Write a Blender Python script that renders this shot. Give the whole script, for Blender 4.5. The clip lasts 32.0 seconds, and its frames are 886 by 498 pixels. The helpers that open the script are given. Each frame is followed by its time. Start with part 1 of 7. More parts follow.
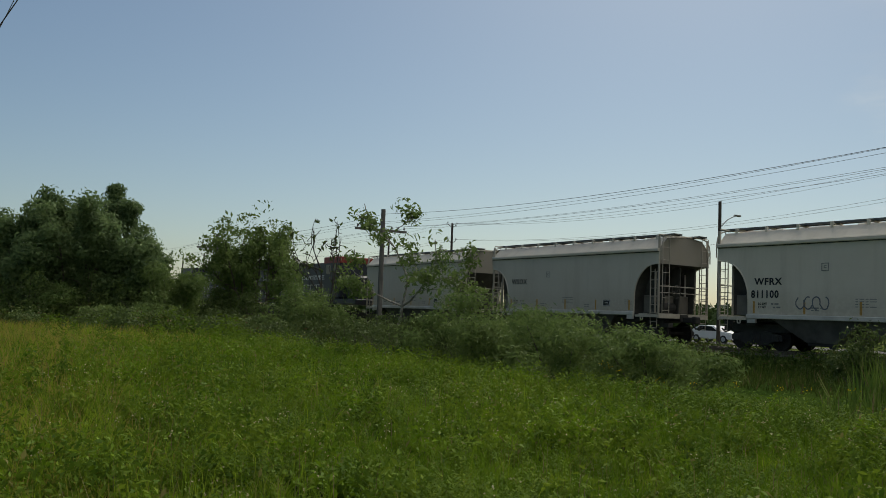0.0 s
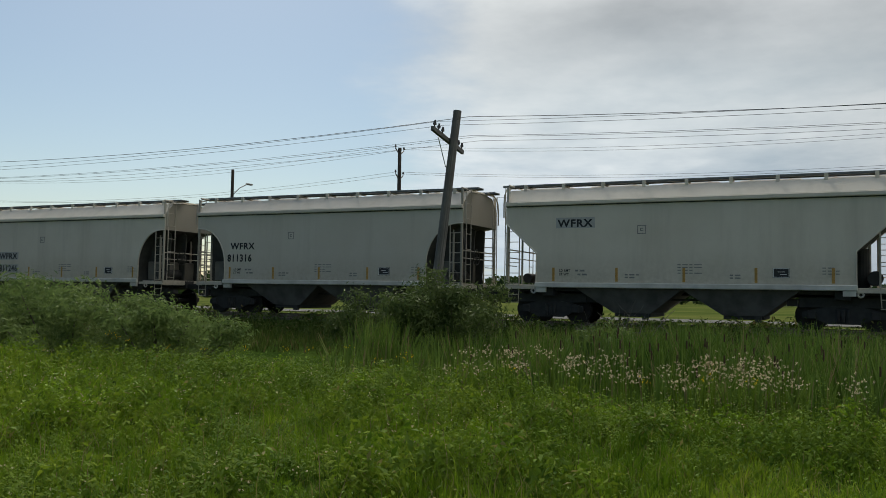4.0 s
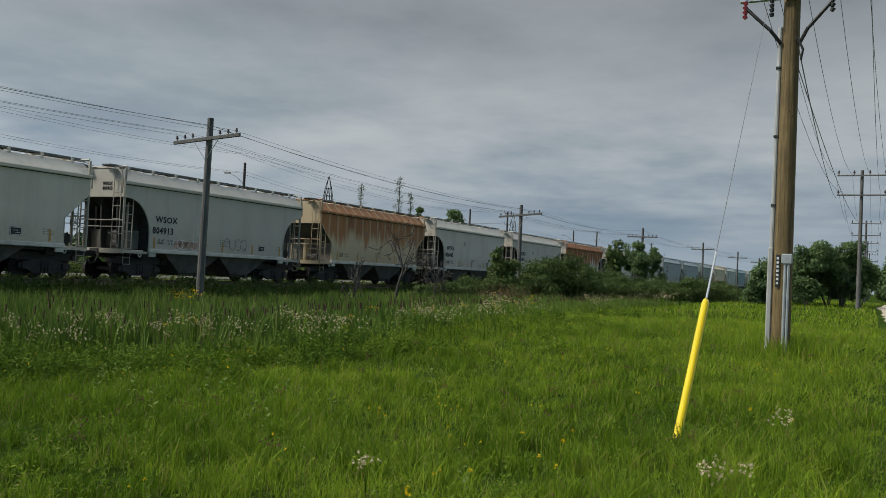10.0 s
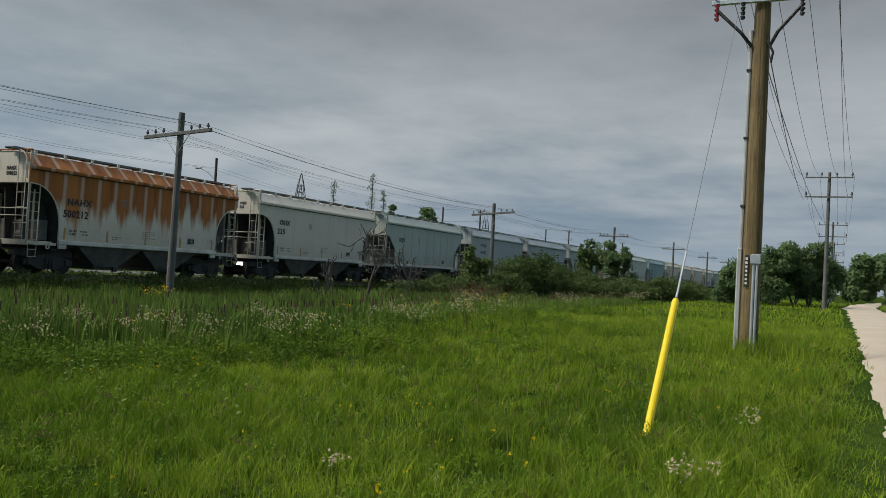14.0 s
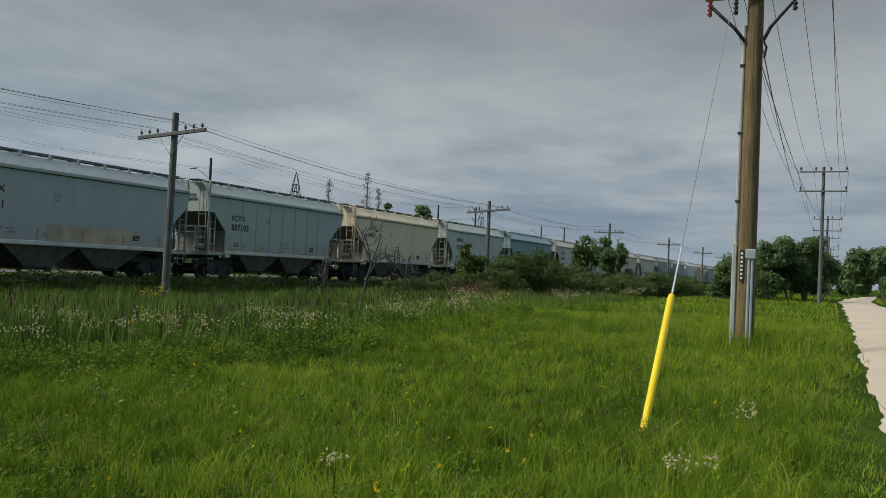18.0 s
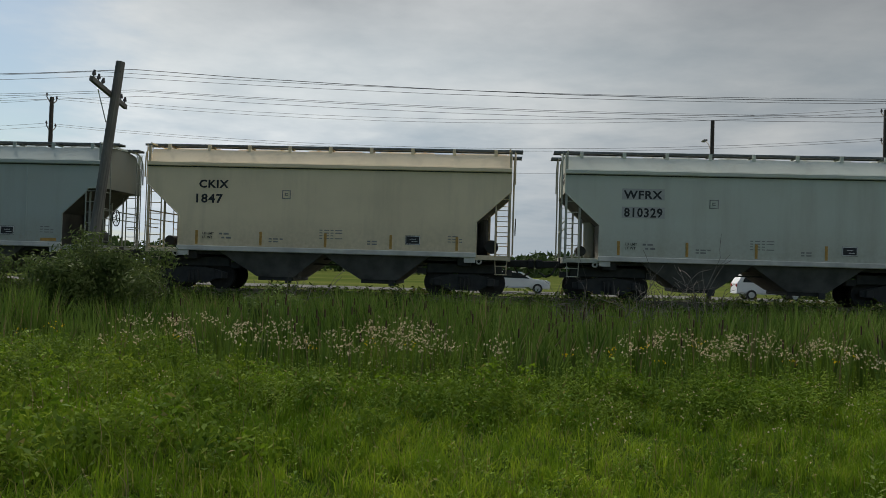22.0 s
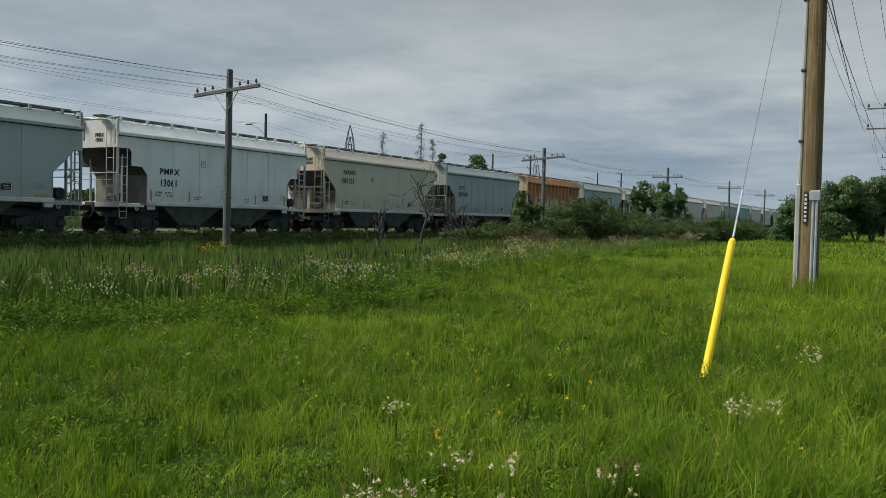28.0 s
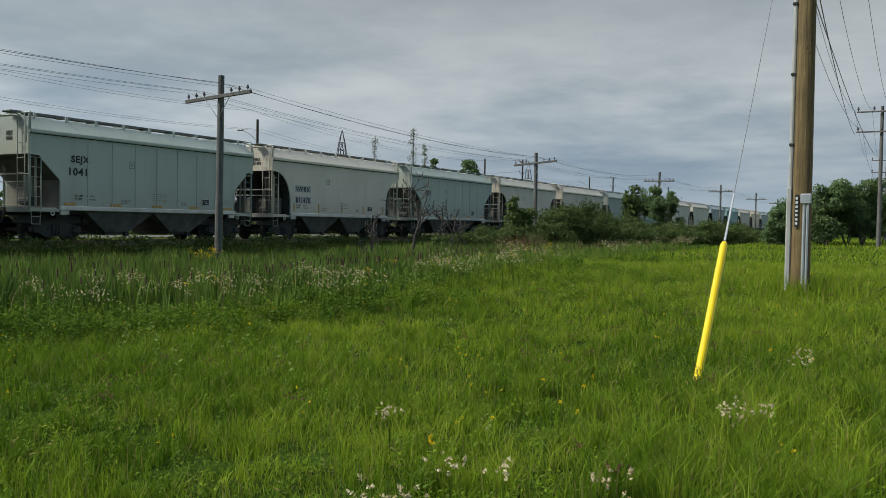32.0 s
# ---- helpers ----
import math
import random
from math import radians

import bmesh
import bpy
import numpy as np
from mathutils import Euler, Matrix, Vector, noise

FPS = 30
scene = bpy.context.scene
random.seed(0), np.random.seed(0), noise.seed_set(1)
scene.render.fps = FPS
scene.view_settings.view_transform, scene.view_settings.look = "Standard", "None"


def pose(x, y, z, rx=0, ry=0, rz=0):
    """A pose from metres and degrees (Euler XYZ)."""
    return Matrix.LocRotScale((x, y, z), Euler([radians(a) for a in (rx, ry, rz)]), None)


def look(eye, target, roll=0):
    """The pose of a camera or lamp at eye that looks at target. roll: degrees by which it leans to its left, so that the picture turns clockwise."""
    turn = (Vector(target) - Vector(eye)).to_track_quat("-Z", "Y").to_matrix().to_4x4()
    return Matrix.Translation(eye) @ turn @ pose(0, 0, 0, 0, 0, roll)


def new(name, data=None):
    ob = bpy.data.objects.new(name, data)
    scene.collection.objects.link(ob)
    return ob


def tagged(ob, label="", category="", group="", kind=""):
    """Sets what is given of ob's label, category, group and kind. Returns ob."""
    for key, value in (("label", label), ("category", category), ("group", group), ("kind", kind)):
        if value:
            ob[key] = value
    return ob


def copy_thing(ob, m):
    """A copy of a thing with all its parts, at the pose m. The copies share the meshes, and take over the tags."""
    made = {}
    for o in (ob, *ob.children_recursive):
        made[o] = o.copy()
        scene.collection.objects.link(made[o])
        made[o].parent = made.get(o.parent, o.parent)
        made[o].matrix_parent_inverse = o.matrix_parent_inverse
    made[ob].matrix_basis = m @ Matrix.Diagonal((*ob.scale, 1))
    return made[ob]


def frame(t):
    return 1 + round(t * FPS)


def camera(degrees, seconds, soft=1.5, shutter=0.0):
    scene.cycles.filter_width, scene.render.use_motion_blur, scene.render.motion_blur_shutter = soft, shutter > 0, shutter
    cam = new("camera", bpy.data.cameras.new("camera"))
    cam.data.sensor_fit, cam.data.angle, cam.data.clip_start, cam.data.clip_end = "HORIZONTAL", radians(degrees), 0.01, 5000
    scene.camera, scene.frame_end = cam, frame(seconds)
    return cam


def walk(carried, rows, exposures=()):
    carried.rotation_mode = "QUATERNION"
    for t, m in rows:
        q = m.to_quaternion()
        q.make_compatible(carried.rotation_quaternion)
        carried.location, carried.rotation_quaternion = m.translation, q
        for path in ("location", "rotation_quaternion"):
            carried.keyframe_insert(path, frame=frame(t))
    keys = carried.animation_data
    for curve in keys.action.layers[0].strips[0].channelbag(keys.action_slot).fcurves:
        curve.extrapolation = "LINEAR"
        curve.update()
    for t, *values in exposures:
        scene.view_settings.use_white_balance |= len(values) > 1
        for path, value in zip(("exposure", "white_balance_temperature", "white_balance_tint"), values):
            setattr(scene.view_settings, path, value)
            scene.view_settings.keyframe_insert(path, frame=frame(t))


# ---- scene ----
cam = camera(54.27, 32.0, soft=0.8)
EYE = 1.62
# seconds, yaw, pitch, roll of the camera, which stands in one place and turns
PATH = [
    (0, 57.05, 4.32, -2.17), (0.5, 60.71, 4.21, -1.77), (0.7, 63.00, 4.12, -1.58), (1, 65.03, 4.12, -1.25),
    (1.5, 65.15, 4.30, -0.73), (2, 64.94, 4.32, -0.55), (2.5, 64.83, 2.62, -0.65), (3, 62.77, 2.81, -0.91),
    (3.3, 48.48, 3.62, -0.61), (3.5, 41.56, 3.57, -0.75), (4, 25.56, 2.98, -0.94), (4.5, -1.79, 2.39, -1.31),
    (5, -35.64, 1.89, -1.67), (5.5, -60.23, 1.61, -1.74), (5.7, -63.25, 1.59, -1.36), (6, -65.34, 1.59, -0.95),
    (6.5, -65.00, 1.58, -0.68), (7, -64.41, 1.68, -0.98), (7.5, -64.04, 1.69, -1.95), (8, -63.85, 1.69, -2.29),
    (8.5, -63.65, 1.66, -2.28), (9, -63.50, 1.67, -2.66), (9.5, -63.25, 1.64, -2.86), (10, -62.92, 1.63, -2.74),
    (10.5, -62.65, 1.58, -2.64), (11, -62.67, 1.63, -3.02), (11.5, -62.69, 1.58, -3.07), (12, -63.32, 1.63, -2.98),
    (12.5, -63.45, 1.57, -2.91), (13, -63.26, 1.55, -3.13), (13.5, -64.46, 1.61, -3.10), (14, -64.75, 1.58, -3.14),
    (14.5, -65.11, 1.60, -3.05), (16.5, -64.54, 1.45, -2.89), (17, -64.79, 1.45, -2.82), (17.5, -65.01, 1.49, -2.79),
    (18, -65.02, 1.45, -2.58), (18.5, -65.37, 1.57, -2.10), (19, -65.73, 1.59, -1.83), (19.5, -61.59, 1.46, -1.31),
    (19.6, -57.76, 1.27, -1.45), (19.8, -46.46, 0.88, -1.77), (20, -32.03, 0.87, -1.18), (20.1, -26.17, 0.79, -1.42),
    (20.3, -14.91, 0.19, -1.64), (20.5, -5.44, -0.22, -2.22), (20.6, -3.07, -0.22, -2.26),
    (20.7, -2.21, -0.19, -2.29), (21, -1.54, 0.01, -2.43), (21.5, -0.64, 1.45, -1.51), (22, 3.91, 1.27, -1.63),
    (22.5, 4.39, 1.40, -1.35), (22.9, -0.48, 1.68, -1.59), (23, -5.19, 1.41, -1.54), (23.2, -19.14, 1.11, -2.03),
    (23.3, -25.62, 1.45, -2.03), (23.4, -31.60, 1.45, -1.80), (23.5, -36.75, 1.50, -1.67),
    (23.7, -45.12, 0.30, -1.75), (24, -52.30, -1.38, -1.58), (24.1, -53.48, -1.27, -1.57),
    (24.5, -56.07, -1.66, -1.17), (25, -58.16, -1.59, -1.13), (25.5, -60.33, -2.02, -1.16),
    (27.5, -61.44, -2.05, -1.22), (28, -61.33, -1.99, -1.24), (28.5, -61.21, -1.94, -1.23),
    (29, -61.06, -1.91, -1.17), (29.5, -60.98, -1.86, -1.52), (30, -61.49, -1.79, -1.69),
    (30.5, -61.82, -1.72, -1.41), (31, -61.75, -1.74, -1.25), (31.5, -61.80, -1.57, -1.03),
    (32, -61.83, -1.65, -0.94),
]

walk(cam, [(t, pose(0, 0, EYE, 90 + p, r, w)) for t, w, p, r in PATH],
     exposures=[(0.0, 0.08, 6850, 8), (2.2, 0.10, 6850, 8), (3.0, 0.22, 6950, 8), (3.4, 0.26, 6900, 8), (5.4, 0.45, 6500, 7), (19.4, 0.42, 6500, 7), (20.0, 0.56, 6500, 9), (20.5, 0.36, 6850, 9), (21.0, 0.17, 6850, 9), (22.0, 0.28, 6850, 9), (23.0, 0.27, 6850, 9), (24.0, 0.72, 6850, 6), (25.0, 0.72, 6650, 6), (28.0, 0.64, 6520, 6), (32.0, 0.64, 6520, 6)])

# ---- sky and sun ----
SUN_AZ, SUN_EL = 38.0, 47.0      # degrees left of the track's normal, and above the horizon


def daylight():
    w = bpy.data.worlds.new("sky")
    scene.world = w
    w.use_nodes = True
    nt = w.node_tree
    nt.nodes.clear()
    N = lambda kind: nt.nodes.new("ShaderNode" + kind)
    L = nt.links.new

    def math_(op, a, b=None, c=None):
        n = N("Math")
        n.operation = op
        for i, v in enumerate((a, b, c)):
            if v is None:
                continue
            if isinstance(v, (int, float)):
                n.inputs[i].default_value = v
            else:
                L(v, n.inputs[i])
        return n.outputs[0]

    def ramp(v, stops, mode="EASE"):
        n = N("ValToRGB")
        n.color_ramp.interpolation = mode
        while len(n.color_ramp.elements) < len(stops):
            n.color_ramp.elements.new(0.5)
        for e, (p, c) in zip(n.color_ramp.elements, stops):
            e.position, e.color = p, (*c, 1)
        L(v, n.inputs[0])
        return n.outputs[0]

    def mix(f, a, b):
        n = N("Mix")
        n.data_type = "RGBA"
        for s, v in ((n.inputs[0], f), (n.inputs[6], a), (n.inputs[7], b)):
            if isinstance(v, tuple):
                s.default_value = (*v, 1)
            elif isinstance(v, (int, float)):
                s.default_value = v
            else:
                L(v, s)
        return n.outputs[2]

    tc = N("TexCoord").outputs["Generated"]
    sep = N("SeparateXYZ")
    L(tc, sep.inputs[0])
    x, y, z = sep.outputs
    zz = math_("MAXIMUM", z, 0.0)
    den = math_("ADD", zz, 0.10)
    comb = N("CombineXYZ")
    L(math_("DIVIDE", x, den), comb.inputs[0])
    L(math_("DIVIDE", y, den), comb.inputs[1])

    def noise_(scale, detail, rough, seed):
        n = N("TexNoise")
        n.noise_dimensions = "4D"
        n.inputs["W"].default_value = seed
        n.inputs["Scale"].default_value, n.inputs["Detail"].default_value = scale, detail
        n.inputs["Roughness"].default_value = rough
        L(comb.outputs[0], n.inputs["Vector"])
        return n.outputs["Fac"]

    big, mid, fine = noise_(0.5, 4, 0.5, 3.1), noise_(1.5, 5, 0.55, 7.7), noise_(4.5, 5, 0.6, 1.9)
    puff = math_("ADD", math_("MULTIPLY", big, 0.52), math_("ADD", math_("MULTIPLY", mid, 0.36), math_("MULTIPLY", fine, 0.12)))
    # grey cloud sheet: steel blue low down, pale streaks in the middle, darker above, brightened overhead out of view
    # to light the ground
    low = ramp(zz, [(0.0, (0.26, 0.32, 0.38)), (0.09, (0.165, 0.22, 0.285)), (0.2, (0.20, 0.238, 0.275)), (0.33, (0.14, 0.155, 0.175)), (0.5, (0.30, 0.31, 0.32)), (1.0, (0.75, 0.76, 0.78))])
    cloud = mix(ramp(puff, [(0.35, (0, 0, 0)), (0.68, (1, 1, 1))]), low, ramp(zz, [(0.03, (0.30, 0.345, 0.395)), (0.15, (0.40, 0.425, 0.45)), (0.30, (0.275, 0.295, 0.32)), (0.45, (0.45, 0.46, 0.47)), (0.75, (1.0, 1.0, 1.0))]))
    glow_dir = Vector((-math.sin(radians(SUN_AZ)) * math.cos(radians(SUN_EL)), math.cos(radians(SUN_AZ)) * math.cos(radians(SUN_EL)), math.sin(radians(SUN_EL))))
    dot = N("VectorMath")
    dot.operation = "DOT_PRODUCT"
    L(tc, dot.inputs[0])
    dot.inputs[1].default_value = glow_dir
    bright = ramp(dot.outputs["Value"], [(0.0, (0.86, 0.86, 0.86)), (0.32, (0.99, 0.99, 0.99)), (0.5, (1.04, 1.04, 1.04)), (0.8, (1.95, 1.93, 1.9)), (1.0, (4.0, 3.9, 3.7))])
    mul = N("Mix")
    mul.data_type, mul.blend_type = "RGBA", "MULTIPLY"
    mul.inputs[0].default_value = 1
    L(cloud, mul.inputs[6])
    L(bright, mul.inputs[7])
    # clouds behind the camera brightened out of view, to light the cars' near sides
    back = N("VectorMath")
    back.operation = "DOT_PRODUCT"
    L(tc, back.inputs[0])
    back.inputs[1].default_value = (0.0, -0.87, 0.5)
    mul2 = N("Mix")
    mul2.data_type, mul2.blend_type = "RGBA", "MULTIPLY"
    mul2.inputs[0].default_value = 1
    L(mul.outputs[2], mul2.inputs[6])
    L(ramp(back.outputs["Value"], [(0.32, (1, 1, 1)), (0.85, (4.2, 4.1, 3.9))]), mul2.inputs[7])
    cloud = mul2.outputs[2]
    sky = N("TexSky")
    sky.sky_type, sky.sun_disc = "NISHITA", False
    sky.sun_elevation, sky.sun_rotation = radians(SUN_EL), radians(-SUN_AZ)
    sky.air_density, sky.dust_density, sky.ozone_density = 1.0, 1.0, 1.5
    clear = N("Mix")
    clear.data_type, clear.blend_type = "RGBA", "MULTIPLY"
    clear.inputs[0].default_value = 1
    L(sky.outputs[0], clear.inputs[6])
    clear.inputs[7].default_value = (SKY_GAIN * 0.92, SKY_GAIN, SKY_GAIN * 1.02, 1)
    # the cloud's ragged edge runs away to the left of the track's normal
    side = math_("ADD", math_("MULTIPLY", x, 0.80), math_("MULTIPLY", y, 0.60))
    edge = math_("ADD", side, math_("MULTIPLY", math_("SUBTRACT", puff, 0.5), 0.9))
    cover = ramp(edge, [(0.05, (0, 0, 0)), (0.27, (1, 1, 1))])
    out, bg = N("OutputWorld"), N("Background")
    L(mix(cover, clear.outputs[2], cloud), bg.inputs[0])
    bg.inputs[1].default_value = 1.0
    L(bg.outputs[0], out.inputs[0])
    sun = new("sun", bpy.data.lights.new("sun", "SUN"))
    sun.data.energy, sun.data.angle, sun.data.color = 2.4, radians(12), (1.0, 0.95, 0.86)
    sun.matrix_world = look(glow_dir * 50, (0, 0, 0))


SKY_GAIN = 0.066
daylight()


# ---- materials ----
class Mat:
    """A small builder for node materials."""

    def __init__(self, name, rough=0.8, metal=0.0):
        self.m = bpy.data.materials.new(name)
        self.m.use_nodes = True
        self.nt = self.m.node_tree
        self.b = self.nt.nodes["Principled BSDF"]
        self.b.inputs["Roughness"].default_value, self.b.inputs["Metallic"].default_value = rough, metal

    def n(self, kind, **props):
        node = self.nt.nodes.new("ShaderNode" + kind)
        for k, v in props.items():
            node.inputs[k].default_value = v
        return node

    def link(self, a, b):
        self.nt.links.new(a, b)

    def coord(self, which="Object", scale=(1, 1, 1)):
        t, mp = self.n("TexCoord"), self.n("Mapping")
        mp.inputs["Scale"].default_value = scale
        self.link(t.outputs[which], mp.inputs[0])
        return mp.outputs[0]

    def noise(self, vec, scale, detail=4, rough=0.55):
        n = self.n("TexNoise", Scale=scale, Detail=detail, Roughness=rough)
        self.link(vec, n.inputs["Vector"])
        return n.outputs["Fac"]

    def ramp(self, v, *stops):
        n = self.n("ValToRGB")
        while len(n.color_ramp.elements) < len(stops):
            n.color_ramp.elements.new(0.5)
        for e, (p, c) in zip(n.color_ramp.elements, stops):
            e.position, e.color = p, ((c, c, c, 1) if isinstance(c, (int, float)) else (*c, 1))
        self.link(v, n.inputs[0])
        return n.outputs[0]

    def mix(self, f, a, b, blend="MIX"):
        n = self.n("Mix")
        n.data_type, n.blend_type = "RGBA", blend
        for s, v in ((n.inputs[0], f), (n.inputs[6], a), (n.inputs[7], b)):
            if isinstance(v, tuple):
                s.default_value = (*v, 1)
            elif isinstance(v, (int, float)):
                s.default_value = v
            else:
                self.link(v, s)
        return n.outputs[2]

    def math(self, op, a, b=0.0):
        n = self.n("Math")
        n.operation = op
        for i, v in enumerate((a, b)):
            if isinstance(v, (int, float)):
                n.inputs[i].default_value = v
            else:
                self.link(v, n.inputs[i])
        return n.outputs[0]

    def colour(self, c):
        if isinstance(c, tuple):
            self.b.inputs["Base Color"].default_value = (*c, 1)
        else:
            self.link(c, self.b.inputs["Base Color"])
        return self

    def bump(self, v, strength=0.3, distance=0.02):
        n = self.n("Bump", Strength=strength, Distance=distance)
        self.link(v, n.inputs["Height"])
        self.link(n.outputs[0], self.b.inputs["Normal"])
        return self


def plain(name, c, rough=0.7, metal=0.0, vary=0.25, scale=3.0):
    m = Mat(name, rough, metal)
    v = m.coord()
    f = m.noise(v, scale, 5)
    dark = tuple(k * (1 - vary) for k in c)
    m.colour(m.mix(m.ramp(f, (0.35, 0.0), (0.65, 1.0)), dark, c))
    m.bump(m.noise(v, scale * 12, 3), 0.15, 0.01)
    return m.m


def leafy(name, a, b, patch=0.25, trans=0.35, rough=0.6, dry=None):
    """Leaves and blades: each piece its own shade, patches over metres, light shining through."""
    m = Mat(name, rough)
    g = m.n("NewGeometry")
    isl = g.outputs["Random Per Island"]
    v = m.coord("Object")
    patchy = m.ramp(m.noise(v, patch, 3), (0.36, 0.0), (0.64, 1.0))
    tuft = m.ramp(m.noise(v, patch * 8, 3), (0.35, 0.0), (0.65, 1.0))
    t = m.math("ADD", m.math("MULTIPLY", isl, 0.36), m.math("ADD", m.math("MULTIPLY", patchy, 0.36), m.math("MULTIPLY", tuft, 0.28)))
    c = m.mix(t, a, b)
    if dry:
        c = m.mix(m.ramp(isl, (0.88, 0.0), (0.93, 1.0)), c, dry)
    m.colour(c)
    m.b.inputs["Specular IOR Level"].default_value = 0.08
    tr = m.n("BsdfTranslucent")
    m.link(c, tr.inputs[0])
    ms = m.n("MixShader")
    ms.inputs[0].default_value = trans
    m.link(m.b.outputs[0], ms.inputs[1])
    m.link(tr.outputs[0], ms.inputs[2])
    m.link(ms.outputs[0], m.nt.nodes["Material Output"].inputs[0])
    return m.m


def hopper_paint():
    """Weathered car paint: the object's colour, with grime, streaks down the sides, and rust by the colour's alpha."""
    m = Mat("hopper_paint", 0.82)
    m.b.inputs["Specular IOR Level"].default_value = 0.25
    info = m.n("ObjectInfo")
    g = m.n("NewGeometry")
    v = m.coord("Object")
    off = m.n("VectorMath")
    off.operation = "ADD"
    comb = m.n("CombineXYZ")
    m.link(m.math("MULTIPLY", info.outputs["Random"], 90.0), comb.inputs[0])
    m.link(v, off.inputs[0])
    m.link(comb.outputs[0], off.inputs[1])
    p = off.outputs[0]
    streak_map = m.n("Mapping")
    streak_map.inputs["Scale"].default_value = (1.0, 1.0, 0.10)
    m.link(p, streak_map.inputs[0])
    streak = m.noise(streak_map.outputs[0], 1.7, 5, 0.62)
    blotch = m.noise(p, 0.55, 5, 0.6)
    fine = m.noise(p, 9.0, 4)
    sep = m.n("SeparateXYZ")
    m.link(v, sep.inputs[0])
    base = m.mix(m.ramp(blotch, (0.35, 0.0), (0.75, 0.7)), info.outputs["Color"], m.mix(0.3, info.outputs["Color"], (0.33, 0.28, 0.19)))
    base = m.mix(m.ramp(streak, (0.5, 0.0), (0.85, 0.3)), base, (0.24, 0.21, 0.16))
    # road dirt thrown up low on the body
    lowz = m.math("MULTIPLY", m.ramp(m.math("MULTIPLY", sep.outputs[2], 0.25), (0.25, 0.9), (0.55, 0.0)), m.ramp(fine, (0.3, 0.15), (0.7, 0.5)))
    base = m.mix(lowz, base, (0.27, 0.22, 0.14))
    rust_edge = m.math("ADD", m.math("MULTIPLY", sep.outputs[2], 0.25), m.math("MULTIPLY", m.math("SUBTRACT", streak, 0.5), 1.0))
    rust = m.math("MULTIPLY", m.ramp(rust_edge, (0.52, 0.0), (0.68, 1.0)), info.outputs["Alpha"])
    ribs = m.n("TexWave", Scale=0.36, Distortion=0.6)
    m.link(p, ribs.inputs["Vector"])
    rust = m.math("MULTIPLY", rust, m.ramp(ribs.outputs["Fac"], (0.02, 0.55), (0.16, 1.0)))
    rc = m.mix(m.ramp(streak, (0.3, 0.0), (0.7, 1.0)), (0.20, 0.06, 0.017), (0.44, 0.17, 0.047))
    m.colour(m.mix(rust, base, rc))
    m.bump(m.math("ADD", m.math("MULTIPLY", fine, 0.2), blotch), 0.2, 0.03)
    return m.m


def wood_pole(name, a, b):
    m = Mat(name, 0.85)
    v = m.coord("Object", (1, 1, 0.04))
    grain = m.noise(v, 28.0, 6, 0.7)
    spots = m.noise(m.coord("Object"), 2.2, 3)
    c = m.mix(m.ramp(grain, (0.35, 0.0), (0.68, 1.0)), a, b)
    knots = m.n("TexVoronoi", Scale=2.3)
    m.link(m.coord("Object", (3, 3, 1)), knots.inputs["Vector"])
    c = m.mix(m.ramp(knots.outputs["Distance"], (0.05, 0.75), (0.10, 0.0)), c, tuple(k * 0.3 for k in a))
    m.colour(m.mix(m.ramp(spots, (0.4, 0.0), (0.75, 0.5)), c, tuple(k * 0.6 for k in a)))
    m.bump(grain, 0.4, 0.01)
    return m.m


PAINT = hopper_paint()
DARKSTEEL = plain("dark_steel", (0.040, 0.039, 0.036), 0.75, 0.0, 0.4, 4)
# dark tone standing in for shade on the cars, chiefly in their ends
SHADEPAINT = plain("grimy_end_paint", (0.062, 0.062, 0.054), 0.85, 0, 0.55, 1.2)
# end grey set darker, with the shade of the open ends in it
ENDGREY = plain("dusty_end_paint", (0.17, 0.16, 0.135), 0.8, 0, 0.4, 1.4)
# sills paler than the bodies: skylight on them is put into the colour
SILLPAINT = plain("pale_sill_paint", (0.60, 0.585, 0.53), 0.6, 0, 0.28, 1.6)
UNDER = plain("grimy_underframe_grey", (0.125, 0.12, 0.108), 0.8, 0.0, 0.45, 2)
GRATING = plain("galvanised_grating", (0.16, 0.17, 0.17), 0.6, 0.4, 0.3, 5)
WHEEL = plain("wheel_steel", (0.030, 0.026, 0.022), 0.75, 0.1, 0.4, 5)
BLACKPAINT = plain("black_marking_paint", (0.025, 0.025, 0.028), 0.7, 0, 0.3, 6)
BLUEPAINT = plain("blue_marking_paint", (0.03, 0.07, 0.16), 0.7, 0, 0.3, 6)
FADEDTEXT = plain("faded_stencil_paint", (0.24, 0.24, 0.23), 0.7, 0, 0.3, 6)
CONDUIT = plain("pale_conduit_plastic", (0.42, 0.42, 0.40), 0.5, 0, 0.2, 3)
PATCH = plain("pale_grey_patch_paint", (0.42, 0.42, 0.405), 0.6, 0, 0.15, 5)
ORANGE = plain("faded_orange_reflector", (0.50, 0.275, 0.055), 0.45, 0, 0.3, 8)
WHITEPAINT = plain("white_paint", (0.72, 0.72, 0.70), 0.5, 0, 0.15, 4)
WOODGREY = wood_pole("weathered_grey_wood", (0.09, 0.086, 0.08), (0.175, 0.167, 0.153))
WOODBROWN = wood_pole("treated_brown_wood", (0.082, 0.054, 0.021), (0.235, 0.167, 0.07))
WOODDARK = wood_pole("dark_treated_wood", (0.03, 0.024, 0.02), (0.066, 0.054, 0.046))
LAMPGREY = plain("dull_grey_lamp_metal", (0.20, 0.20, 0.20), 0.6, 0.2, 0.2, 4)
GALV = plain("galvanised_steel", (0.50, 0.52, 0.53), 0.45, 0.55, 0.2, 5)
GUARD = plain("yellow_plastic_guard", (0.76, 0.56, 0.0), 0.4, 0, 0.08, 4)
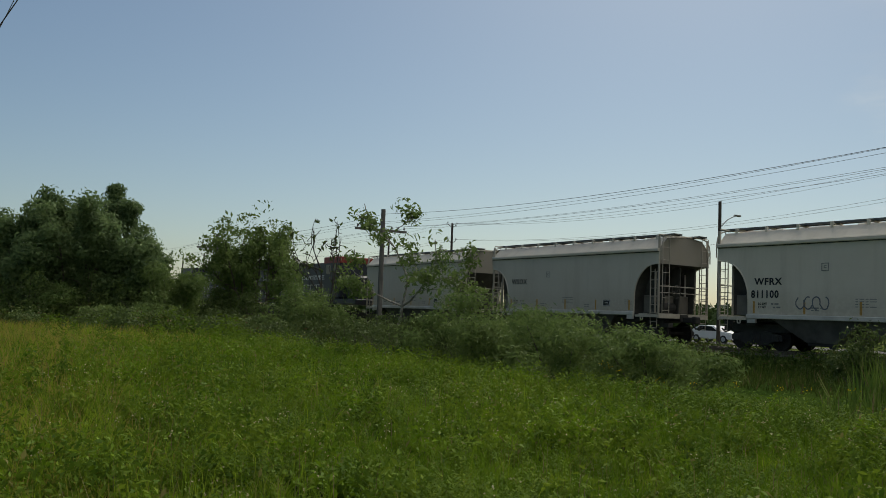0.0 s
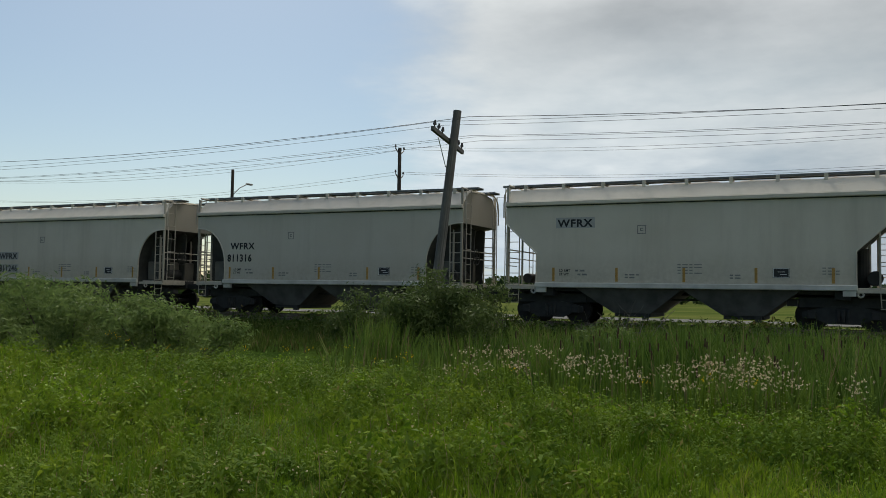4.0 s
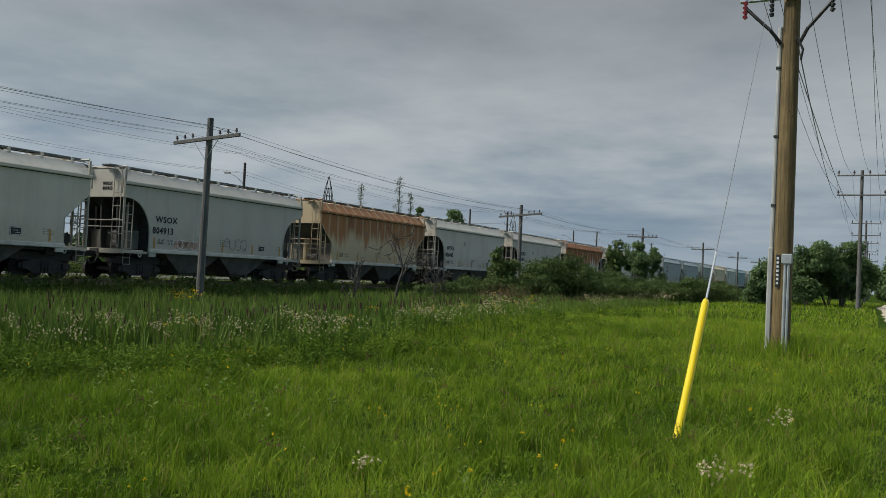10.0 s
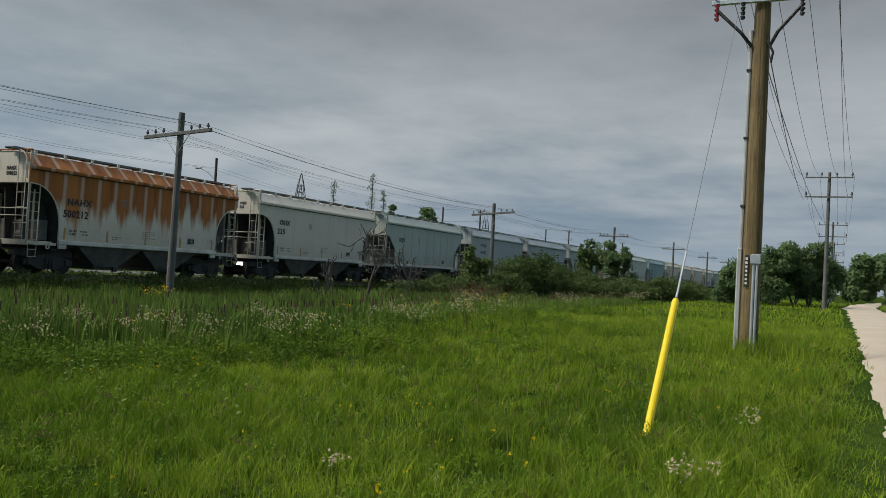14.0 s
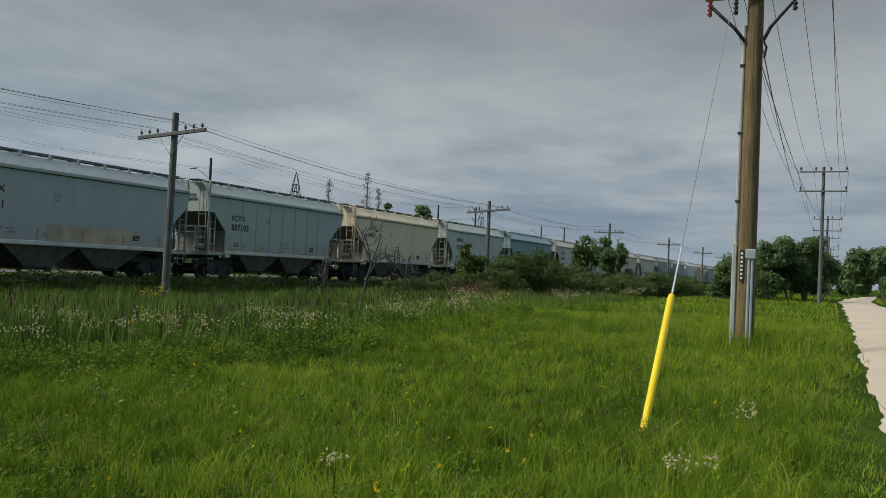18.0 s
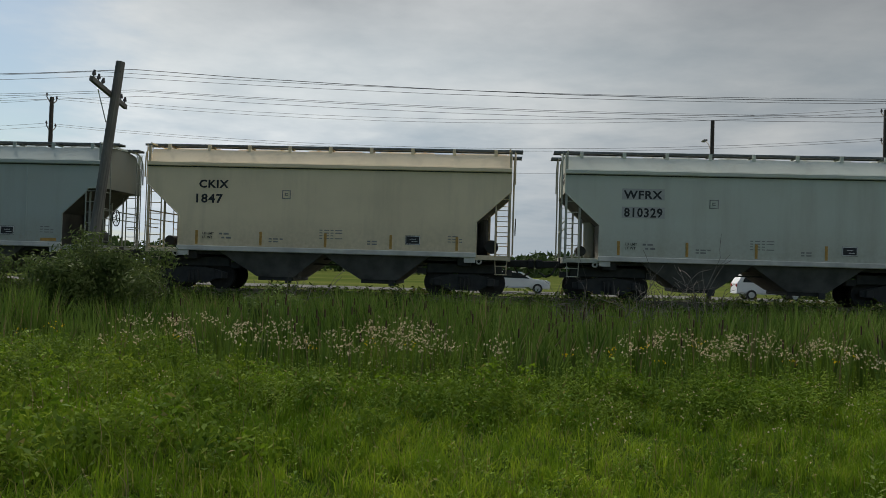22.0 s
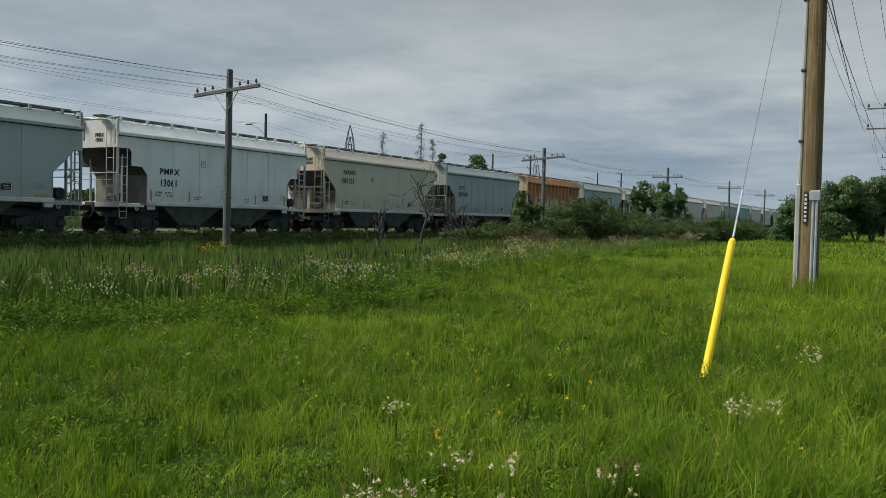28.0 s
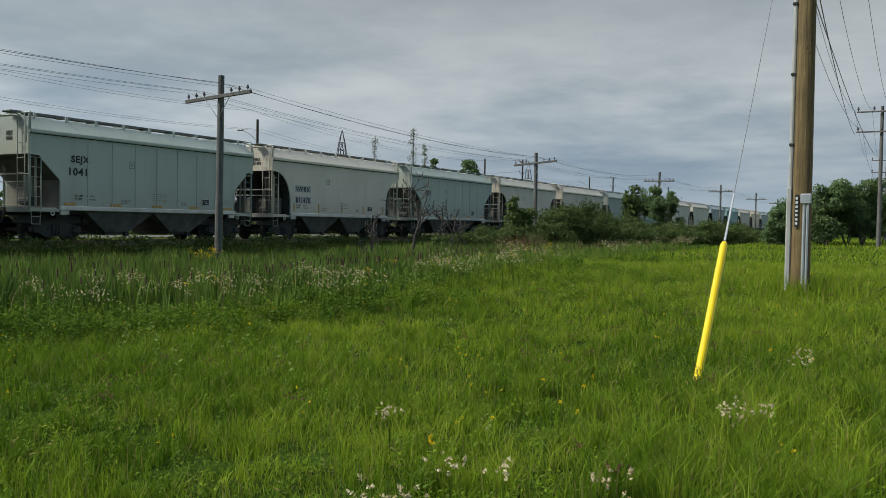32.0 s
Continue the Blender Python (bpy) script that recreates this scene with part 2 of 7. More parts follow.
WIREMAT = plain("weathered_wire", (0.10, 0.10, 0.105), 0.6, 0.3, 0.2, 2)
RUBBER = plain("black_rubber", (0.02, 0.02, 0.02), 0.6, 0, 0.2, 6)
GLASSINS = plain("porcelain_insulator", (0.06, 0.05, 0.05), 0.55, 0, 0.2, 8)
REDPLASTIC = plain("red_plastic_boot", (0.30, 0.03, 0.04), 0.5, 0, 0.2, 8)
RAIL = plain("rail_steel", (0.20, 0.16, 0.13), 0.4, 0.7, 0.35, 6)
TIE = wood_pole("creosoted_tie", (0.06, 0.05, 0.042), (0.12, 0.10, 0.085))
BARK = plain("grey_bark", (0.11, 0.095, 0.075), 0.9, 0, 0.5, 8)
BIRCH = plain("pale_aspen_bark", (0.30, 0.28, 0.24), 0.85, 0, 0.6, 7)
DARKTWIG = plain("dark_dead_twigs", (0.065, 0.056, 0.05), 0.9, 0, 0.4, 8)
DEADWOOD = plain("dead_grey_wood", (0.14, 0.125, 0.11), 0.9, 0, 0.4, 8)


def ground_mats():
    m = Mat("meadow_soil", 0.95)
    v = m.coord()
    a = m.mix(m.ramp(m.noise(v, 0.35, 5), (0.35, 0.0), (0.65, 1.0)), (0.022, 0.045, 0.008), (0.05, 0.08, 0.014))
    m.colour(m.mix(m.ramp(m.noise(v, 6.0, 6), (0.45, 0.0), (0.75, 0.6)), a, (0.014, 0.02, 0.006)))
    m.bump(m.noise(v, 9.0, 6), 0.8, 0.08)
    m.b.inputs["Specular IOR Level"].default_value = 0.0
    g = Mat("pale_limestone_gravel", 0.95)
    v = g.coord()
    c = g.mix(g.ramp(g.noise(v, 0.5, 5), (0.3, 0.0), (0.7, 1.0)), (0.40, 0.33, 0.245), (0.49, 0.415, 0.325))
    stones = g.n("TexVoronoi", Scale=45.0)
    g.link(v, stones.inputs["Vector"])
    g.colour(g.mix(g.ramp(stones.outputs["Distance"], (0.0, 0.0), (0.6, 0.5)), c, (0.36, 0.30, 0.23)))
    g.bump(stones.outputs["Distance"], 0.5, 0.01)
    b = Mat("grey_ballast", 0.95)
    v = b.coord()
    vo = b.n("TexVoronoi", Scale=14.0)
    b.link(v, vo.inputs["Vector"])
    b.colour(b.mix(b.ramp(vo.outputs["Color"], (0.2, 0.0), (0.8, 1.0)), (0.03, 0.027, 0.023), (0.085, 0.074, 0.062)))
    b.bump(vo.outputs["Distance"], 1.0, 0.04)
    r = Mat("worn_asphalt", 0.9)
    v = r.coord()
    r.colour(r.mix(r.noise(v, 1.2, 6), (0.075, 0.075, 0.073), (0.12, 0.118, 0.112)))
    r.b.inputs["Specular IOR Level"].default_value = 0.15
    r.bump(r.noise(v, 60, 3), 0.4, 0.005)
    f = Mat("hay_field", 0.95)
    v = f.coord()
    f.colour(f.mix(f.ramp(f.noise(f.coord("Object", (0.3, 1, 1)), 0.09, 5), (0.35, 0.0), (0.65, 1.0)), (0.05, 0.073, 0.018), (0.095, 0.11, 0.032)))
    f.bump(f.noise(v, 3.0, 5), 0.6, 0.1)
    f.b.inputs["Specular IOR Level"].default_value = 0.0
    return m.m, g.m, b.m, r.m, f.m


SOIL, GRAVEL, BALLAST, ASPHALT, FIELD = ground_mats()
GRASS = leafy("meadow_grass", (0.058, 0.132, 0.008), (0.335, 0.435, 0.035), 0.22, 0.4, 0.6, (0.26, 0.24, 0.07))
LUSH = leafy("lush_dark_grass", (0.028, 0.082, 0.005), (0.212, 0.325, 0.022), 0.25, 0.35, 0.6, (0.2, 0.19, 0.06))
WEEDPALE = leafy("yellow_green_weed_leaves", (0.065, 0.12, 0.012), (0.19, 0.26, 0.024), 0.35, 0.35, 0.8)
WEED = leafy("broad_weed_leaves", (0.038, 0.088, 0.010), (0.14, 0.21, 0.022), 0.35, 0.3, 0.8)
BANKGRASS = leafy("dark_bank_grass", (0.03, 0.06, 0.010), (0.11, 0.14, 0.032), 0.3, 0.15, 0.7, (0.14, 0.11, 0.05))
CATTAIL = leafy("cattail_leaves", (0.04, 0.095, 0.015), (0.205, 0.285, 0.055), 0.3, 0.14, 0.6, (0.20, 0.17, 0.08))
SHRUB = leafy("shrub_leaves", (0.046, 0.08, 0.025), (0.12, 0.16, 0.05), 0.4, 0.3)
WILLOW = leafy("willow_leaves", (0.07, 0.125, 0.035), (0.185, 0.25, 0.078), 0.5, 0.4)
TREELEAF = leafy("tree_leaves", (0.06, 0.112, 0.048), (0.185, 0.255, 0.10), 0.6, 0.45)
FARLEAF = leafy("far_woods_leaves", (0.03, 0.055, 0.02), (0.06, 0.095, 0.03), 0.05, 0.2)
PETAL = leafy("white_seed_fluff", (0.38, 0.28, 0.15), (0.85, 0.75, 0.52), 1.0, 0.15)
YELLOWF = leafy("yellow_petals", (0.66, 0.44, 0.01), (0.8, 0.58, 0.02), 1.0, 0.3)
MILKWEED = leafy("milkweed_leaves", (0.11, 0.17, 0.04), (0.20, 0.26, 0.07), 1.0, 0.3)
RUSTWEED = leafy("rusty_weed_seeds", (0.11, 0.06, 0.035), (0.2, 0.12, 0.07), 0.6, 0.15)
YELLOWED = leafy("yellowed_grass", (0.17, 0.15, 0.035), (0.40, 0.32, 0.075), 0.6, 0.35)
DRYSTALK = leafy("dry_stalks", (0.16, 0.12, 0.06), (0.28, 0.22, 0.12), 1.0, 0.1)


# ---- mesh helpers ----
def link_mesh(name, verts, faces, mats, parent=None, smooth=False):
    me = bpy.data.meshes.new(name)
    me.from_pydata(verts, [], faces)
    for m in (mats if isinstance(mats, (list, tuple)) else [mats]):
        me.materials.append(m)
    if smooth:
        me.polygons.foreach_set("use_smooth", [True] * len(me.polygons))
    ob = new(name, me)
    ob.parent = parent
    return ob


def part(name, bm, material, parent=None, label="", smooth=False):
    me = bpy.data.meshes.new(name)
    bm.to_mesh(me)
    bm.free()
    me.materials.append(material)
    if smooth:
        me.polygons.foreach_set("use_smooth", [True] * len(me.polygons))
    ob = new(name, me)
    ob.parent = parent
    return tagged(ob, label)


def part_like(ob, parent, m, name=None):
    """Another part on the same mesh."""
    o = new(name or ob.name.split(".")[0], ob.data)
    o.parent = parent
    o.matrix_basis = m
    for k in ("label",):
        if k in ob:
            o[k] = ob[k]
    return o


def thing(name, label, category, group="", at=None, kind=""):
    return tagged(new(name, None), label, category, group, kind) if at is None else at_(tagged(new(name, None), label, category, group, kind), at)


def at_(ob, m):
    ob.matrix_basis = m
    return ob


def box(bm, c, s, m=None, bevel=0.0):
    r = bmesh.ops.create_cube(bm, size=1.0)
    vs = r["verts"]
    bmesh.ops.scale(bm, vec=s, verts=vs)
    bmesh.ops.translate(bm, vec=c, verts=vs)
    if bevel:
        es = list({e for v in vs for e in v.link_edges})
        out = bmesh.ops.bevel(bm, geom=es, offset=bevel, segments=1, affect="EDGES")
        vs = list({v for f in out["faces"] for v in f.verts} | {v for v in vs if v.is_valid})
    if m is not None:
        bmesh.ops.transform(bm, matrix=m, verts=vs)
    return vs


def tube(bm, a, b, r0, r1=None, n=8, caps=True):
    """A tapered round bar from a to b."""
    a, b = Vector(a), Vector(b)
    r1 = r0 if r1 is None else r1
    q = (b - a).to_track_quat("Z", "Y").to_matrix()
    ring = [[bm.verts.new(p + q @ Vector((r * math.cos(2 * math.pi * i / n), r * math.sin(2 * math.pi * i / n), 0))) for i in range(n)] for p, r in ((a, r0), (b, r1))]
    for i in range(n):
        bm.faces.new((ring[0][i], ring[0][(i + 1) % n], ring[1][(i + 1) % n], ring[1][i]))
    if caps:
        bm.faces.new(ring[0][::-1])
        bm.faces.new(ring[1])


def pipe(bm, pts, r, n=6):
    """One bent round bar through the points."""
    pts = [Vector(p) for p in pts]
    rings = []
    for i, p in enumerate(pts):
        q = (pts[min(i + 1, len(pts) - 1)] - pts[max(i - 1, 0)]).to_track_quat("Z", "Y").to_matrix()
        rings.append([bm.verts.new(p + q @ Vector((r * math.cos(2 * math.pi * k / n), r * math.sin(2 * math.pi * k / n), 0))) for k in range(n)])
    for a, b in zip(rings, rings[1:]):
        for k in range(n):
            bm.faces.new((a[k], a[(k + 1) % n], b[(k + 1) % n], b[k]))
    bm.faces.new(rings[0][::-1])
    bm.faces.new(rings[-1])


def prism(bm, outline, y0, y1):
    """An outline in x and z, pushed through from y0 to y1."""
    a = [bm.verts.new((x, y0, z)) for x, z in outline]
    b = [bm.verts.new((x, y1, z)) for x, z in outline]
    n = len(outline)
    bm.faces.new(a)
    bm.faces.new(b[::-1])
    for i in range(n):
        bm.faces.new((a[i], b[i], b[(i + 1) % n], a[(i + 1) % n]))


def arrays(name, verts, quads=None, tris=None, mats=None, parent=None, mat_index=None):
    """One mesh out of numpy arrays."""
    me = bpy.data.meshes.new(name)
    quads = np.zeros((0, 4), int) if quads is None else quads
    tris = np.zeros((0, 3), int) if tris is None else tris
    me.vertices.add(len(verts))
    me.vertices.foreach_set("co", np.ascontiguousarray(verts, dtype=np.float32).ravel())
    idx = np.concatenate([quads.ravel(), tris.ravel()]).astype(np.int32)
    me.loops.add(len(idx))
    me.loops.foreach_set("vertex_index", idx)
    me.polygons.add(len(quads) + len(tris))
    start = np.concatenate([np.arange(len(quads)) * 4, len(quads) * 4 + np.arange(len(tris)) * 3]).astype(np.int32)
    me.polygons.foreach_set("loop_start", start)
    for m in mats if isinstance(mats, (list, tuple)) else [mats]:
        me.materials.append(m)
    if mat_index is not None:
        me.polygons.foreach_set("material_index", mat_index.astype(np.int32))
    me.update(calc_edges=True)
    ob = new(name, me)
    ob.parent = parent
    return ob


# ---- ground ----
TRACK_Y, RAIL_Z = 29.8, 0.70
RIDE = 0.23         # how far the car bodies ride over their drawn datum
rng = np.random.default_rng(5)


def sm(a, b, v):
    t = np.clip((v - a) / (b - a), 0, 1)
    return t * t * (3 - 2 * t)


def bumps(x, y):
    return 0.5 * (np.sin(x * 0.9 + 1.3 * np.sin(y * 0.7)) * np.cos(y * 1.1 + 0.8 * np.sin(x * 0.5)) + np.sin(x * 0.31 + y * 0.23))


def gz(x, y):
    """Height of the ground: meadow, ditch, railway bank, low land beyond."""
    x, y = np.asarray(x, float), np.asarray(y, float)
    r = np.hypot(x, np.maximum(y, 0) * 0.4)
    z = 0.42 * sm(6, 22, r) * (1 - sm(9, 16, y)) + 0.05 * bumps(x, y) * sm(2, 6, r) * (1 - sm(20, 24, y))
    z = z - 0.30 * sm(11, 16, y) * (1 - sm(21, 24, y))
    z = z + 0.53 * sm(24.4, 27.3, y) * (1 - sm(32.2, 35.7, y)) + 0.05 * sm(38, 50, y)
    return z


def build_ground():
    def spread(fine, far, n):
        return np.sign(np.linspace(-1, 1, n)) * (fine * np.abs(np.linspace(-1, 1, n)) + far * np.abs(np.linspace(-1, 1, n)) ** 6)
    xs = spread(60, 2400, 241)
    ys = np.concatenate([-np.geomspace(2400, 6, 30), np.arange(-5.5, 40, 0.45), np.geomspace(40.5, 2400, 40)])
    X, Y = np.meshgrid(xs, ys)
    Z = gz(X, Y)
    v = np.stack([X, Y, Z], -1).reshape(-1, 3)
    w, h = len(xs), len(ys)
    i = (np.arange(h - 1)[:, None] * w + np.arange(w - 1)[None]).ravel()
    q = np.stack([i, i + 1, i + w + 1, i + w], 1)
    cy = Y[:-1, :-1].ravel() + 0.2
    ob = arrays("ground", v, q, None, [SOIL, BALLAST, FIELD], mat_index=((cy > 27.7) & (cy < 32.6)).astype(int) + 2 * (cy > 35.5))
    ob.data.polygons.foreach_set("use_smooth", [True] * len(ob.data.polygons))
    tagged(ob, "rough green meadow with a ditch and a railway bank", "ground", kind="structure")


def trail_mid(x):
    left = np.maximum(5 - x, 0)
    return -2.10 - 0.15 * sm(10, 40, x) + 0.0244 * np.clip(x, 0, 90) - 0.012 * np.maximum(x - 20, 0) - 0.0006 * np.maximum(x - 90, 0) ** 2 - 0.085 * np.minimum(left, 25) - 0.065 * np.maximum(left - 25, 0)


def build_trail():
    xs = np.concatenate([np.linspace(-300, -40, 40), np.arange(-39, 60, 0.5), np.linspace(62, 320, 80)])
    n = 9
    v = []
    for x in xs:
        for j in range(n):
            u = j / (n - 1) * 2 - 1
            wob = 0.10 * math.sin(x * 1.7 + 2 * u) + 0.06 * math.sin(x * 4.1) if abs(u) == 1 else 0
            y = float(trail_mid(x)) + u * 1.62 + wob
            z = float(gz(x, y)) + 0.05 * (1 - u * u) + (0.015 if abs(u) < 1 else -0.05)
            v.append((x, y, z))
    q = [(i * n + j, i * n + j + 1, (i + 1) * n + j + 1, (i + 1) * n + j) for i in range(len(xs) - 1) for j in range(n - 1)]
    tagged(link_mesh("path", v, q, GRAVEL, smooth=True), "pale crushed limestone path through the meadow", "path", kind="structure")


build_ground()
build_trail()


def build_road():
    xs = np.linspace(-700, 900, 160)
    for nm, ys, dz, mat, lab in (("road", (56.0, 63.5), 0.05, ASPHALT, "grey asphalt road beyond the railway"),):
        v, q = [], []
        for x in xs:
            for y in ys:
                v.append((x, y, float(gz(x, y)) + dz))
        q = [(2 * i, 2 * i + 2, 2 * i + 3, 2 * i + 1) for i in range(len(xs) - 1)]
        tagged(link_mesh(nm, v, q, mat), lab, "road", kind="structure")


build_road()


# ---- railway ----
def build_track():
    prof = [(-0.07, 0), (0.07, 0), (0.065, 0.02), (0.012, 0.03), (0.012, 0.12), (0.036, 0.13), (0.036, 0.165), (-0.036, 0.165), (-0.036, 0.13), (-0.012, 0.12), (-0.012, 0.03), (-0.065, 0.02)]
    for y in (TRACK_Y - 0.75, TRACK_Y + 0.75):
        xs = np.linspace(-600, 1060, 167)
        n = len(prof)
        v = [(x, y + a, RAIL_Z - 0.165 + b) for x in xs for a, b in prof]
        q = [(i * n + j, i * n + (j + 1) % n, (i + 1) * n + (j + 1) % n, (i + 1) * n + j) for i in range(len(xs) - 1) for j in range(n)]
        tagged(link_mesh("rail", v, q, RAIL), "worn steel rail of the railway track", "rail", "rails", kind="structure")
    bm = bmesh.new()
    box(bm, (0, 0, 0), (0.23, 2.6, 0.16), bevel=0.015)
    tie = part("railway_tie", bm, TIE)
    tie.location = (-40, TRACK_Y, RAIL_Z - 0.165 - 0.078)
    # the nearest sleepers one by one, the rest in one mesh
    holder = thing("track_bed", "dark timber sleepers lying in grey ballast", "sleepers", kind="structure")
    tie.parent = holder
    tie.name = "tie"
    for i in range(1, 180):
        part_like(tie, holder, pose(-40 + 0.56 * i, TRACK_Y + rng.uniform(-.03, .03), RAIL_Z - 0.243 + rng.uniform(-.01, .01), 0, 0, rng.uniform(-1.2, 1.2)), "tie")
    base = np.array([(a, b, c) for a in (-.115, .115) for b in (-1.3, 1.3) for c in (-.08, .08)])
    fq = np.array([(0, 1, 3, 2), (4, 6, 7, 5), (0, 4, 5, 1), (2, 3, 7, 6), (1, 5, 7, 3), (0, 2, 6, 4)])
    px = np.concatenate([np.arange(-600, -40.3, 0.56), np.arange(61, 1050, 0.56)])
    v = (base[None] + np.stack([px, np.full_like(px, TRACK_Y), np.full_like(px, RAIL_Z - 0.243)], 1)[:, None]).reshape(-1, 3)
    q = (fq[None] + 8 * np.arange(len(px))[:, None, None]).reshape(-1, 4)
    tagged(arrays("far_ties", v, q, None, TIE, holder), kind="stuff")


build_track()

# ---- the hopper cars ----
SPEED = 14.76
PITCH, HEAD = 26.876, 1.17      # metres along the train for each unit in the list, and where it starts
HALF = 6.1          # half the length over the corner posts
SIDE = 1.6


def side_outline(kind):
    h = HALF
    if kind == "angled":
        left = [(-h, 3.18), (-h + 1.12, 2.15), (-h + 1.12, 0.98)]
    elif kind == "stepped":
        left = [(-h, 3.02), (-h + 0.42, 3.0), (-h + 0.5, 2.86), (-h + 1.3, 2.12), (-h + 1.3, 0.98)]
    elif kind == "notched":
        left = [(-h, 3.3), (-h + 0.6, 3.3), (-h + 0.72, 3.15), (-h + 0.72, 2.6), (-h + 1.25, 2.6), (-h + 1.55, 2.25), (-h + 1.55, 0.98)]
    else:
        left = [(-h, 3.25)] + [(-h + 0.16 + 1.3 * math.sin(a), 1.75 + 1.5 * math.cos(a)) for a in np.linspace(0, math.pi / 2, 9)] + [(-h + 1.46, 0.98)]
    right = [(-x, z) for x, z in reversed(left)]
    return [(-h, 3.86)] + left + right + [(h, 3.86)]


ROOF = [(-1.6, 3.86), (-1.57, 3.95), (-1.12, 4.40), (-0.55, 4.47), (0.55, 4.47), (1.12, 4.40), (1.57, 3.95), (1.6, 3.86)]


def hopper_body(kind, car):
    """Side sheets, roof, and at each end the panel, the slope sheet and the bulkhead."""
    h = HALF
    for s in (-1, 1):
        bm = bmesh.new()
        prism(bm, side_outline(kind), s * SIDE - 0.025 + s * -0.025, s * SIDE + 0.025 - s * 0.025)
        bmesh.ops.recalc_face_normals(bm, faces=bm.faces)
        sheet = part("side_sheet", bm, PAINT, car)
        if s < 0:
            near = sheet
    bm = bmesh.new()
    rings = [[bm.verts.new((x, y, z)) for y, z in ROOF] for x in (-h, h)]
    for i in range(len(ROOF) - 1):
        bm.faces.new((rings[0][i], rings[1][i], rings[1][i + 1], rings[0][i + 1]))
    part("roof", bm, PAINT, car)
    # each end: the upright panel, the slope sheet along the cutout, the bulkhead below it
    cut = side_outline(kind)[1:]
    cut = cut[:len(cut) // 2]
    bm = bmesh.new()
    pan = [bm.verts.new((-h + 0.03, y, z)) for y, z in ROOF]
    low = [bm.verts.new((-h + 0.03, y, cut[0][1])) for y in (SIDE - 0.06, -SIDE + 0.06)]
    bm.faces.new(pan + low)
    panel = part("end_panel", bm, PAINT, car)
    ends = [panel]
    # the slope sheet's dark colour carries the shade beneath it
    for nm, pts, mat in (("end_slope_sheet", cut[:-1], SHADEPAINT), ("bulkhead", cut[-2:], SHADEPAINT if kind == "curved" else ENDGREY)):
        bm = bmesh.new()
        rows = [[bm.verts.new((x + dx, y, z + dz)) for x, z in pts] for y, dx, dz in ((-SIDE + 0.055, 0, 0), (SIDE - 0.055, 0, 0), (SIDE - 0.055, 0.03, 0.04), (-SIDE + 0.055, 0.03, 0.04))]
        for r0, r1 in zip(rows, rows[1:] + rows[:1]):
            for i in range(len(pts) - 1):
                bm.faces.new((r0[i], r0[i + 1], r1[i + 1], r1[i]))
        ends.append(part(nm, bm, mat, car, "sloping end sheet with shade put into its dark colour" if mat is SHADEPAINT else ""))
    # a round stiffener stands under the slope sheet, with rods and a rail before it
    x1 = cut[-1][0]
    bm = bmesh.new()
    tube(bm, (x1 - 0.16, 0, 1.02), (x1 - 0.16, 0, 2.3), 0.2, n=14)
    ends.append(part("end_stiffener", bm, PAINT, car))
    bm = bmesh.new()
    tube(bm, (-h + 0.06, -SIDE + 0.05, 2.28), (-h + 0.06, SIDE - 0.05, 2.28), 0.024, n=6)
    tube(bm, (-h + 0.06, -SIDE + 0.05, 1.72), (-h + 0.06, -0.7, 1.72), 0.018, n=6)
    ends.append(part("end_handrail", bm, PAINT, car))
    for s in (-1, 1):
        bm = bmesh.new()
        tube(bm, (-h + 0.5, s * 1.3, 1.1), (-h + 0.5, s * 1.3, 3.05), 0.03, n=6)
        ends.append(part("end_post", bm, PAINT, car))
        # the lug with its hole under the end beam
        bm = bmesh.new()
        pipe(bm, [(-h + 1.02 + 0.075 * math.cos(p), s * 1.56, 0.86 + 0.075 * math.sin(p)) for p in np.linspace(0, 2 * math.pi, 11)], 0.03, 5)
        ends.append(part("towing_lug", bm, SILLPAINT, car))
    bm = bmesh.new()
    tube(bm, (-h + 0.08, -SIDE + 0.05, 4.535), (-h + 0.08, SIDE - 0.05, 4.535), 0.03, n=6)
    ends.append(part("roof_end_bar", bm, PAINT, car))
    # a bright bead along the cutout's edge
    for s in (-1, 1):
        bm = bmesh.new()
        pipe(bm, [(x + 0.01, s * (SIDE + 0.002), z) for x, z in cut], 0.026, 5)
        ends.append(part("cutout_bead", bm, PAINT, car))
    if kind == "curved":
        # plates added to close off the sky, so the round cutout reads dark
        for y in (-0.95, 0.0, 0.95):
            bm = bmesh.new()
            prism(bm, [(-h + 0.3, 1.1), (-h + 0.2, 3.1)] + [(x - 0.03, z - 0.03) for x, z in cut[2:-1]] + [(x1 - 0.02, 1.1)], y - 0.03, y + 0.03)
            bmesh.ops.recalc_face_normals(bm, faces=bm.faces)
            ends.append(part("end_web", bm, SHADEPAINT, car))
        bm = bmesh.new()
        box(bm, (-h + 0.95, 0, 1.5), (0.75, 2.3, 0.8), bevel=0.03)
        ends.append(part("equipment_box", bm, ENDGREY, car))
    # the trailing end's shade is put into darker panel, bulkhead and stiffener colours
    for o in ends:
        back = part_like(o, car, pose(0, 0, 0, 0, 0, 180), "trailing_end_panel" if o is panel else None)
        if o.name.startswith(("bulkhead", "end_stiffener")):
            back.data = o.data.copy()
            back.data.materials[0] = SHADEPAINT
    return near


def ladder(width, z0, z1, step=0.36, stile=0.034):
    bm = bmesh.new()
    for x in (-width / 2, width / 2):
        box(bm, (x, 0, (z0 + z1) / 2), (stile, stile, z1 - z0))
    for z in np.arange(z0 + 0.12, z1 - 0.05, step):
        tube(bm, (-width / 2, 0, z), (width / 2, 0, z), 0.014, n=5)
    return bm


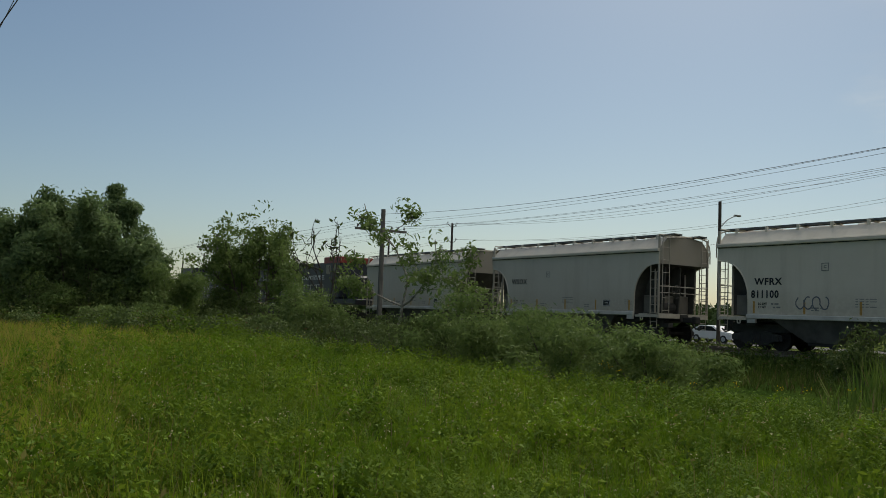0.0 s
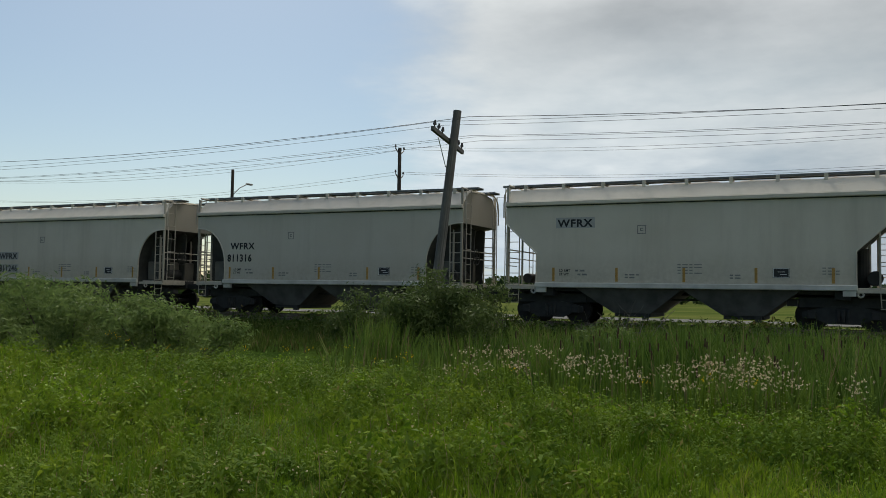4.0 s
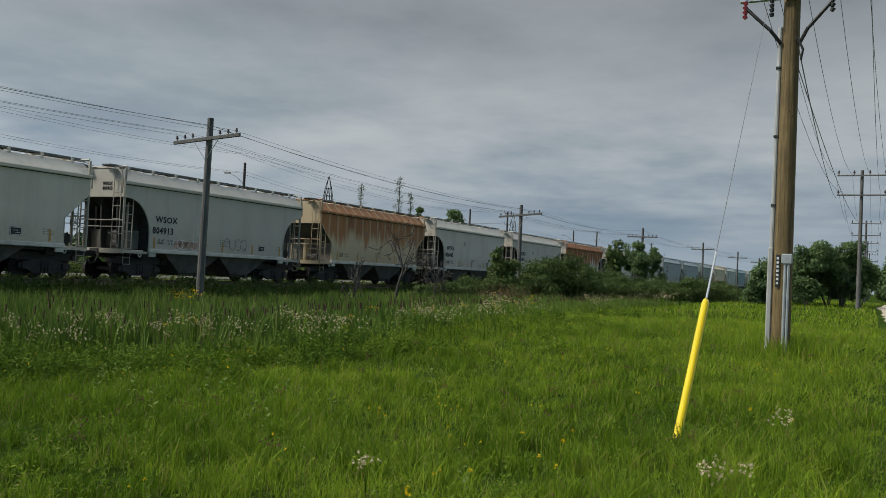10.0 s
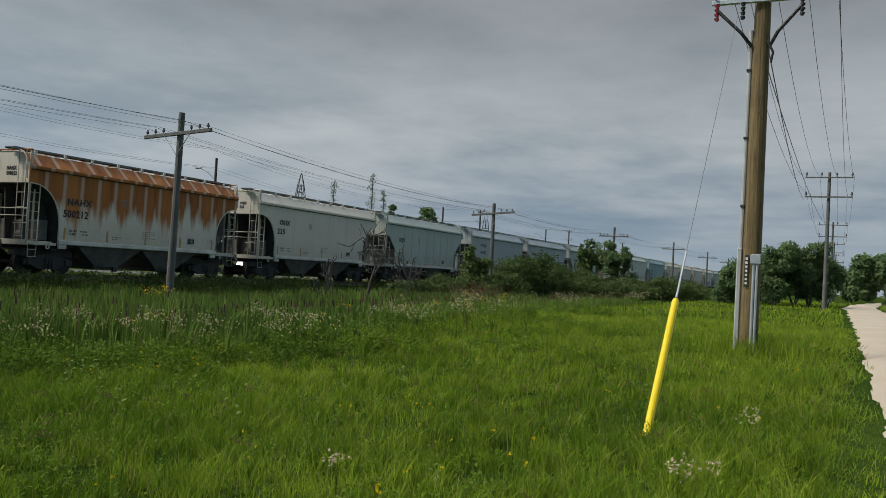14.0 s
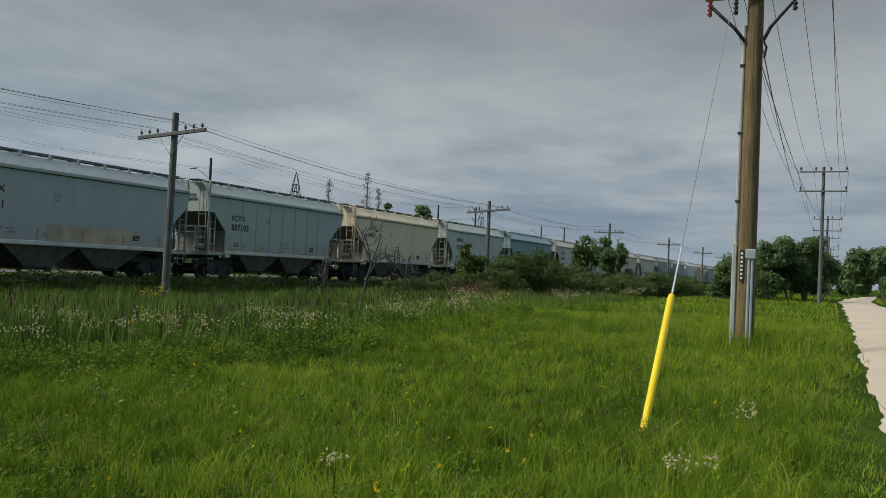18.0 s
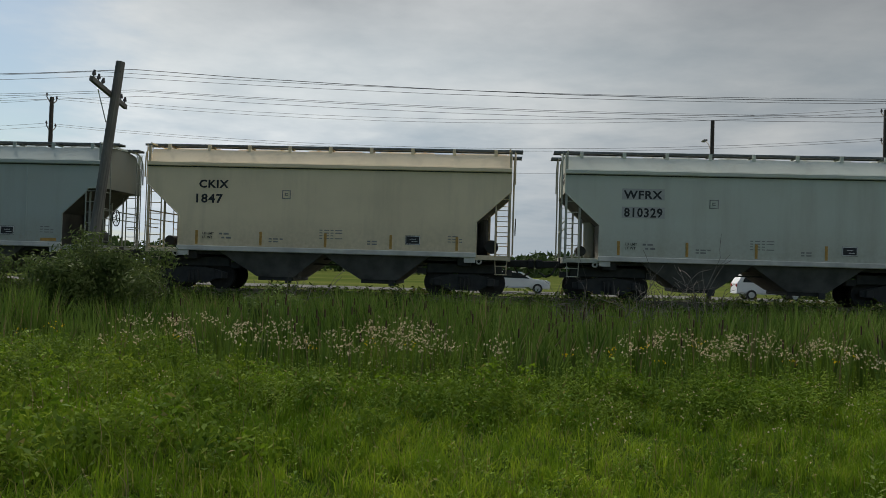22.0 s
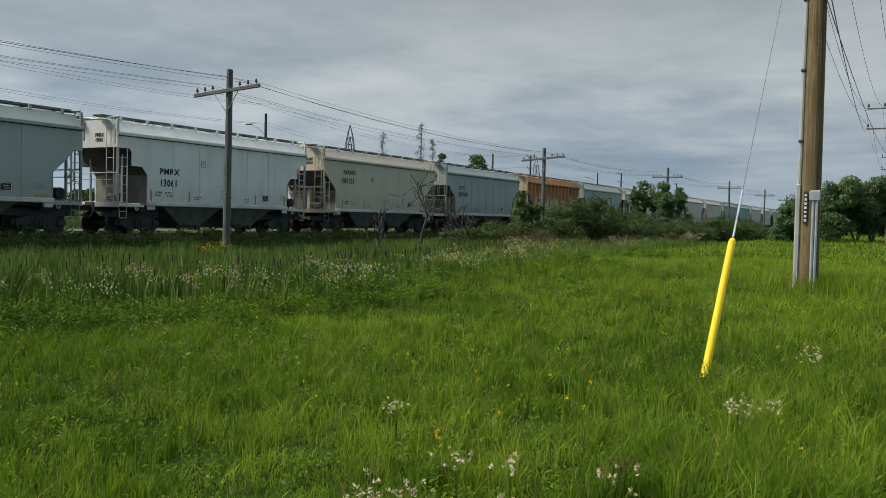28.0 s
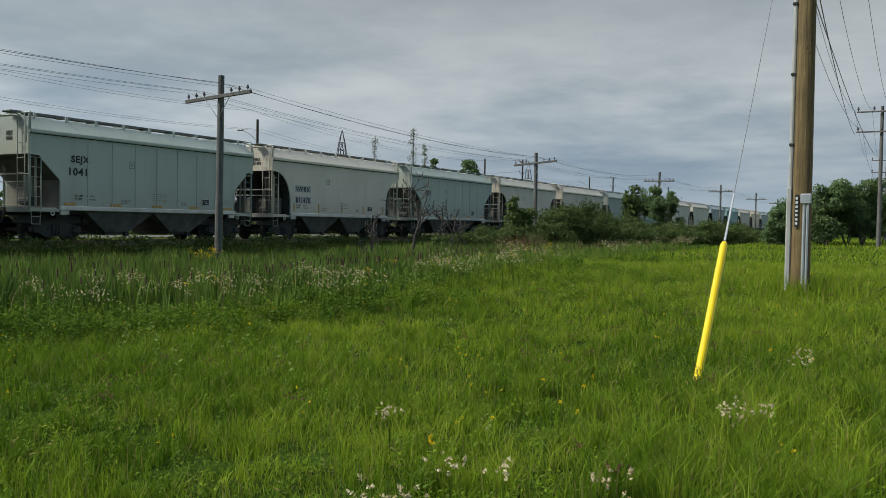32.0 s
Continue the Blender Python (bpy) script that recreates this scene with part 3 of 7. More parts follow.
def wheelset_mesh():
    bm = bmesh.new()
    for s in (-1, 1):
        y = s * 0.75
        for r, a, b in ((0.46, -0.065, 0.065), (0.49, 0.05, 0.075)):
            tube(bm, (0, y - s * a, 0), (0, y - s * b, 0), r, n=20)
        tube(bm, (0, y + s * 0.06, 0), (0, y + s * 0.3, 0), 0.11, n=8)
        for k in range(4):
            c, d = math.cos(k * math.pi / 2), math.sin(k * math.pi / 2)
            box(bm, (0.27 * c, y + s * 0.068, 0.27 * d), (0.12, 0.012, 0.12))
    tube(bm, (0, -0.7, 0), (0, 0.7, 0), 0.08, n=8)
    return bm


def truck(parent, x, keep):
    t = part("truck", truck_bolster(), DARKSTEEL, parent)
    t.matrix_basis = pose(x, 0, -RIDE)
    for s in (-1, 1):
        if "frame" not in keep:
            bm = bmesh.new()
            out = [(-1.15, 0.56), (-1.15, 0.38), (-0.75, 0.34), (-0.45, 0.2), (0.45, 0.2), (0.75, 0.34), (1.15, 0.38), (1.15, 0.56), (0.7, 0.68), (0.35, 0.74), (-0.35, 0.74), (-0.7, 0.68)]
            prism(bm, out, -0.07, 0.07)
            for q in (-0.88, 0.88):
                box(bm, (q, -0.09, 0.47), (0.26, 0.1, 0.26), bevel=0.03)
            for q in (-0.14, 0.0, 0.14):
                tube(bm, (q, -0.1, 0.27), (q, -0.1, 0.6), 0.055, n=7)
            keep["frame"] = part("side_frame", bm, DARKSTEEL, t)
            o = keep["frame"]
        else:
            o = part_like(keep["frame"], t, pose(0, 0, 0))
        o.matrix_basis = pose(0, s * 1.04, 0, 0, 0, 180 if s > 0 else 0)
    for q in (-0.88, 0.88):
        if "wheel" not in keep:
            keep["wheel"] = part("wheelset", wheelset_mesh(), WHEEL, t, "dark steel wheels on an axle")
            o = keep["wheel"]
        else:
            o = part_like(keep["wheel"], t, pose(0, 0, 0))
        o.matrix_basis = pose(0, 0, 0)
        o.delta_location = (q, 0, 0.46)
    return t


def truck_bolster():
    bm = bmesh.new()
    box(bm, (0, 0, 0.55), (0.4, 2.3, 0.28), bevel=0.04)
    for q in (-0.4, 0.4):
        box(bm, (q, 0, 0.42), (0.1, 1.9, 0.16))
    for e in (-1.5, 1.5):
        tube(bm, (0, 0.3, 0.62), (e, 0.3, 0.78), 0.03, n=5)
        box(bm, (e * 0.95, -0.9, 0.82), (0.3, 0.3, 0.2))
    box(bm, (0, 0, 0.78), (0.5, 0.6, 0.25))
    return bm


def build_hopper(kind, full=True):
    """One covered hopper car with two bays, its origin a little over the rail's top."""
    car = thing("hopper_car", "pale grey covered hopper car", "railway car", "cars of the freight train")
    h = HALF
    near = hopper_body(kind, car)
    # welds between the side sheets, and the top chord
    for s in (-1, 1):
        bm = bmesh.new()
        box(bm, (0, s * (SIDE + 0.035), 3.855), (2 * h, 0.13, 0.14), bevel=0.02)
        # a thin dark strip under the chord, drawn in for its shadow
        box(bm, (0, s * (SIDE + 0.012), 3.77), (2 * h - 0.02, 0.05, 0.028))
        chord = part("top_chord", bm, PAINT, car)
        chord.data.materials.append(SHADEPAINT)
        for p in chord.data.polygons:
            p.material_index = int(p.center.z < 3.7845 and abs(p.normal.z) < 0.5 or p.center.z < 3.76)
        bm = bmesh.new()
        inset = {"angled": 1.1, "stepped": 1.28, "curved": 1.44, "notched": 1.53}[kind]
        box(bm, (0, s * (SIDE + 0.03), 1.06), (2 * (h - inset), 0.13, 0.17), bevel=0.02)
        for e in (-1, 1):
            box(bm, (e * (h - inset - 0.22), s * (SIDE + 0.0), 0.9), (0.36, 0.10, 0.18))
        part("side_sill", bm, SILLPAINT, car, "pale side sill")
    seams = ({"stepped": 8, "notched": 6, "angled": 0, "curved": 0}[kind]) if full else 0
    seam = None
    for i in range(1, seams):
        x = -h + 1.4 + (2 * h - 2.8) * i / seams
        if seam is None:
            bm = bmesh.new()
            box(bm, (0, -SIDE - 0.006, 2.45), (0.045, 0.022, 2.5))
            seam = part("panel_seam", bm, PAINT, near)
        else:
            seam = part_like(seam, near, pose(0, 0, 0))
        seam.matrix_basis = pose(x, 0, 0)
    keep = {}
    for x in (-(h - 1.5), h - 1.5):
        truck(car, x, keep)
    # bays with their gates
    for i, x in enumerate((-1.75, 1.75)):
        if i == 0:
            bm = bmesh.new()
            top = [bm.verts.new(p) for p in ((-1.9, -1.52, 1.0), (1.72, -1.52, 1.0), (1.72, 1.52, 1.0), (-1.9, 1.52, 1.0))]
            bot = [bm.verts.new(p) for p in ((-0.62, -1.2, 0.16), (0.62, -1.2, 0.16), (0.62, 1.2, 0.16), (-0.62, 1.2, 0.16))]
            for a in range(4):
                bm.faces.new((top[a], top[(a + 1) % 4], bot[(a + 1) % 4], bot[a]))
            bm.faces.new(bot)
            bay = part("hopper_bay", bm, UNDER, car, "grimy dark grey discharge bay")
            bm = bmesh.new()
            box(bm, (0, 0, 0.10), (1.2, 2.3, 0.13), bevel=0.02)
            box(bm, (0.45, -1.2, 0.06), (0.2, 0.12, 0.2))
            tube(bm, (0.2, -1.0, 0.11), (0.2, 1.0, 0.11), 0.05, n=6)
            gate = part("outlet_gate", bm, DARKSTEEL, bay)
        else:
            b2 = part_like(bay, car, pose(0, 0, 0))
            part_like(gate, b2, pose(0, 0, 0))
            bay = b2
        bay.matrix_basis = pose(x, 0, 0)
    bm = bmesh.new()
    box(bm, (0, 0, 0.92), (2 * h + 0.1, 0.5, 0.3))
    part("centre_sill", bm, DARKSTEEL, car)
    # dark plates and bolsters added to imitate the shade under the ends
    for e in (-1, 1):
        bm = bmesh.new()
        box(bm, (e * (h - 1.5), 0, 0.93), (2.9, 2.7, 0.14))
        part("shear_plate", bm, DARKSTEEL, car)
        bm = bmesh.new()
        box(bm, (e * (h - 1.5), 0, 0.84), (0.45, 2.9, 0.3), bevel=0.03)
        part("body_bolster", bm, DARKSTEEL, car)
    bm = bmesh.new()
    pts = [(-h + 0.2, -0.75, 0.8), (-1.9, -0.8, 0.62), (1.9, -0.8, 0.62), (h - 0.2, -0.75, 0.8)]
    for a, b in zip(pts, pts[1:]):
        tube(bm, a, b, 0.03, n=5)
    part("brake_pipe", bm, DARKSTEEL, car)
    for e in (-1, 1):
        bm = bmesh.new()
        box(bm, (e * (h - 1.5), -0.95, 0.62), (2.5, 0.12, 0.34), bevel=0.03)
        part("brake_rigging", bm, DARKSTEEL, car)
    # grated walkways along the roof on their brackets
    for s in (-1, 1):
        bm = bmesh.new()
        box(bm, (0, s * 0.8, 4.575), (2 * h + 0.7, 0.46, 0.035))
        for k in (-0.2, 0.2):
            box(bm, (0, s * 0.8 + k * 1.15, 4.56), (2 * h + 0.7, 0.02, 0.075))
        part("running_board", bm, GRATING, car, "dark grated roof walkway")
        bm = bmesh.new()
        for x in np.linspace(-h + 0.55, h - 0.55, 9):
            box(bm, (x, s * 1.15, 4.415), (0.11, 0.035, 0.31))
            box(bm, (x, s * 0.82, 4.515), (0.06, 0.62, 0.06))
        tagged(part("walkway_support", bm, PAINT, car), kind="stuff")
    if not full:
        return car
    for i, x in enumerate(np.linspace(-h + 1.1, h - 1.1, 5)):
        if i == 0:
            bm = bmesh.new()
            box(bm, (0, 0, 4.49), (1.9, 0.62, 0.12), bevel=0.04)
            for k in (-0.6, 0.6):
                box(bm, (k, 0, 4.56), (0.07, 0.7, 0.04))
            hatch = part("roof_hatch", bm, PAINT, car)
        else:
            hatch = part_like(hatch, car, pose(0, 0, 0))
        hatch.matrix_basis = pose(x, 0, 0)
    # ends: platform, corner posts, ladders, rails, couplers
    post = lad = inner = plat = coup = step = None
    for e in (-1, 1):
        if plat is None:
            bm = bmesh.new()
            box(bm, (-h + 0.62, 0, 1.02), (1.22, 3.1, 0.09), bevel=0.02)
            box(bm, (-h + 0.04, 0, 0.99), (0.1, 3.14, 0.2))
            for s in (-1, 1):
                box(bm, (-h + 0.7, s * 1.57, 0.965), (1.35, 0.07, 0.1))
            plat = part("end_platform", bm, PAINT, car)
            bm = bmesh.new()
            box(bm, (-h - 0.35, 0, 0.84), (0.9, 0.2, 0.24), bevel=0.03)
            box(bm, (-h - 0.72, 0.03, 0.84), (0.26, 0.34, 0.32), bevel=0.05)
            pts = [(-h - 0.1, -0.4, 0.85), (-h - 0.3, -0.42, 0.5), (-h - 0.52, -0.42, 0.42), (-h - 0.72, -0.4, 0.55)]
            for a, b in zip(pts, pts[1:]):
                tube(bm, a, b, 0.035, n=6)
            coup = part("coupler", bm, DARKSTEEL, car)
        else:
            part_like(plat, car, pose(0, 0, 0, 0, 0, 180))
            part_like(coup, car, pose(0, 0, 0, 0, 0, 180))
        for s in (-1, 1):
            turn = pose(0, 0, 0, 0, 0, 0 if e < 0 else 180)
            if post is None:
                bm = bmesh.new()
                box(bm, (0, 0, 2.72), (0.075, 0.07, 3.5))
                post = part("corner_post", bm, PAINT, car)
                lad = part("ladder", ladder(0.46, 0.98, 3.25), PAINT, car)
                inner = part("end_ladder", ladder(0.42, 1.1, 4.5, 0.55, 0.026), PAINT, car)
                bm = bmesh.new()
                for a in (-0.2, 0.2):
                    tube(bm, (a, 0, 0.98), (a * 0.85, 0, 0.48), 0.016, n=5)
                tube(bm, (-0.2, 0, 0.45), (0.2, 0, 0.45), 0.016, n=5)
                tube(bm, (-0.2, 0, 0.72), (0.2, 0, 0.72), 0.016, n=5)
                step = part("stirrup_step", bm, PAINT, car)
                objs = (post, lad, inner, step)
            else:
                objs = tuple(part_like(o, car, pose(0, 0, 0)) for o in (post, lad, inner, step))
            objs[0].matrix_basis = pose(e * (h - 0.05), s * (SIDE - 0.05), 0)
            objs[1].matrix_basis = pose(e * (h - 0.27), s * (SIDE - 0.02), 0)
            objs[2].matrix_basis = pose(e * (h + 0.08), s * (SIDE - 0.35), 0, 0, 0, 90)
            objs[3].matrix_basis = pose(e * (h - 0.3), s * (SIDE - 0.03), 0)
    rail = None
    for e in (-1, 1):
        for sd in (-1, 1):
            if rail is None:
                bm = bmesh.new()
                pts = [(h + 0.1, -0.45, 4.55), (h + 0.1, -0.95, 4.52), (h + 0.1, -1.3, 4.42), (h + 0.1, -1.5, 4.2), (h + 0.1, -1.56, 3.9), (h + 0.1, -1.56, 3.4)]
                for a, b in zip(pts, pts[1:]):
                    tube(bm, a, b, 0.028, n=6)
                rail = part("roof_handrail", bm, PAINT, car)
                o = rail
            else:
                o = part_like(rail, car, pose(0, 0, 0))
            o.matrix_basis = pose(0, 0, 0, 0, 0, 0) if (e, sd) == (1, -1) else (pose(0, 0, 0, 0, 0, 180) if (e, sd) == (-1, 1) else Matrix.Scale(-1, 4, (1, 0, 0)) if (e, sd) == (-1, -1) else Matrix.Scale(-1, 4, (0, 1, 0)))
    # hand brake and its reservoir on one end
    bm = bmesh.new()
    for k in range(16):
        a, b = 2 * math.pi * k / 16, 2 * math.pi * (k + 1) / 16
        tube(bm, (0, 0.28 * math.cos(a), 0.28 * math.sin(a)), (0, 0.28 * math.cos(b), 0.28 * math.sin(b)), 0.018, n=5, caps=False)
    for k in range(4):
        a = math.pi * k / 4
        tube(bm, (0, 0.28 * math.cos(a), 0.28 * math.sin(a)), (0, -0.28 * math.cos(a), -0.28 * math.sin(a)), 0.012, n=4)
    bw = part("brake_wheel", bm, DARKSTEEL, car)
    bw.matrix_basis = pose(h + 0.15, -0.65, 2.05)
    bm = bmesh.new()
    tube(bm, (h - 0.62, -1.15, 1.36), (h - 0.62, 0.15, 1.36), 0.22, n=14)
    part("air_reservoir", bm, DARKSTEEL, car)
    bm = bmesh.new()
    tube(bm, (-h + 0.6, -1.0, 1.3), (-h + 0.6, -0.4, 1.3), 0.17, n=14)
    part("valve_body", bm, DARKSTEEL, car)
    for e in (-1, 1):
        x = e * (h - 0.5)
        for a, b, r in (((x, -1.25, 1.1), (x, -1.25, 2.95), 0.03), ((x - 0.25 * e, 0.9, 1.1), (x - 0.25 * e, 0.9, 2.9), 0.05), ((e * (h - 0.03), -1.5, 2.0), (e * (h - 0.03), 1.5, 2.0), 0.02)):
            bm = bmesh.new()
            tube(bm, a, b, r, n=6)
            part("end_rod", bm, PAINT, car)
    # markings that every car carries
    y = -SIDE - 0.006
    strip = None
    xs = np.linspace(-h + 1.75, h - 1.75, 5)
    for x in xs:
        if strip is None:
            bm = bmesh.new()
            if kind == "stepped":
                box(bm, (0, y, 1.225), (0.55, 0.01, 0.1))
            else:
                box(bm, (0, y, 1.42), (0.085, 0.01, 0.46))
            strip = part("reflector", bm, ORANGE, car, "faded orange reflective strip")
        else:
            strip = part_like(strip, car, pose(0, 0, 0))
        strip.matrix_basis = pose(x, 0, 0)
    bm = bmesh.new()
    box(bm, (h - 3.2, y, 1.5), (0.48, 0.012, 0.3))
    panel = part("consolidated_stencil", bm, BLACKPAINT, car, "black stencilled data panel")
    bm = bmesh.new()
    for dx, dz, sx, sz in ((0, 0.13, 0.46, 0.018), (0, -0.13, 0.46, 0.018), (-0.222, 0, 0.018, 0.26), (0.222, 0, 0.018, 0.26), (0, 0.03, 0.2, 0.016), (0.06, -0.05, 0.2, 0.016)):
        box(bm, (h - 3.2 + dx, y - 0.009, 1.5 + dz), (sx, 0.006, sz))
    tagged(part("stencil_text", bm, WHITEPAINT, panel), kind="stuff")
    def lines(x0, z0, n, w, gap=0.09, hgt=0.045):
        bm = bmesh.new()
        for i in range(n):
            ww = w * (0.75 + 0.25 * ((i * 7 + n) % 3) / 2)
            k = 0.0
            while k < ww - 0.05:
                seg = 0.10 + 0.07 * ((int(k * 50) + i * 3) % 3)
                box(bm, (x0 + k + seg / 2, y, z0 - i * gap), (seg, 0.008, hgt))
                k += seg + 0.05
        tagged(part("data_text", bm, FADEDTEXT, near), kind="stuff")
    lines(-h + 2.52, 1.55, 1, 0.42, 0.13, 0.06)
    lines(-h + 2.6, 1.42, 1, 0.36, 0.13, 0.06)
    for word, z in (("LD LMT", 1.515), ("LT WT", 1.385)):
        lettering(word, 0.115, BLACKPAINT, near, pose(-h + 1.95, y - 0.004, z), "weight_lettering", off=0.002)["kind"] = "stuff"
    lines(-h + 4.2, 1.42, 2, 0.5)
    lines(-0.2, 1.75, 4, 0.7, 0.09, 0.03)
    lines(1.4, 1.42, 2, 0.4)
    lines(h - 2.05, 1.65, 3, 0.5, 0.09, 0.03)
    bm = bmesh.new()
    for a, b in (((-0.13, 0), (0.025, 0.29)), ((0.13, 0), (0.025, 0.29)), ((0, -0.13), (0.29, 0.025)), ((0, 0.13), (0.29, 0.025)), ((0, -0.03), (0.1, 0.025)), ((-0.04, 0), (0.025, 0.08)), ((0, 0.04), (0.1, 0.025))):
        box(bm, (-h + 4.75 + a[0], y, 2.9 + a[1]), (b[0], 0.008, b[1]))
    part("plate_stencil", bm, FADEDTEXT, car)
    return car


def lettering(s, size, mat, parent, m, name="lettering", label="", squeeze=0.92, off=0.011):
    """Raised paint letters in the built-in font, as a mesh; its text stands upright facing -y."""
    cu = bpy.data.curves.new("letters", "FONT")
    cu.body, cu.size, cu.extrude, cu.space_character = s, size, 0.003, 1.12
    cu.resolution_u, cu.offset = 2, off
    tmp = bpy.data.objects.new("letters", cu)
    me = bpy.data.meshes.new_from_object(tmp)
    bpy.data.objects.remove(tmp)
    bpy.data.curves.remove(cu)
    me.materials.clear()
    me.materials.append(mat)
    me.transform(Matrix.Diagonal((squeeze, 1, 1, 1)))
    ob = new(name, me)
    ob.parent = parent
    ob.matrix_basis = m @ pose(0, 0, 0, 90)
    return tagged(ob, label)


GREY, PALE, BEIGE, BLUE, TEAL, WHITE = (0.55, 0.52, 0.455), (0.645, 0.60, 0.51), (0.78, 0.66, 0.46), (0.315, 0.44, 0.43), (0.38, 0.43, 0.40), (0.78, 0.77, 0.73)
AQUA = (0.43, 0.48, 0.43)
STEELBLUE = (0.29, 0.405, 0.425)
SAND = (0.60, 0.53, 0.415)
MIST = (0.545, 0.58, 0.515)
SEA = (0.395, 0.45, 0.425)
TAN = (0.60, 0.475, 0.31)
KHAKI = (0.66, 0.54, 0.375)
SLATE = (0.385, 0.435, 0.445)
# place along the train, shape, colour, rust, mark, number, height of the mark, its paint
CARS = [
    (-2.03, "angled", GREY, 0, "", "", 0, 0), (-1.48, "curved", GREY, 0, "WSOX", "", 2.35, 0),
    (-0.909, "curved", PALE, 0, "WFRX", "811100", 2.2, 0), (-0.366, "angled", PALE, 0, "WFRX", "812163", 3.0, 2),
    (0.162, "angled", PALE, 0, "WFRX", "812196", 3.0, 2), (0.703, "curved", PALE, 0, "WFRX", "811246", 2.0, 1),
    (1.225, "curved", GREY, 0, "WFRX", "811316", 2.3, 0), (1.741, "angled", PALE, 0, "WFRX", "", 3.0, 1),
    (2.257, "curved", GREY, 0, "WFRX", "", 2.3, 0), (2.773, "stepped", TEAL, 0, "", "", 0, 0),
    (3.289, "stepped", TEAL, 0, "", "", 0, 0), (3.805, "angled", SEA, 0, "NAHX", "503101", 3.0, 0),
    (4.32, "angled", KHAKI, 0, "CKIX", "1819", 3.0, 0), (4.836, "angled", PALE, 0, "WFRX", "810361", 3.0, 1),
    (5.368, "stepped", BLUE, 0, "WFRX", "812376", 2.55, 0), (5.89, "angled", PALE, 0, "WFRX", "810384", 3.0, 1),
    (6.409, "curved", GREY, 0, "WSOX", "804913", 2.25, 0), (6.933, "angled", TAN, 0.85, "", "", 0, 0),
    (7.449, "curved", PALE, 0, "WFRX", "806843", 2.3, 0), (7.974, "curved", PALE, 0, "MQRX", "110811", 2.55, 0),
    (8.492, "curved", PALE, 1.0, "NAHX", "500212", 2.5, 0), (9.016, "curved", PALE, 0, "OSIX", "225", 2.75, 0),
    (9.53, "stepped", AQUA, 0, "SEJX", "", 2.6, 0), (10.063, "angled", SLATE, 0, "WFRX", "404590", 3.0, 1),
    (10.57, "angled", SLATE, 0, "WFRX", "803441", 2.85, 1), (11.08, "stepped", SEA, 0, "SCYX", "807703", 2.62, 0),
    (11.594, "angled", BEIGE, 0, "CKIX", "1847", 3.0, 0), (12.112, "angled", MIST, 0, "WFRX", "810329", 3.0, 1),
    (12.635, "stepped", STEELBLUE, 0, "WFRX", "812368", 2.48, 0), (13.15, "curved", PALE, 0, "WFRX", "805207", 3.0, 1),
    (13.653, "curved", PALE, 0, "WFRX", "811298", 2.25, 1), (14.166, "angled", PALE, 0, "WFRX", "805784", 2.85, 0),
    (14.688, "curved", PALE, 0, "WFRX", "806970", 2.1, 0), (15.2, "stepped", TEAL, 0, "SCYX", "807768", 2.7, 0),
    (15.72, "stepped", TEAL, 0, "SCYX", "807947", 2.7, 0), (16.236, "notched", WHITE, 0, "PMRX", "13061", 2.25, 0),
    (16.75, "angled", SAND, 0, "NAHX", "503121", 3.0, 0), (17.27, "stepped", TEAL, 0, "SCYX", "807989", 2.7, 0),
    (17.795, "angled", TAN, 1.0, "CRDX", "20791", 2.2, 0), (18.3, "stepped", AQUA, 0, "SEJX", "1041", 2.75, 0),
    (18.81, "curved", PALE, 0, "WFRX", "811470", 2.25, 1), (19.327, "stepped", AQUA, 0, "SEJX", "", 2.6, 0),
    (19.84, "curved", PALE, 0, "WFRX", "", 2.3, 0), (20.36, "angled", PALE, 0, "", "", 0, 0),
    (20.88, "stepped", TEAL, 0, "", "", 0, 0), (21.4, "stepped", BLUE, 0, "", "", 0, 0), (21.91, "angled", PALE, 0, "", "", 0, 0),
]
WORDS = {PALE: "pale grey", GREY: "grey", BEIGE: "beige", TAN: "tan", KHAKI: "khaki", BLUE: "turquoise", STEELBLUE: "steel blue", SAND: "dusty sand-grey", MIST: "pale green-grey", SEA: "dull blue-green", TEAL: "grey-green", AQUA: "pale aqua", WHITE: "white", SLATE: "slate grey"}
# bodies raised a little to fit the camera's view
LIFT = {"1847": 0.08, "810329": 0.08, "807703": 0.06, "812368": 0.07, "812376": 0.07, "806843": 0.06, "805207": 0.05}
train = []


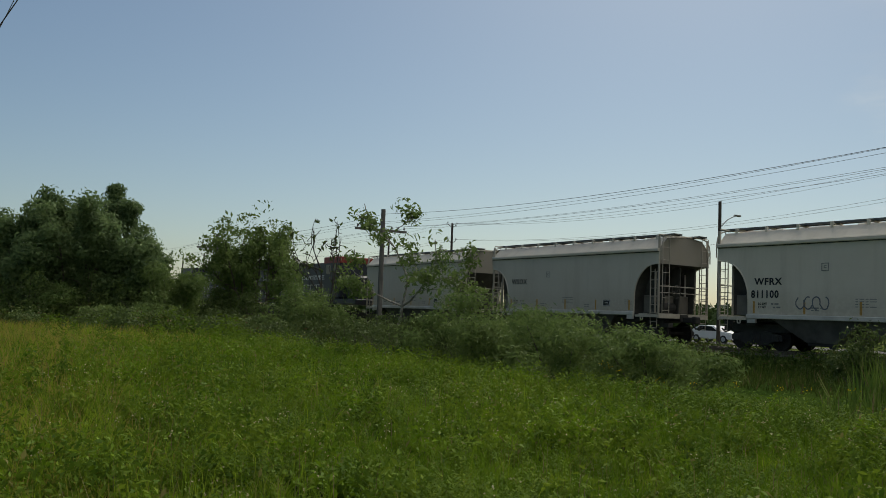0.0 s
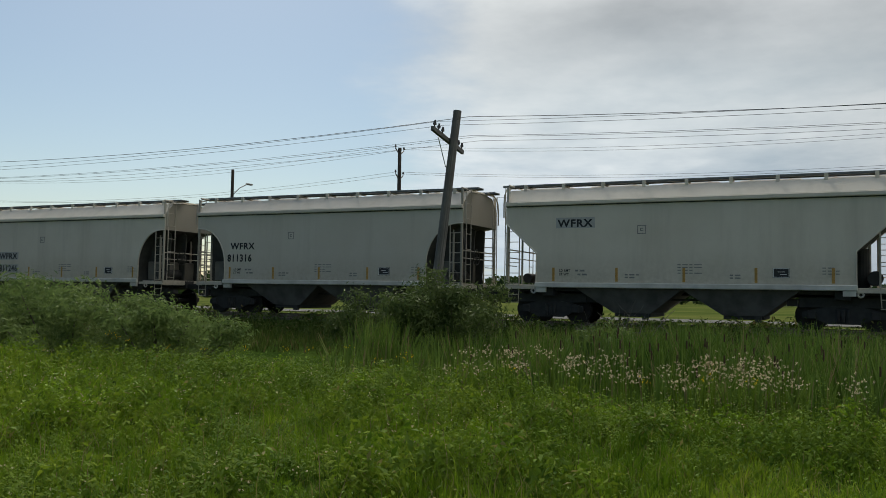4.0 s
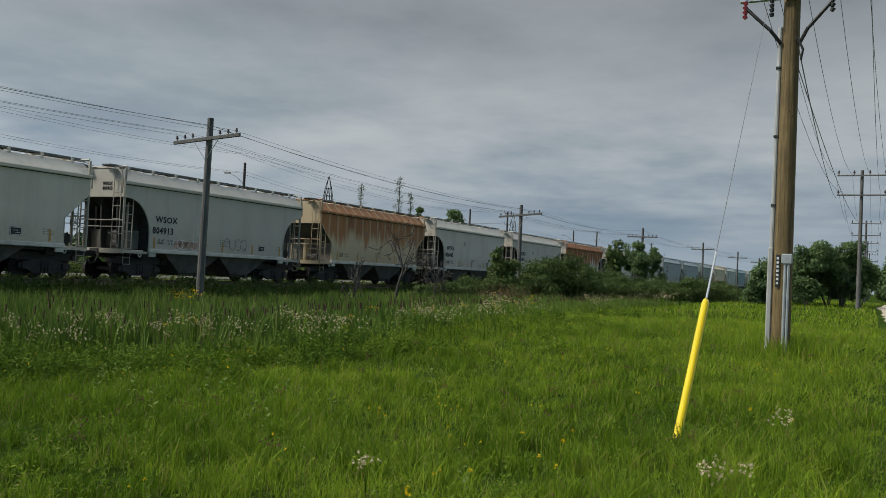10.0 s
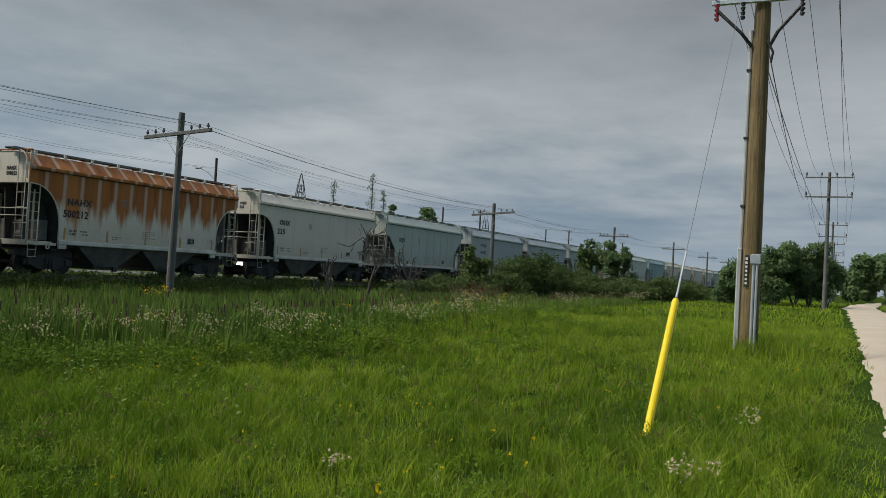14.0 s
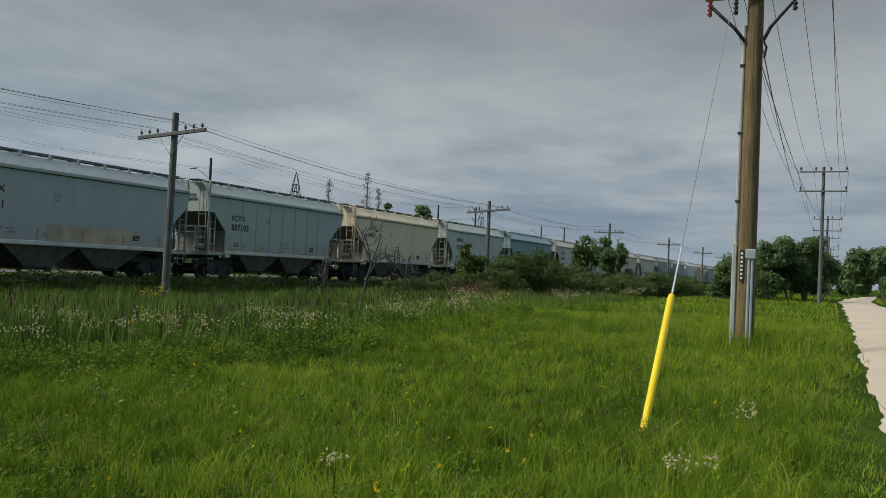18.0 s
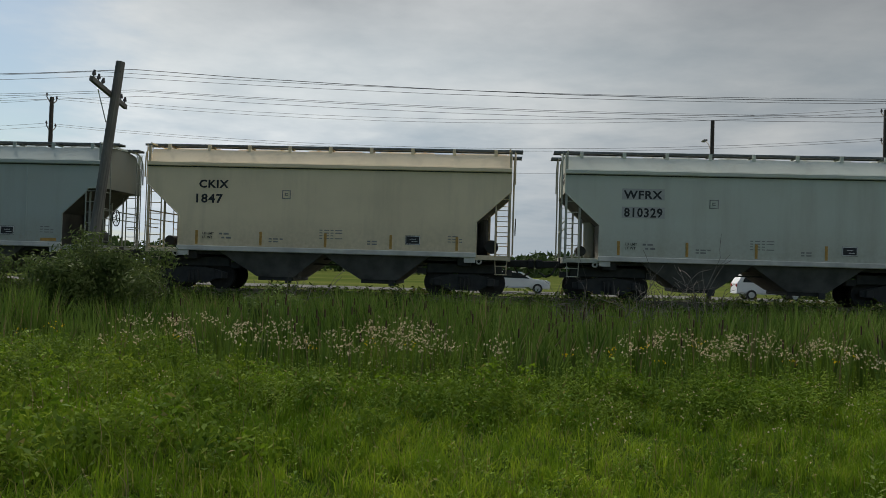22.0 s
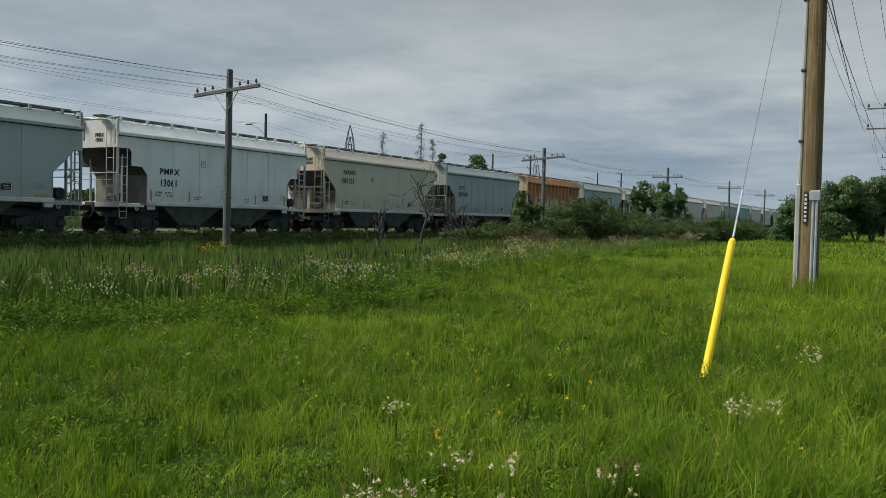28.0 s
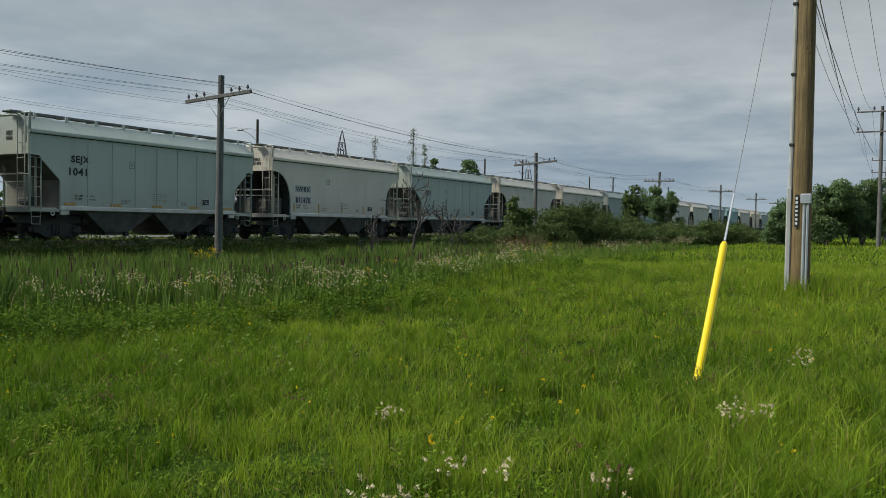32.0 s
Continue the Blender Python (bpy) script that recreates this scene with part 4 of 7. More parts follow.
def build_train():
    protos = {k: build_hopper(k) for k in ("angled", "stepped", "curved", "notched")}
    kinds = [row[1] for row in CARS]
    cars = [protos[k] if i == kinds.index(k) else copy_thing(protos[k], Matrix.Identity(4)) for i, k in enumerate(kinds)]
    for car, (s, kind, col, rust, mark, number, z, paint) in zip(cars, CARS):
        for o in car.children_recursive:
            if o.data.materials[0] == PAINT:
                # end panels darkened, trailing ones most, as painted shade; ladders and rails darker too
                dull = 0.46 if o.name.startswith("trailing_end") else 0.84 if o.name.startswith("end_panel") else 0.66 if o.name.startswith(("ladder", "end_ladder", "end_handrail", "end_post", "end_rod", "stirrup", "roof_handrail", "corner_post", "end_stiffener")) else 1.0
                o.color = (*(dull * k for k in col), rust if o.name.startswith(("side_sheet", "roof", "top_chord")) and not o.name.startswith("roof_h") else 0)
        ends = {"angled": "slanted", "stepped": "stepped", "curved": "round", "notched": "notched"}[kind]
        tagged(car, (WORDS[col] + " covered hopper car with " + ends + " end cutouts" if not rust else "badly rusted " + WORDS[col] + " covered hopper car with streaked sides"))
        mat = BLUEPAINT if paint == 2 else BLACKPAINT
        for txt, dz, size in ((mark, 0.03 if paint else 0.08, 0.36), (number, -0.56 if paint else -0.42, 0.46 if mark == "SCYX" else 0.405)):
            if not txt:
                continue
            at = pose(-HALF + (1.2 if number == "803441" else 2.2 if kind == "notched" else 1.9 if paint else 1.72 if mark == "SCYX" else 1.62 if txt == number else 1.78), -SIDE - 0.012, z + dz)
            letters = tagged(lettering(txt, size, mat, car, at, squeeze=1.1 if len(txt) < 5 else 0.92), kind="stuff")
            if paint:
                bm = bmesh.new()
                w = max(v.co.x for v in letters.data.vertices)
                box(bm, (w / 2, 0.004, 0.14), (w + 0.14, 0.006, 0.36))
                p = part("patch_panel", bm, PATCH, car, "pale repainted patch")
                p.matrix_basis = at
        if mark:
            for txt, dz in ((mark, 0.0), (number, -0.2)):
                if txt:
                    lettering(txt, 0.19, mat, car, pose(-HALF + 0.02, -0.25, 3.75 + dz, 0, 0, -90), "end_lettering")
        lift = LIFT.get(number, 0.0)
        for o in car.children:
            if o.name.startswith("truck"):
                o.matrix_basis = pose(0, 0, -lift) @ o.matrix_basis
        train.append((car, s * PITCH + HEAD + HALF, lift))
    # the cars far down the line
    far = {k: build_hopper(k, False) for k in ("angled", "stepped", "curved")}
    used = set()
    cols = [PALE, TEAL, PALE, SLATE, PALE, BEIGE, BLUE]
    for i in range(25):
        kind, col = ("angled", "stepped", "curved")[(i * 5) % 3], cols[(i * 3) % 7]
        car = far[kind] if kind not in used else copy_thing(far[kind], Matrix.Identity(4))
        used.add(kind)
        for o in car.children_recursive:
            if o.data.materials[0] == PAINT:
                o.color = (*col, 0)
        tagged(car, WORDS[col] + " covered hopper car far down the train")
        train.append((car, (22.43 + 0.5165 * i) * PITCH + HEAD + HALF, 0.0))


build_train()


# ---- poles and wires ----
def sag_points(a, b, sag, n=10):
    a, b = Vector(a), Vector(b)
    return [a.lerp(b, i / n) - Vector((0, 0, sag * 4 * (i / n) * (1 - i / n))) for i in range(n + 1)]


def wire(name, ends, r, label, group, sag=0.35, mat=None):
    """A wire hung from point to point, as one thin tube."""
    pts = []
    for a, b in zip(ends, ends[1:]):
        d = (Vector(b) - Vector(a)).length
        p = sag_points(a, b, sag * (d / 35) ** 2 if d < 60 else sag * 2.2, 12)
        pts += p if not pts else p[1:]
    n = 5
    v, q = [], []
    for i, p in enumerate(pts):
        d = (pts[min(i + 1, len(pts) - 1)] - pts[max(i - 1, 0)]).to_track_quat("Z", "Y").to_matrix()
        v += [tuple(p + d @ Vector((r * math.cos(2 * math.pi * k / n), r * math.sin(2 * math.pi * k / n), 0))) for k in range(n)]
    for i in range(len(pts) - 1):
        q += [(i * n + k, i * n + (k + 1) % n, (i + 1) * n + (k + 1) % n, (i + 1) * n + k) for k in range(n)]
    return tagged(link_mesh(name, v, q, mat or WIREMAT), label, "wire", group)


def insulator(bm, p, s=1.0):
    x, y, z = p
    tube(bm, (x, y, z), (x, y, z + 0.09 * s), 0.018 * s, n=6)
    tube(bm, (x, y, z + 0.07 * s), (x, y, z + 0.13 * s), 0.055 * s, 0.05 * s, n=8)
    tube(bm, (x, y, z + 0.13 * s), (x, y, z + 0.2 * s), 0.04 * s, 0.03 * s, n=8)


ARM_Y = (-1.4, -1.02, -0.64, 0.64, 1.02, 1.4)


def telegraph_pole(x, y, top, arm_z, lean=(0, 0), tilt=0.0, swing=0.0, group="telegraph poles along the track"):
    z0 = float(gz(x, y)) - 0.3
    p = thing("telegraph_pole", "weathered grey wooden telegraph pole with one crossarm", "utility pole", group)
    p.matrix_basis = pose(x, y, z0, lean[0], lean[1], 0)
    bm = bmesh.new()
    tube(bm, (0, 0, 0), (0, 0, top - z0), 0.15, 0.115, n=12)
    part("pole", bm, WOODGREY, p, smooth=False)
    a = arm_z - z0
    bm = bmesh.new()
    box(bm, (-0.16, 0, a), (0.10, 3.1, 0.13), bevel=0.012)
    arm = part("crossarm", bm, WOODGREY, p)
    arm.matrix_basis = pose(0, 0, a) @ pose(0, 0, 0, tilt, 0, swing) @ pose(0, 0, -a)
    for k in ARM_Y:
        bm = bmesh.new()
        insulator(bm, (-0.16, k, a + 0.06), 0.95)
        part("insulator", bm, GLASSINS, arm)
    bm = bmesh.new()
    for s in (-1, 1):
        tube(bm, (-0.2, s * 0.6, a - 0.03), (-0.15, 0.02 * s, a - 0.75), 0.014, n=5)
    part("arm_brace", bm, GALV, p)
    return p


POLES = [(-115.25, 7.21, 6.18), (-92.77, 7.21, 6.18), (-67.49, 7.3, 6.18), (-40.1, 7.05, 5.95), (-9.9, 6.86, 5.98), (23.82, 6.85, 6.07), (54.2, 6.5, 5.8), (86.86, 7.21, 6.28), (119.81, 7.49, 6.56), (150.25, 7.59, 6.56), (178.19, 7.59, 6.65), (203.63, 7.59, 6.65)]
for i, (x, top, arm) in enumerate(POLES):
    if x == -9.9:
        telegraph_pole(x - 0.93, 21.6, top, arm, (-3.5, 5.0), 0.0, 9.0)
    else:
        telegraph_pole(x, 22.0, top, arm, (0.3, 0.3) if i % 2 else (-0.3, 0.4), -4.3 if x in (23.82, 54.2) else 0.0)
for k, dz in ((-1.4, 0.25), (-1.02, 0.22), (0.64, 0.22), (1.02, 0.25), (1.4, 0.2)):
    wire("telegraph_wire", [(x - 0.16, 22.0 + k, arm + dz) for x, top, arm in POLES], 0.0052, "thin dark telegraph wire strung along the track", "telegraph wires", 0.5)
wire("telegraph_wire", [(x + 0.1, 22.0, top - 0.25) for x, top, arm in POLES], 0.0085, "thin dark telegraph wire strung along the track", "telegraph wires", 0.6)


def street_lamp(x, y, h):
    z0 = float(gz(x, y))
    p = thing("street_lamp", "dark wooden street lamp post with a short arm", "street lamp", "street lamps along the road", pose(x, y, z0))
    bm = bmesh.new()
    tube(bm, (0, 0, -0.3), (0, 0, h - z0), 0.14, 0.105, n=10)
    part("pole", bm, WOODDARK, p)
    a = h - z0 - 0.9
    bm = bmesh.new()
    pipe(bm, [(0, 0.1, a - 0.85), (0, 0.8, a - 0.3), (0, 1.6, a + 0.05)], 0.032)
    part("lamp_arm", bm, LAMPGREY, p)
    bm = bmesh.new()
    box(bm, (0, 1.85, a + 0.08), (0.24, 0.6, 0.12), bevel=0.04)
    part("lamp_head", bm, LAMPGREY, p)


def road_pole(x, y, h):
    z0 = float(gz(x, y))
    p = thing("power_pole", "slim dark wooden power pole beyond the railway", "utility pole", "power poles along the road", pose(x, y, z0))
    bm = bmesh.new()
    tube(bm, (0, 0, -0.3), (0, 0, h - z0), 0.16, 0.11, n=10)
    part("pole", bm, WOODDARK, p)
    for dz, w in ((0.1, 0.55), (1.7, 0.5)):
        bm = bmesh.new()
        for s in (-1, 1):
            tube(bm, (0, 0, h - z0 - dz - 0.35), (0, s * w, h - z0 - dz), 0.035, n=6)
            insulator(bm, (0, s * w, h - z0 - dz), 1.2)
        part("insulator_bracket", bm, GLASSINS, p)


LAMPS = [-166.6, -128.13, -85.96, -39.47, 11.27, 56.53, 100.77, 142.55, 182.16]
RPOLES = [-188.63, -153.67, -115.57, -72.94, -26.17, 20.44, 56.53, 113.17, 156.0, 198.04]
for x in LAMPS:
    street_lamp(x, 48.0, 10.1)
for x in (x for x in RPOLES if x not in LAMPS):
    road_pole(x, 48.0, 10.85)
for k, dz in ((-0.55, -0.02), (0.55, -0.02), (-0.5, -1.6), (0.5, -1.6), (0.0, -2.9)):
    wire("power_wire", [(x, 48.0 + k, 10.85 + dz) for x in RPOLES], 0.0085, "thin power wire along the far road", "power wires along the road", 0.55)


def line_pole(x, y, h, mat, label, arms, r=0.17):
    """A distribution pole: arms is a list of (height, half length, number of insulators)."""
    z0 = float(gz(x, y))
    p = thing("utility_pole", label, "utility pole", "power line along the path", pose(x, y, z0, 0, 0.6, 0))
    bm = bmesh.new()
    tube(bm, (0, 0, -0.4), (0, 0, h), r, r * 0.68, n=16)
    pole = part("pole", bm, mat, p)
    for z, half, n in arms:
        bm = bmesh.new()
        if x == -19.98:
            for k in (-0.2, 0.2):
                box(bm, (k, 0.3, z), (0.12, 2 * half, 0.24), bevel=0.015)
            box(bm, (0, 0.1, z - 0.14), (0.3, 0.8, 0.05))
        else:
            box(bm, (-0.22, 0, z), (0.10, 2 * half, 0.10), bevel=0.01)
        arm = part("crossarm", bm, GALV if mat == WOODBROWN else mat, p)
        for k in np.linspace(-half + 0.1, half - 0.1, n):
            bm = bmesh.new()
            insulator(bm, (-0.22, k + (0.3 if x == -19.98 else 0), z + 0.05), 1.6)
            part("insulator", bm, GLASSINS, arm)
            if x == -19.98:
                bm = bmesh.new()
                tube(bm, (0.2, k + 0.3, z + 0.1), (0.2, k + 0.3, z + 0.55), 0.06, n=8)
                part("arrester", bm, GLASSINS, arm)
    if x == -19.98:
        bm = bmesh.new()
        box(bm, (0, 0.0, 5.14), (0.1, 0.42, 0.07))
        part("cable_clamp", bm, DARKSTEEL, p)
        bm = bmesh.new()
        pts = [(0.08, 0.11, 5.66), (0.12, 0.5, 6.42), (0.2, 1.1, 7.66)]
        pipe(bm, pts, 0.013)
        part("riser_cable", bm, RUBBER, p)
    if x == -48.04:
        for s in (-1, 1):
            bm = bmesh.new()
            pts = [(0, s * 1.0, h - 0.5), (0, s * 1.05, h - 1.4), (0, s * 0.6, h - 2.1), (0, s * 0.2, h - 2.3)]
            for a, b in zip(pts, pts[1:]):
                tube(bm, a, b, 0.02, n=5)
            for i in range(3):
                tube(bm, (0.1 * i, s * (0.15 + 0.2 * i), h - 2.5 - 0.08 * i), (0.1 * i, s * (0.3 + 0.2 * i), h - 2.1 - 0.08 * i), 0.05, n=6)
            part("jumper_cable", bm, RUBBER, p)
        bm = bmesh.new()
        pts = [(0, 0.1, h - 3.6), (0, 0.85, h - 3.8), (0, 0.95, h - 4.4), (0, 0.12, h - 5.5)]
        for a, b in zip(pts, pts[1:]):
            tube(bm, a, b, 0.03, n=5)
        box(bm, (0, 0.5, h - 4.6), (0.2, 0.8, 0.1))
        part("cable_riser", bm, RUBBER, p)
    return p


LINE = [(-210.07, 3.79, 10.23), (-165.07, 2.69, 10.23), (-125.06, -2.8, 10.23), (-92.05, -1.5, 10.23), (-66.02, -0.17, 9.6), (-48.04, 0.46, 9.55), (-19.98, 0.94, 10.23), (17.96, 1.78, 11.0), (69.98, 1.74, 10.23), (117.98, 2.29, 10.23), (164.99, 2.88, 10.23), (212.0, 3.27, 10.23), (260.0, 3.7, 10.23)]
for i, (x, y, h) in enumerate(LINE):
    if x == 17.96:
        continue
    if x < 0:
        arms = [(7.85, 0.86, 4)] if x == -19.98 else [(h - 0.5, 1.1, 3)]
        line_pole(x, y, h, WOODDARK, "dark treated wooden power pole with a crossarm", arms, 0.13 if x == -19.98 else 0.15)
    else:
        line_pole(x, y, h, WOODGREY, "grey wooden power pole with two steel crossarms", [(h - 0.4, 1.65, 4), (h - 1.85, 1.65, 3)], 0.16)


def big_pole():
    x, y = 17.96, 1.78
    z0 = float(gz(x, y))
    p = thing("utility_pole", "tall brown wooden utility pole with cable conduits and a number strip", "utility pole", "power line along the path", pose(x, y, z0))
    bm = bmesh.new()
    tube(bm, (0, 0, -0.4), (0, 0, 11.4), 0.185, 0.135, n=20)
    part("pole", bm, WOODBROWN, p)
    # a steel conduit up the side, thin above, broad at the foot
    bm = bmesh.new()
    tube(bm, (-0.02, 0.215, 2.0), (-0.02, 0.195, 6.4), 0.042, n=10)
    box(bm, (-0.02, 0.225, 1.0), (0.13, 0.10, 2.15), bevel=0.02)
    part("conduit", bm, CONDUIT, p, "pale grey conduit up the pole")
    bm = bmesh.new()
    tube(bm, (-0.19, -0.06, -0.1), (-0.19, -0.06, 1.85), 0.03, n=8)
    tube(bm, (-0.19, -0.12, -0.1), (-0.19, -0.12, 1.85), 0.025, n=8)
    box(bm, (-0.215, -0.09, 1.85), (0.05, 0.2, 0.2), bevel=0.02)
    part("ground_conduit", bm, GALV, p)
    for z in (2.9, 4.25, 5.6):
        bm = bmesh.new()
        box(bm, (-0.02, 0.21, z), (0.13, 0.09, 0.05), bevel=0.01)
        part("clamp", bm, DARKSTEEL, p)
    bm = bmesh.new()
    box(bm, (-0.192, 0.075, 1.62), (0.012, 0.07, 0.62))
    tag = part("number_strip", bm, BLACKPAINT, p, "black strip of pole markings")
    bm = bmesh.new()
    for i in range(7):
        box(bm, (-0.2, 0.075, 1.38 + 0.08 * i), (0.006, 0.042, 0.045))
    part("strip_marks", bm, WHITEPAINT, tag)
    # lower crossarm with cable terminations, upper arms
    for z, half in ((6.95, 0.95), (9.6, 1.2), (10.6, 1.2)):
        bm = bmesh.new()
        box(bm, (-0.2, 0, z), (0.09, 2 * half, 0.09), bevel=0.01)
        arm = part("crossarm", bm, GALV, p)
        if z > 8:
            for k in (-0.9, -0.3, 0.4, 1.05):
                bm = bmesh.new()
                insulator(bm, (-0.2, k, z + 0.05), 1.8)
                part("insulator", bm, GLASSINS, arm)
        else:
            for k in (-0.75, 0.35, 0.85):
                bm = bmesh.new()
                for j in range(4):
                    tube(bm, (-0.26, k, z - 0.05 - 0.09 * j), (-0.26, k * 0.97, z - 0.11 - 0.09 * j), 0.05, 0.035, n=8)
                part("cable_termination", bm, REDPLASTIC if k > 0.5 else RUBBER, arm)
    for k in (-0.75, 0.85):
        bm = bmesh.new()
        pts = [(-0.26, k, 6.8), (-0.26, k * 0.72, 6.55), (-0.22, k * 0.42, 6.3), (-0.1, 0.17 * (1 if k > 0 else -1), 6.06)]
        for a, b in zip(pts, pts[1:]):
            tube(bm, a, b, 0.035, n=7)
        pts = [(-0.26, k, 7.0), (-0.3, k * 1.2, 7.25), (-0.25, k * 1.3, 8.0)]
        for a, b in zip(pts, pts[1:]):
            tube(bm, a, b, 0.03, n=7)
        part("cable", bm, RUBBER, p, "thick black cable bend")
    bm = bmesh.new()
    tube(bm, (-0.18, -0.12, 6.15), (-0.2, -0.24, 5.9), 0.025, n=6)
    tube(bm, (-0.2, -0.24, 5.9), (-0.15, -0.2, 5.7), 0.025, n=6)
    part("cable_hook", bm, RUBBER, p)
    # the guy: anchor rod, yellow guard, wire up to the pole
    ax, ay = 8.92, 1.83
    g0 = Vector((ax, ay, float(gz(ax, ay))))
    topp = Vector((x - 0.1, y + 0.05, z0 + 9.2))
    d = (topp - g0).normalized()
    g = thing("guy_wire", "steel guy wire with a bright yellow plastic guard", "guy wire", at=Matrix.Translation(g0))
    bm = bmesh.new()
    tube(bm, d * 0.02, d * 1.9, 0.043, n=14)
    tube(bm, d * 1.89, d * 1.95, 0.043, 0.03, n=14)
    part("guard", bm, GUARD, g, "bright yellow plastic guard tube")
    bm = bmesh.new()
    tube(bm, d * 1.9, topp - g0, 0.0045, n=5)
    part("strand", bm, LAMPGREY, g)
    bm = bmesh.new()
    tube(bm, d * 1.98, d * 2.75, 0.013, n=6)
    part("grip", bm, GALV, g)
    bm = bmesh.new()
    tube(bm, d * -0.25, d * 0.12, 0.03, n=8)
    tube(bm, (-0.05, -0.1, 0.05), (0.03, 0.12, 0.0), 0.02, n=6)
    part("anchor_rod", bm, plain("rusty_iron", (0.16, 0.075, 0.04), 0.85, 0.2, 0.4, 9), g)


big_pole()
for k, lift in ((-1.05, 0), (-0.35, 0), (0.4, 0), (1.1, 0)):
    wire("overhead_wire", [(x, y + (k * 1.6 if x > 60 else k), float(gz(x, y)) + (h - 0.3 if x > 0 else (7.95 if x == -19.98 else h - 0.3))) for x, y, h in LINE], 0.009, "thin overhead power wire along the path", "overhead wires", 0.7)
wire("overhead_wire", [(17.96, 1.65, 6.4), (69.98, 3.44, 8.6)], 0.012, "thin overhead power wire along the path", "overhead wires", 0.25)
wire("overhead_wire", [(17.96, 1.65, 6.0), (69.98, 1.84, 6.8)], 0.010, "thin overhead power wire along the path", "overhead wires", 0.25)
for k in (-0.9, 0.9):
    wire("overhead_wire", [(x, y + k * 1.4, float(gz(x, y)) + h - 1.6) for x, y, h in LINE if x > 15], 0.009, "thin overhead power wire along the path", "overhead wires", 0.7)


def lattice_tower(x, y, h, w):
    t = thing("transmission_tower", "tall steel lattice transmission tower in the distance", "tower", "transmission towers", pose(x, y, 0, 0, 0, 25))
    bm = bmesh.new()
    wa = lambda z: w * (1.6 - 1.15 * z / h) if z < 0.8 * h else w * 3.4 * (1 - z / h) + 0.05
    zs = np.linspace(0, h, 9)
    for a, b in zip(zs, zs[1:]):
        c = [[Vector((sx * wa(z), sy * wa(z), z)) for sx, sy in ((-1, -1), (1, -1), (1, 1), (-1, 1))] for z in (a, b)]
        for i in range(4):
            tube(bm, c[0][i], c[1][i], 0.11, n=4)
            tube(bm, c[0][i], c[1][(i + 1) % 4], 0.055, n=4)
            tube(bm, c[1][i], c[1][(i + 1) % 4], 0.055, n=4)
    part("lattice", bm, DARKSTEEL, t)
    for z in (h * 0.62, h * 0.8):
        bm = bmesh.new()
        tube(bm, (-w * 1.5, 0, z), (w * 1.5, 0, z), 0.2, n=4)
        for s in (-1, 1):
            tube(bm, (s * w * 1.5, 0, z), (0, 0, z + 2.4), 0.1, n=4)
            tube(bm, (s * w * 1.5, 0, z), (s * w * 1.5, 0, z - 1.6), 0.14, n=4)
        part("tower_arm", bm, DARKSTEEL, t)


lattice_tower(204.96, 142.97, 27.9, 1.75)
lattice_tower(349.05, 145.31, 29.3, 1.9)


# ---- plants ----
def leaf_cloud(centres, size, rg, squash=0.8):
    """Small four-cornered leaves, one at each centre, turned at random."""
    n = len(centres)
    a = rg.normal(size=(n, 3))
    a /= np.linalg.norm(a, axis=1)[:, None]
    b = np.cross(a, rg.normal(size=(n, 3)))
    b /= np.linalg.norm(b, axis=1)[:, None] + 1e-9
    s = (size * rg.uniform(0.6, 1.3, n))[:, None]
    bend = np.cross(a, b) * s * 0.25
    v = np.stack([centres - a * s, centres + b * s * squash * 0.5 + bend, centres + a * s, centres - b * s * squash * 0.5 + bend], 1).reshape(-1, 3)
    q = np.arange(4 * n).reshape(n, 4)
    return v, q


def leaf_shell(centres, out, size, rg, squash=0.8, loose=0.55):
    """Small folded leaves that face outward from their clump."""
    n = len(centres)
    nr = out / (np.linalg.norm(out, axis=1)[:, None] + 1e-9) + rg.normal(size=(n, 3)) * loose
    nr /= np.linalg.norm(nr, axis=1)[:, None] + 1e-9
    a = np.cross(nr, rg.normal(size=(n, 3)))
    a /= np.linalg.norm(a, axis=1)[:, None] + 1e-9
    b = np.cross(nr, a)
    s = (size * rg.uniform(0.6, 1.35, n))[:, None]
    fold = nr * s * 0.22
    v = np.stack([centres - a * s, centres + b * s * squash * 0.5 + fold, centres + a * s, centres - b * s * squash * 0.5 + fold], 1).reshape(-1, 3)
    return v, np.arange(4 * n).reshape(n, 4)


def ball(rg, n):
    """Directions spread over a sphere."""
    u = rg.normal(size=(n, 3))
    return u / (np.linalg.norm(u, axis=1)[:, None] + 1e-9)


def limb(segs, p, d, length, r, rg, depth, tips):
    """A crooked limb that forks, as a list of pieces; its tips are kept for the leaves."""
    for i in range(3):
        q = p + d * length / 3
        segs.append((p, q, r * (1 - 0.22 * i), r * (1 - 0.22 * (i + 1)), depth))
        d = (d + Vector(rg.normal(size=3)) * 0.16).normalized()
        p = q
        if depth <= 2:
            tips.append(p.copy())
        if depth and i:
            for _ in range(2 if depth > 1 else 1):
                dd = (d + Vector(rg.normal(size=3)) * 0.75 + Vector((0, 0, 0.15))).normalized()
                limb(segs, p, dd, length * rg.uniform(0.5, 0.72), r * 0.5, rg, depth - 1, tips)
    tips.append(p.copy())


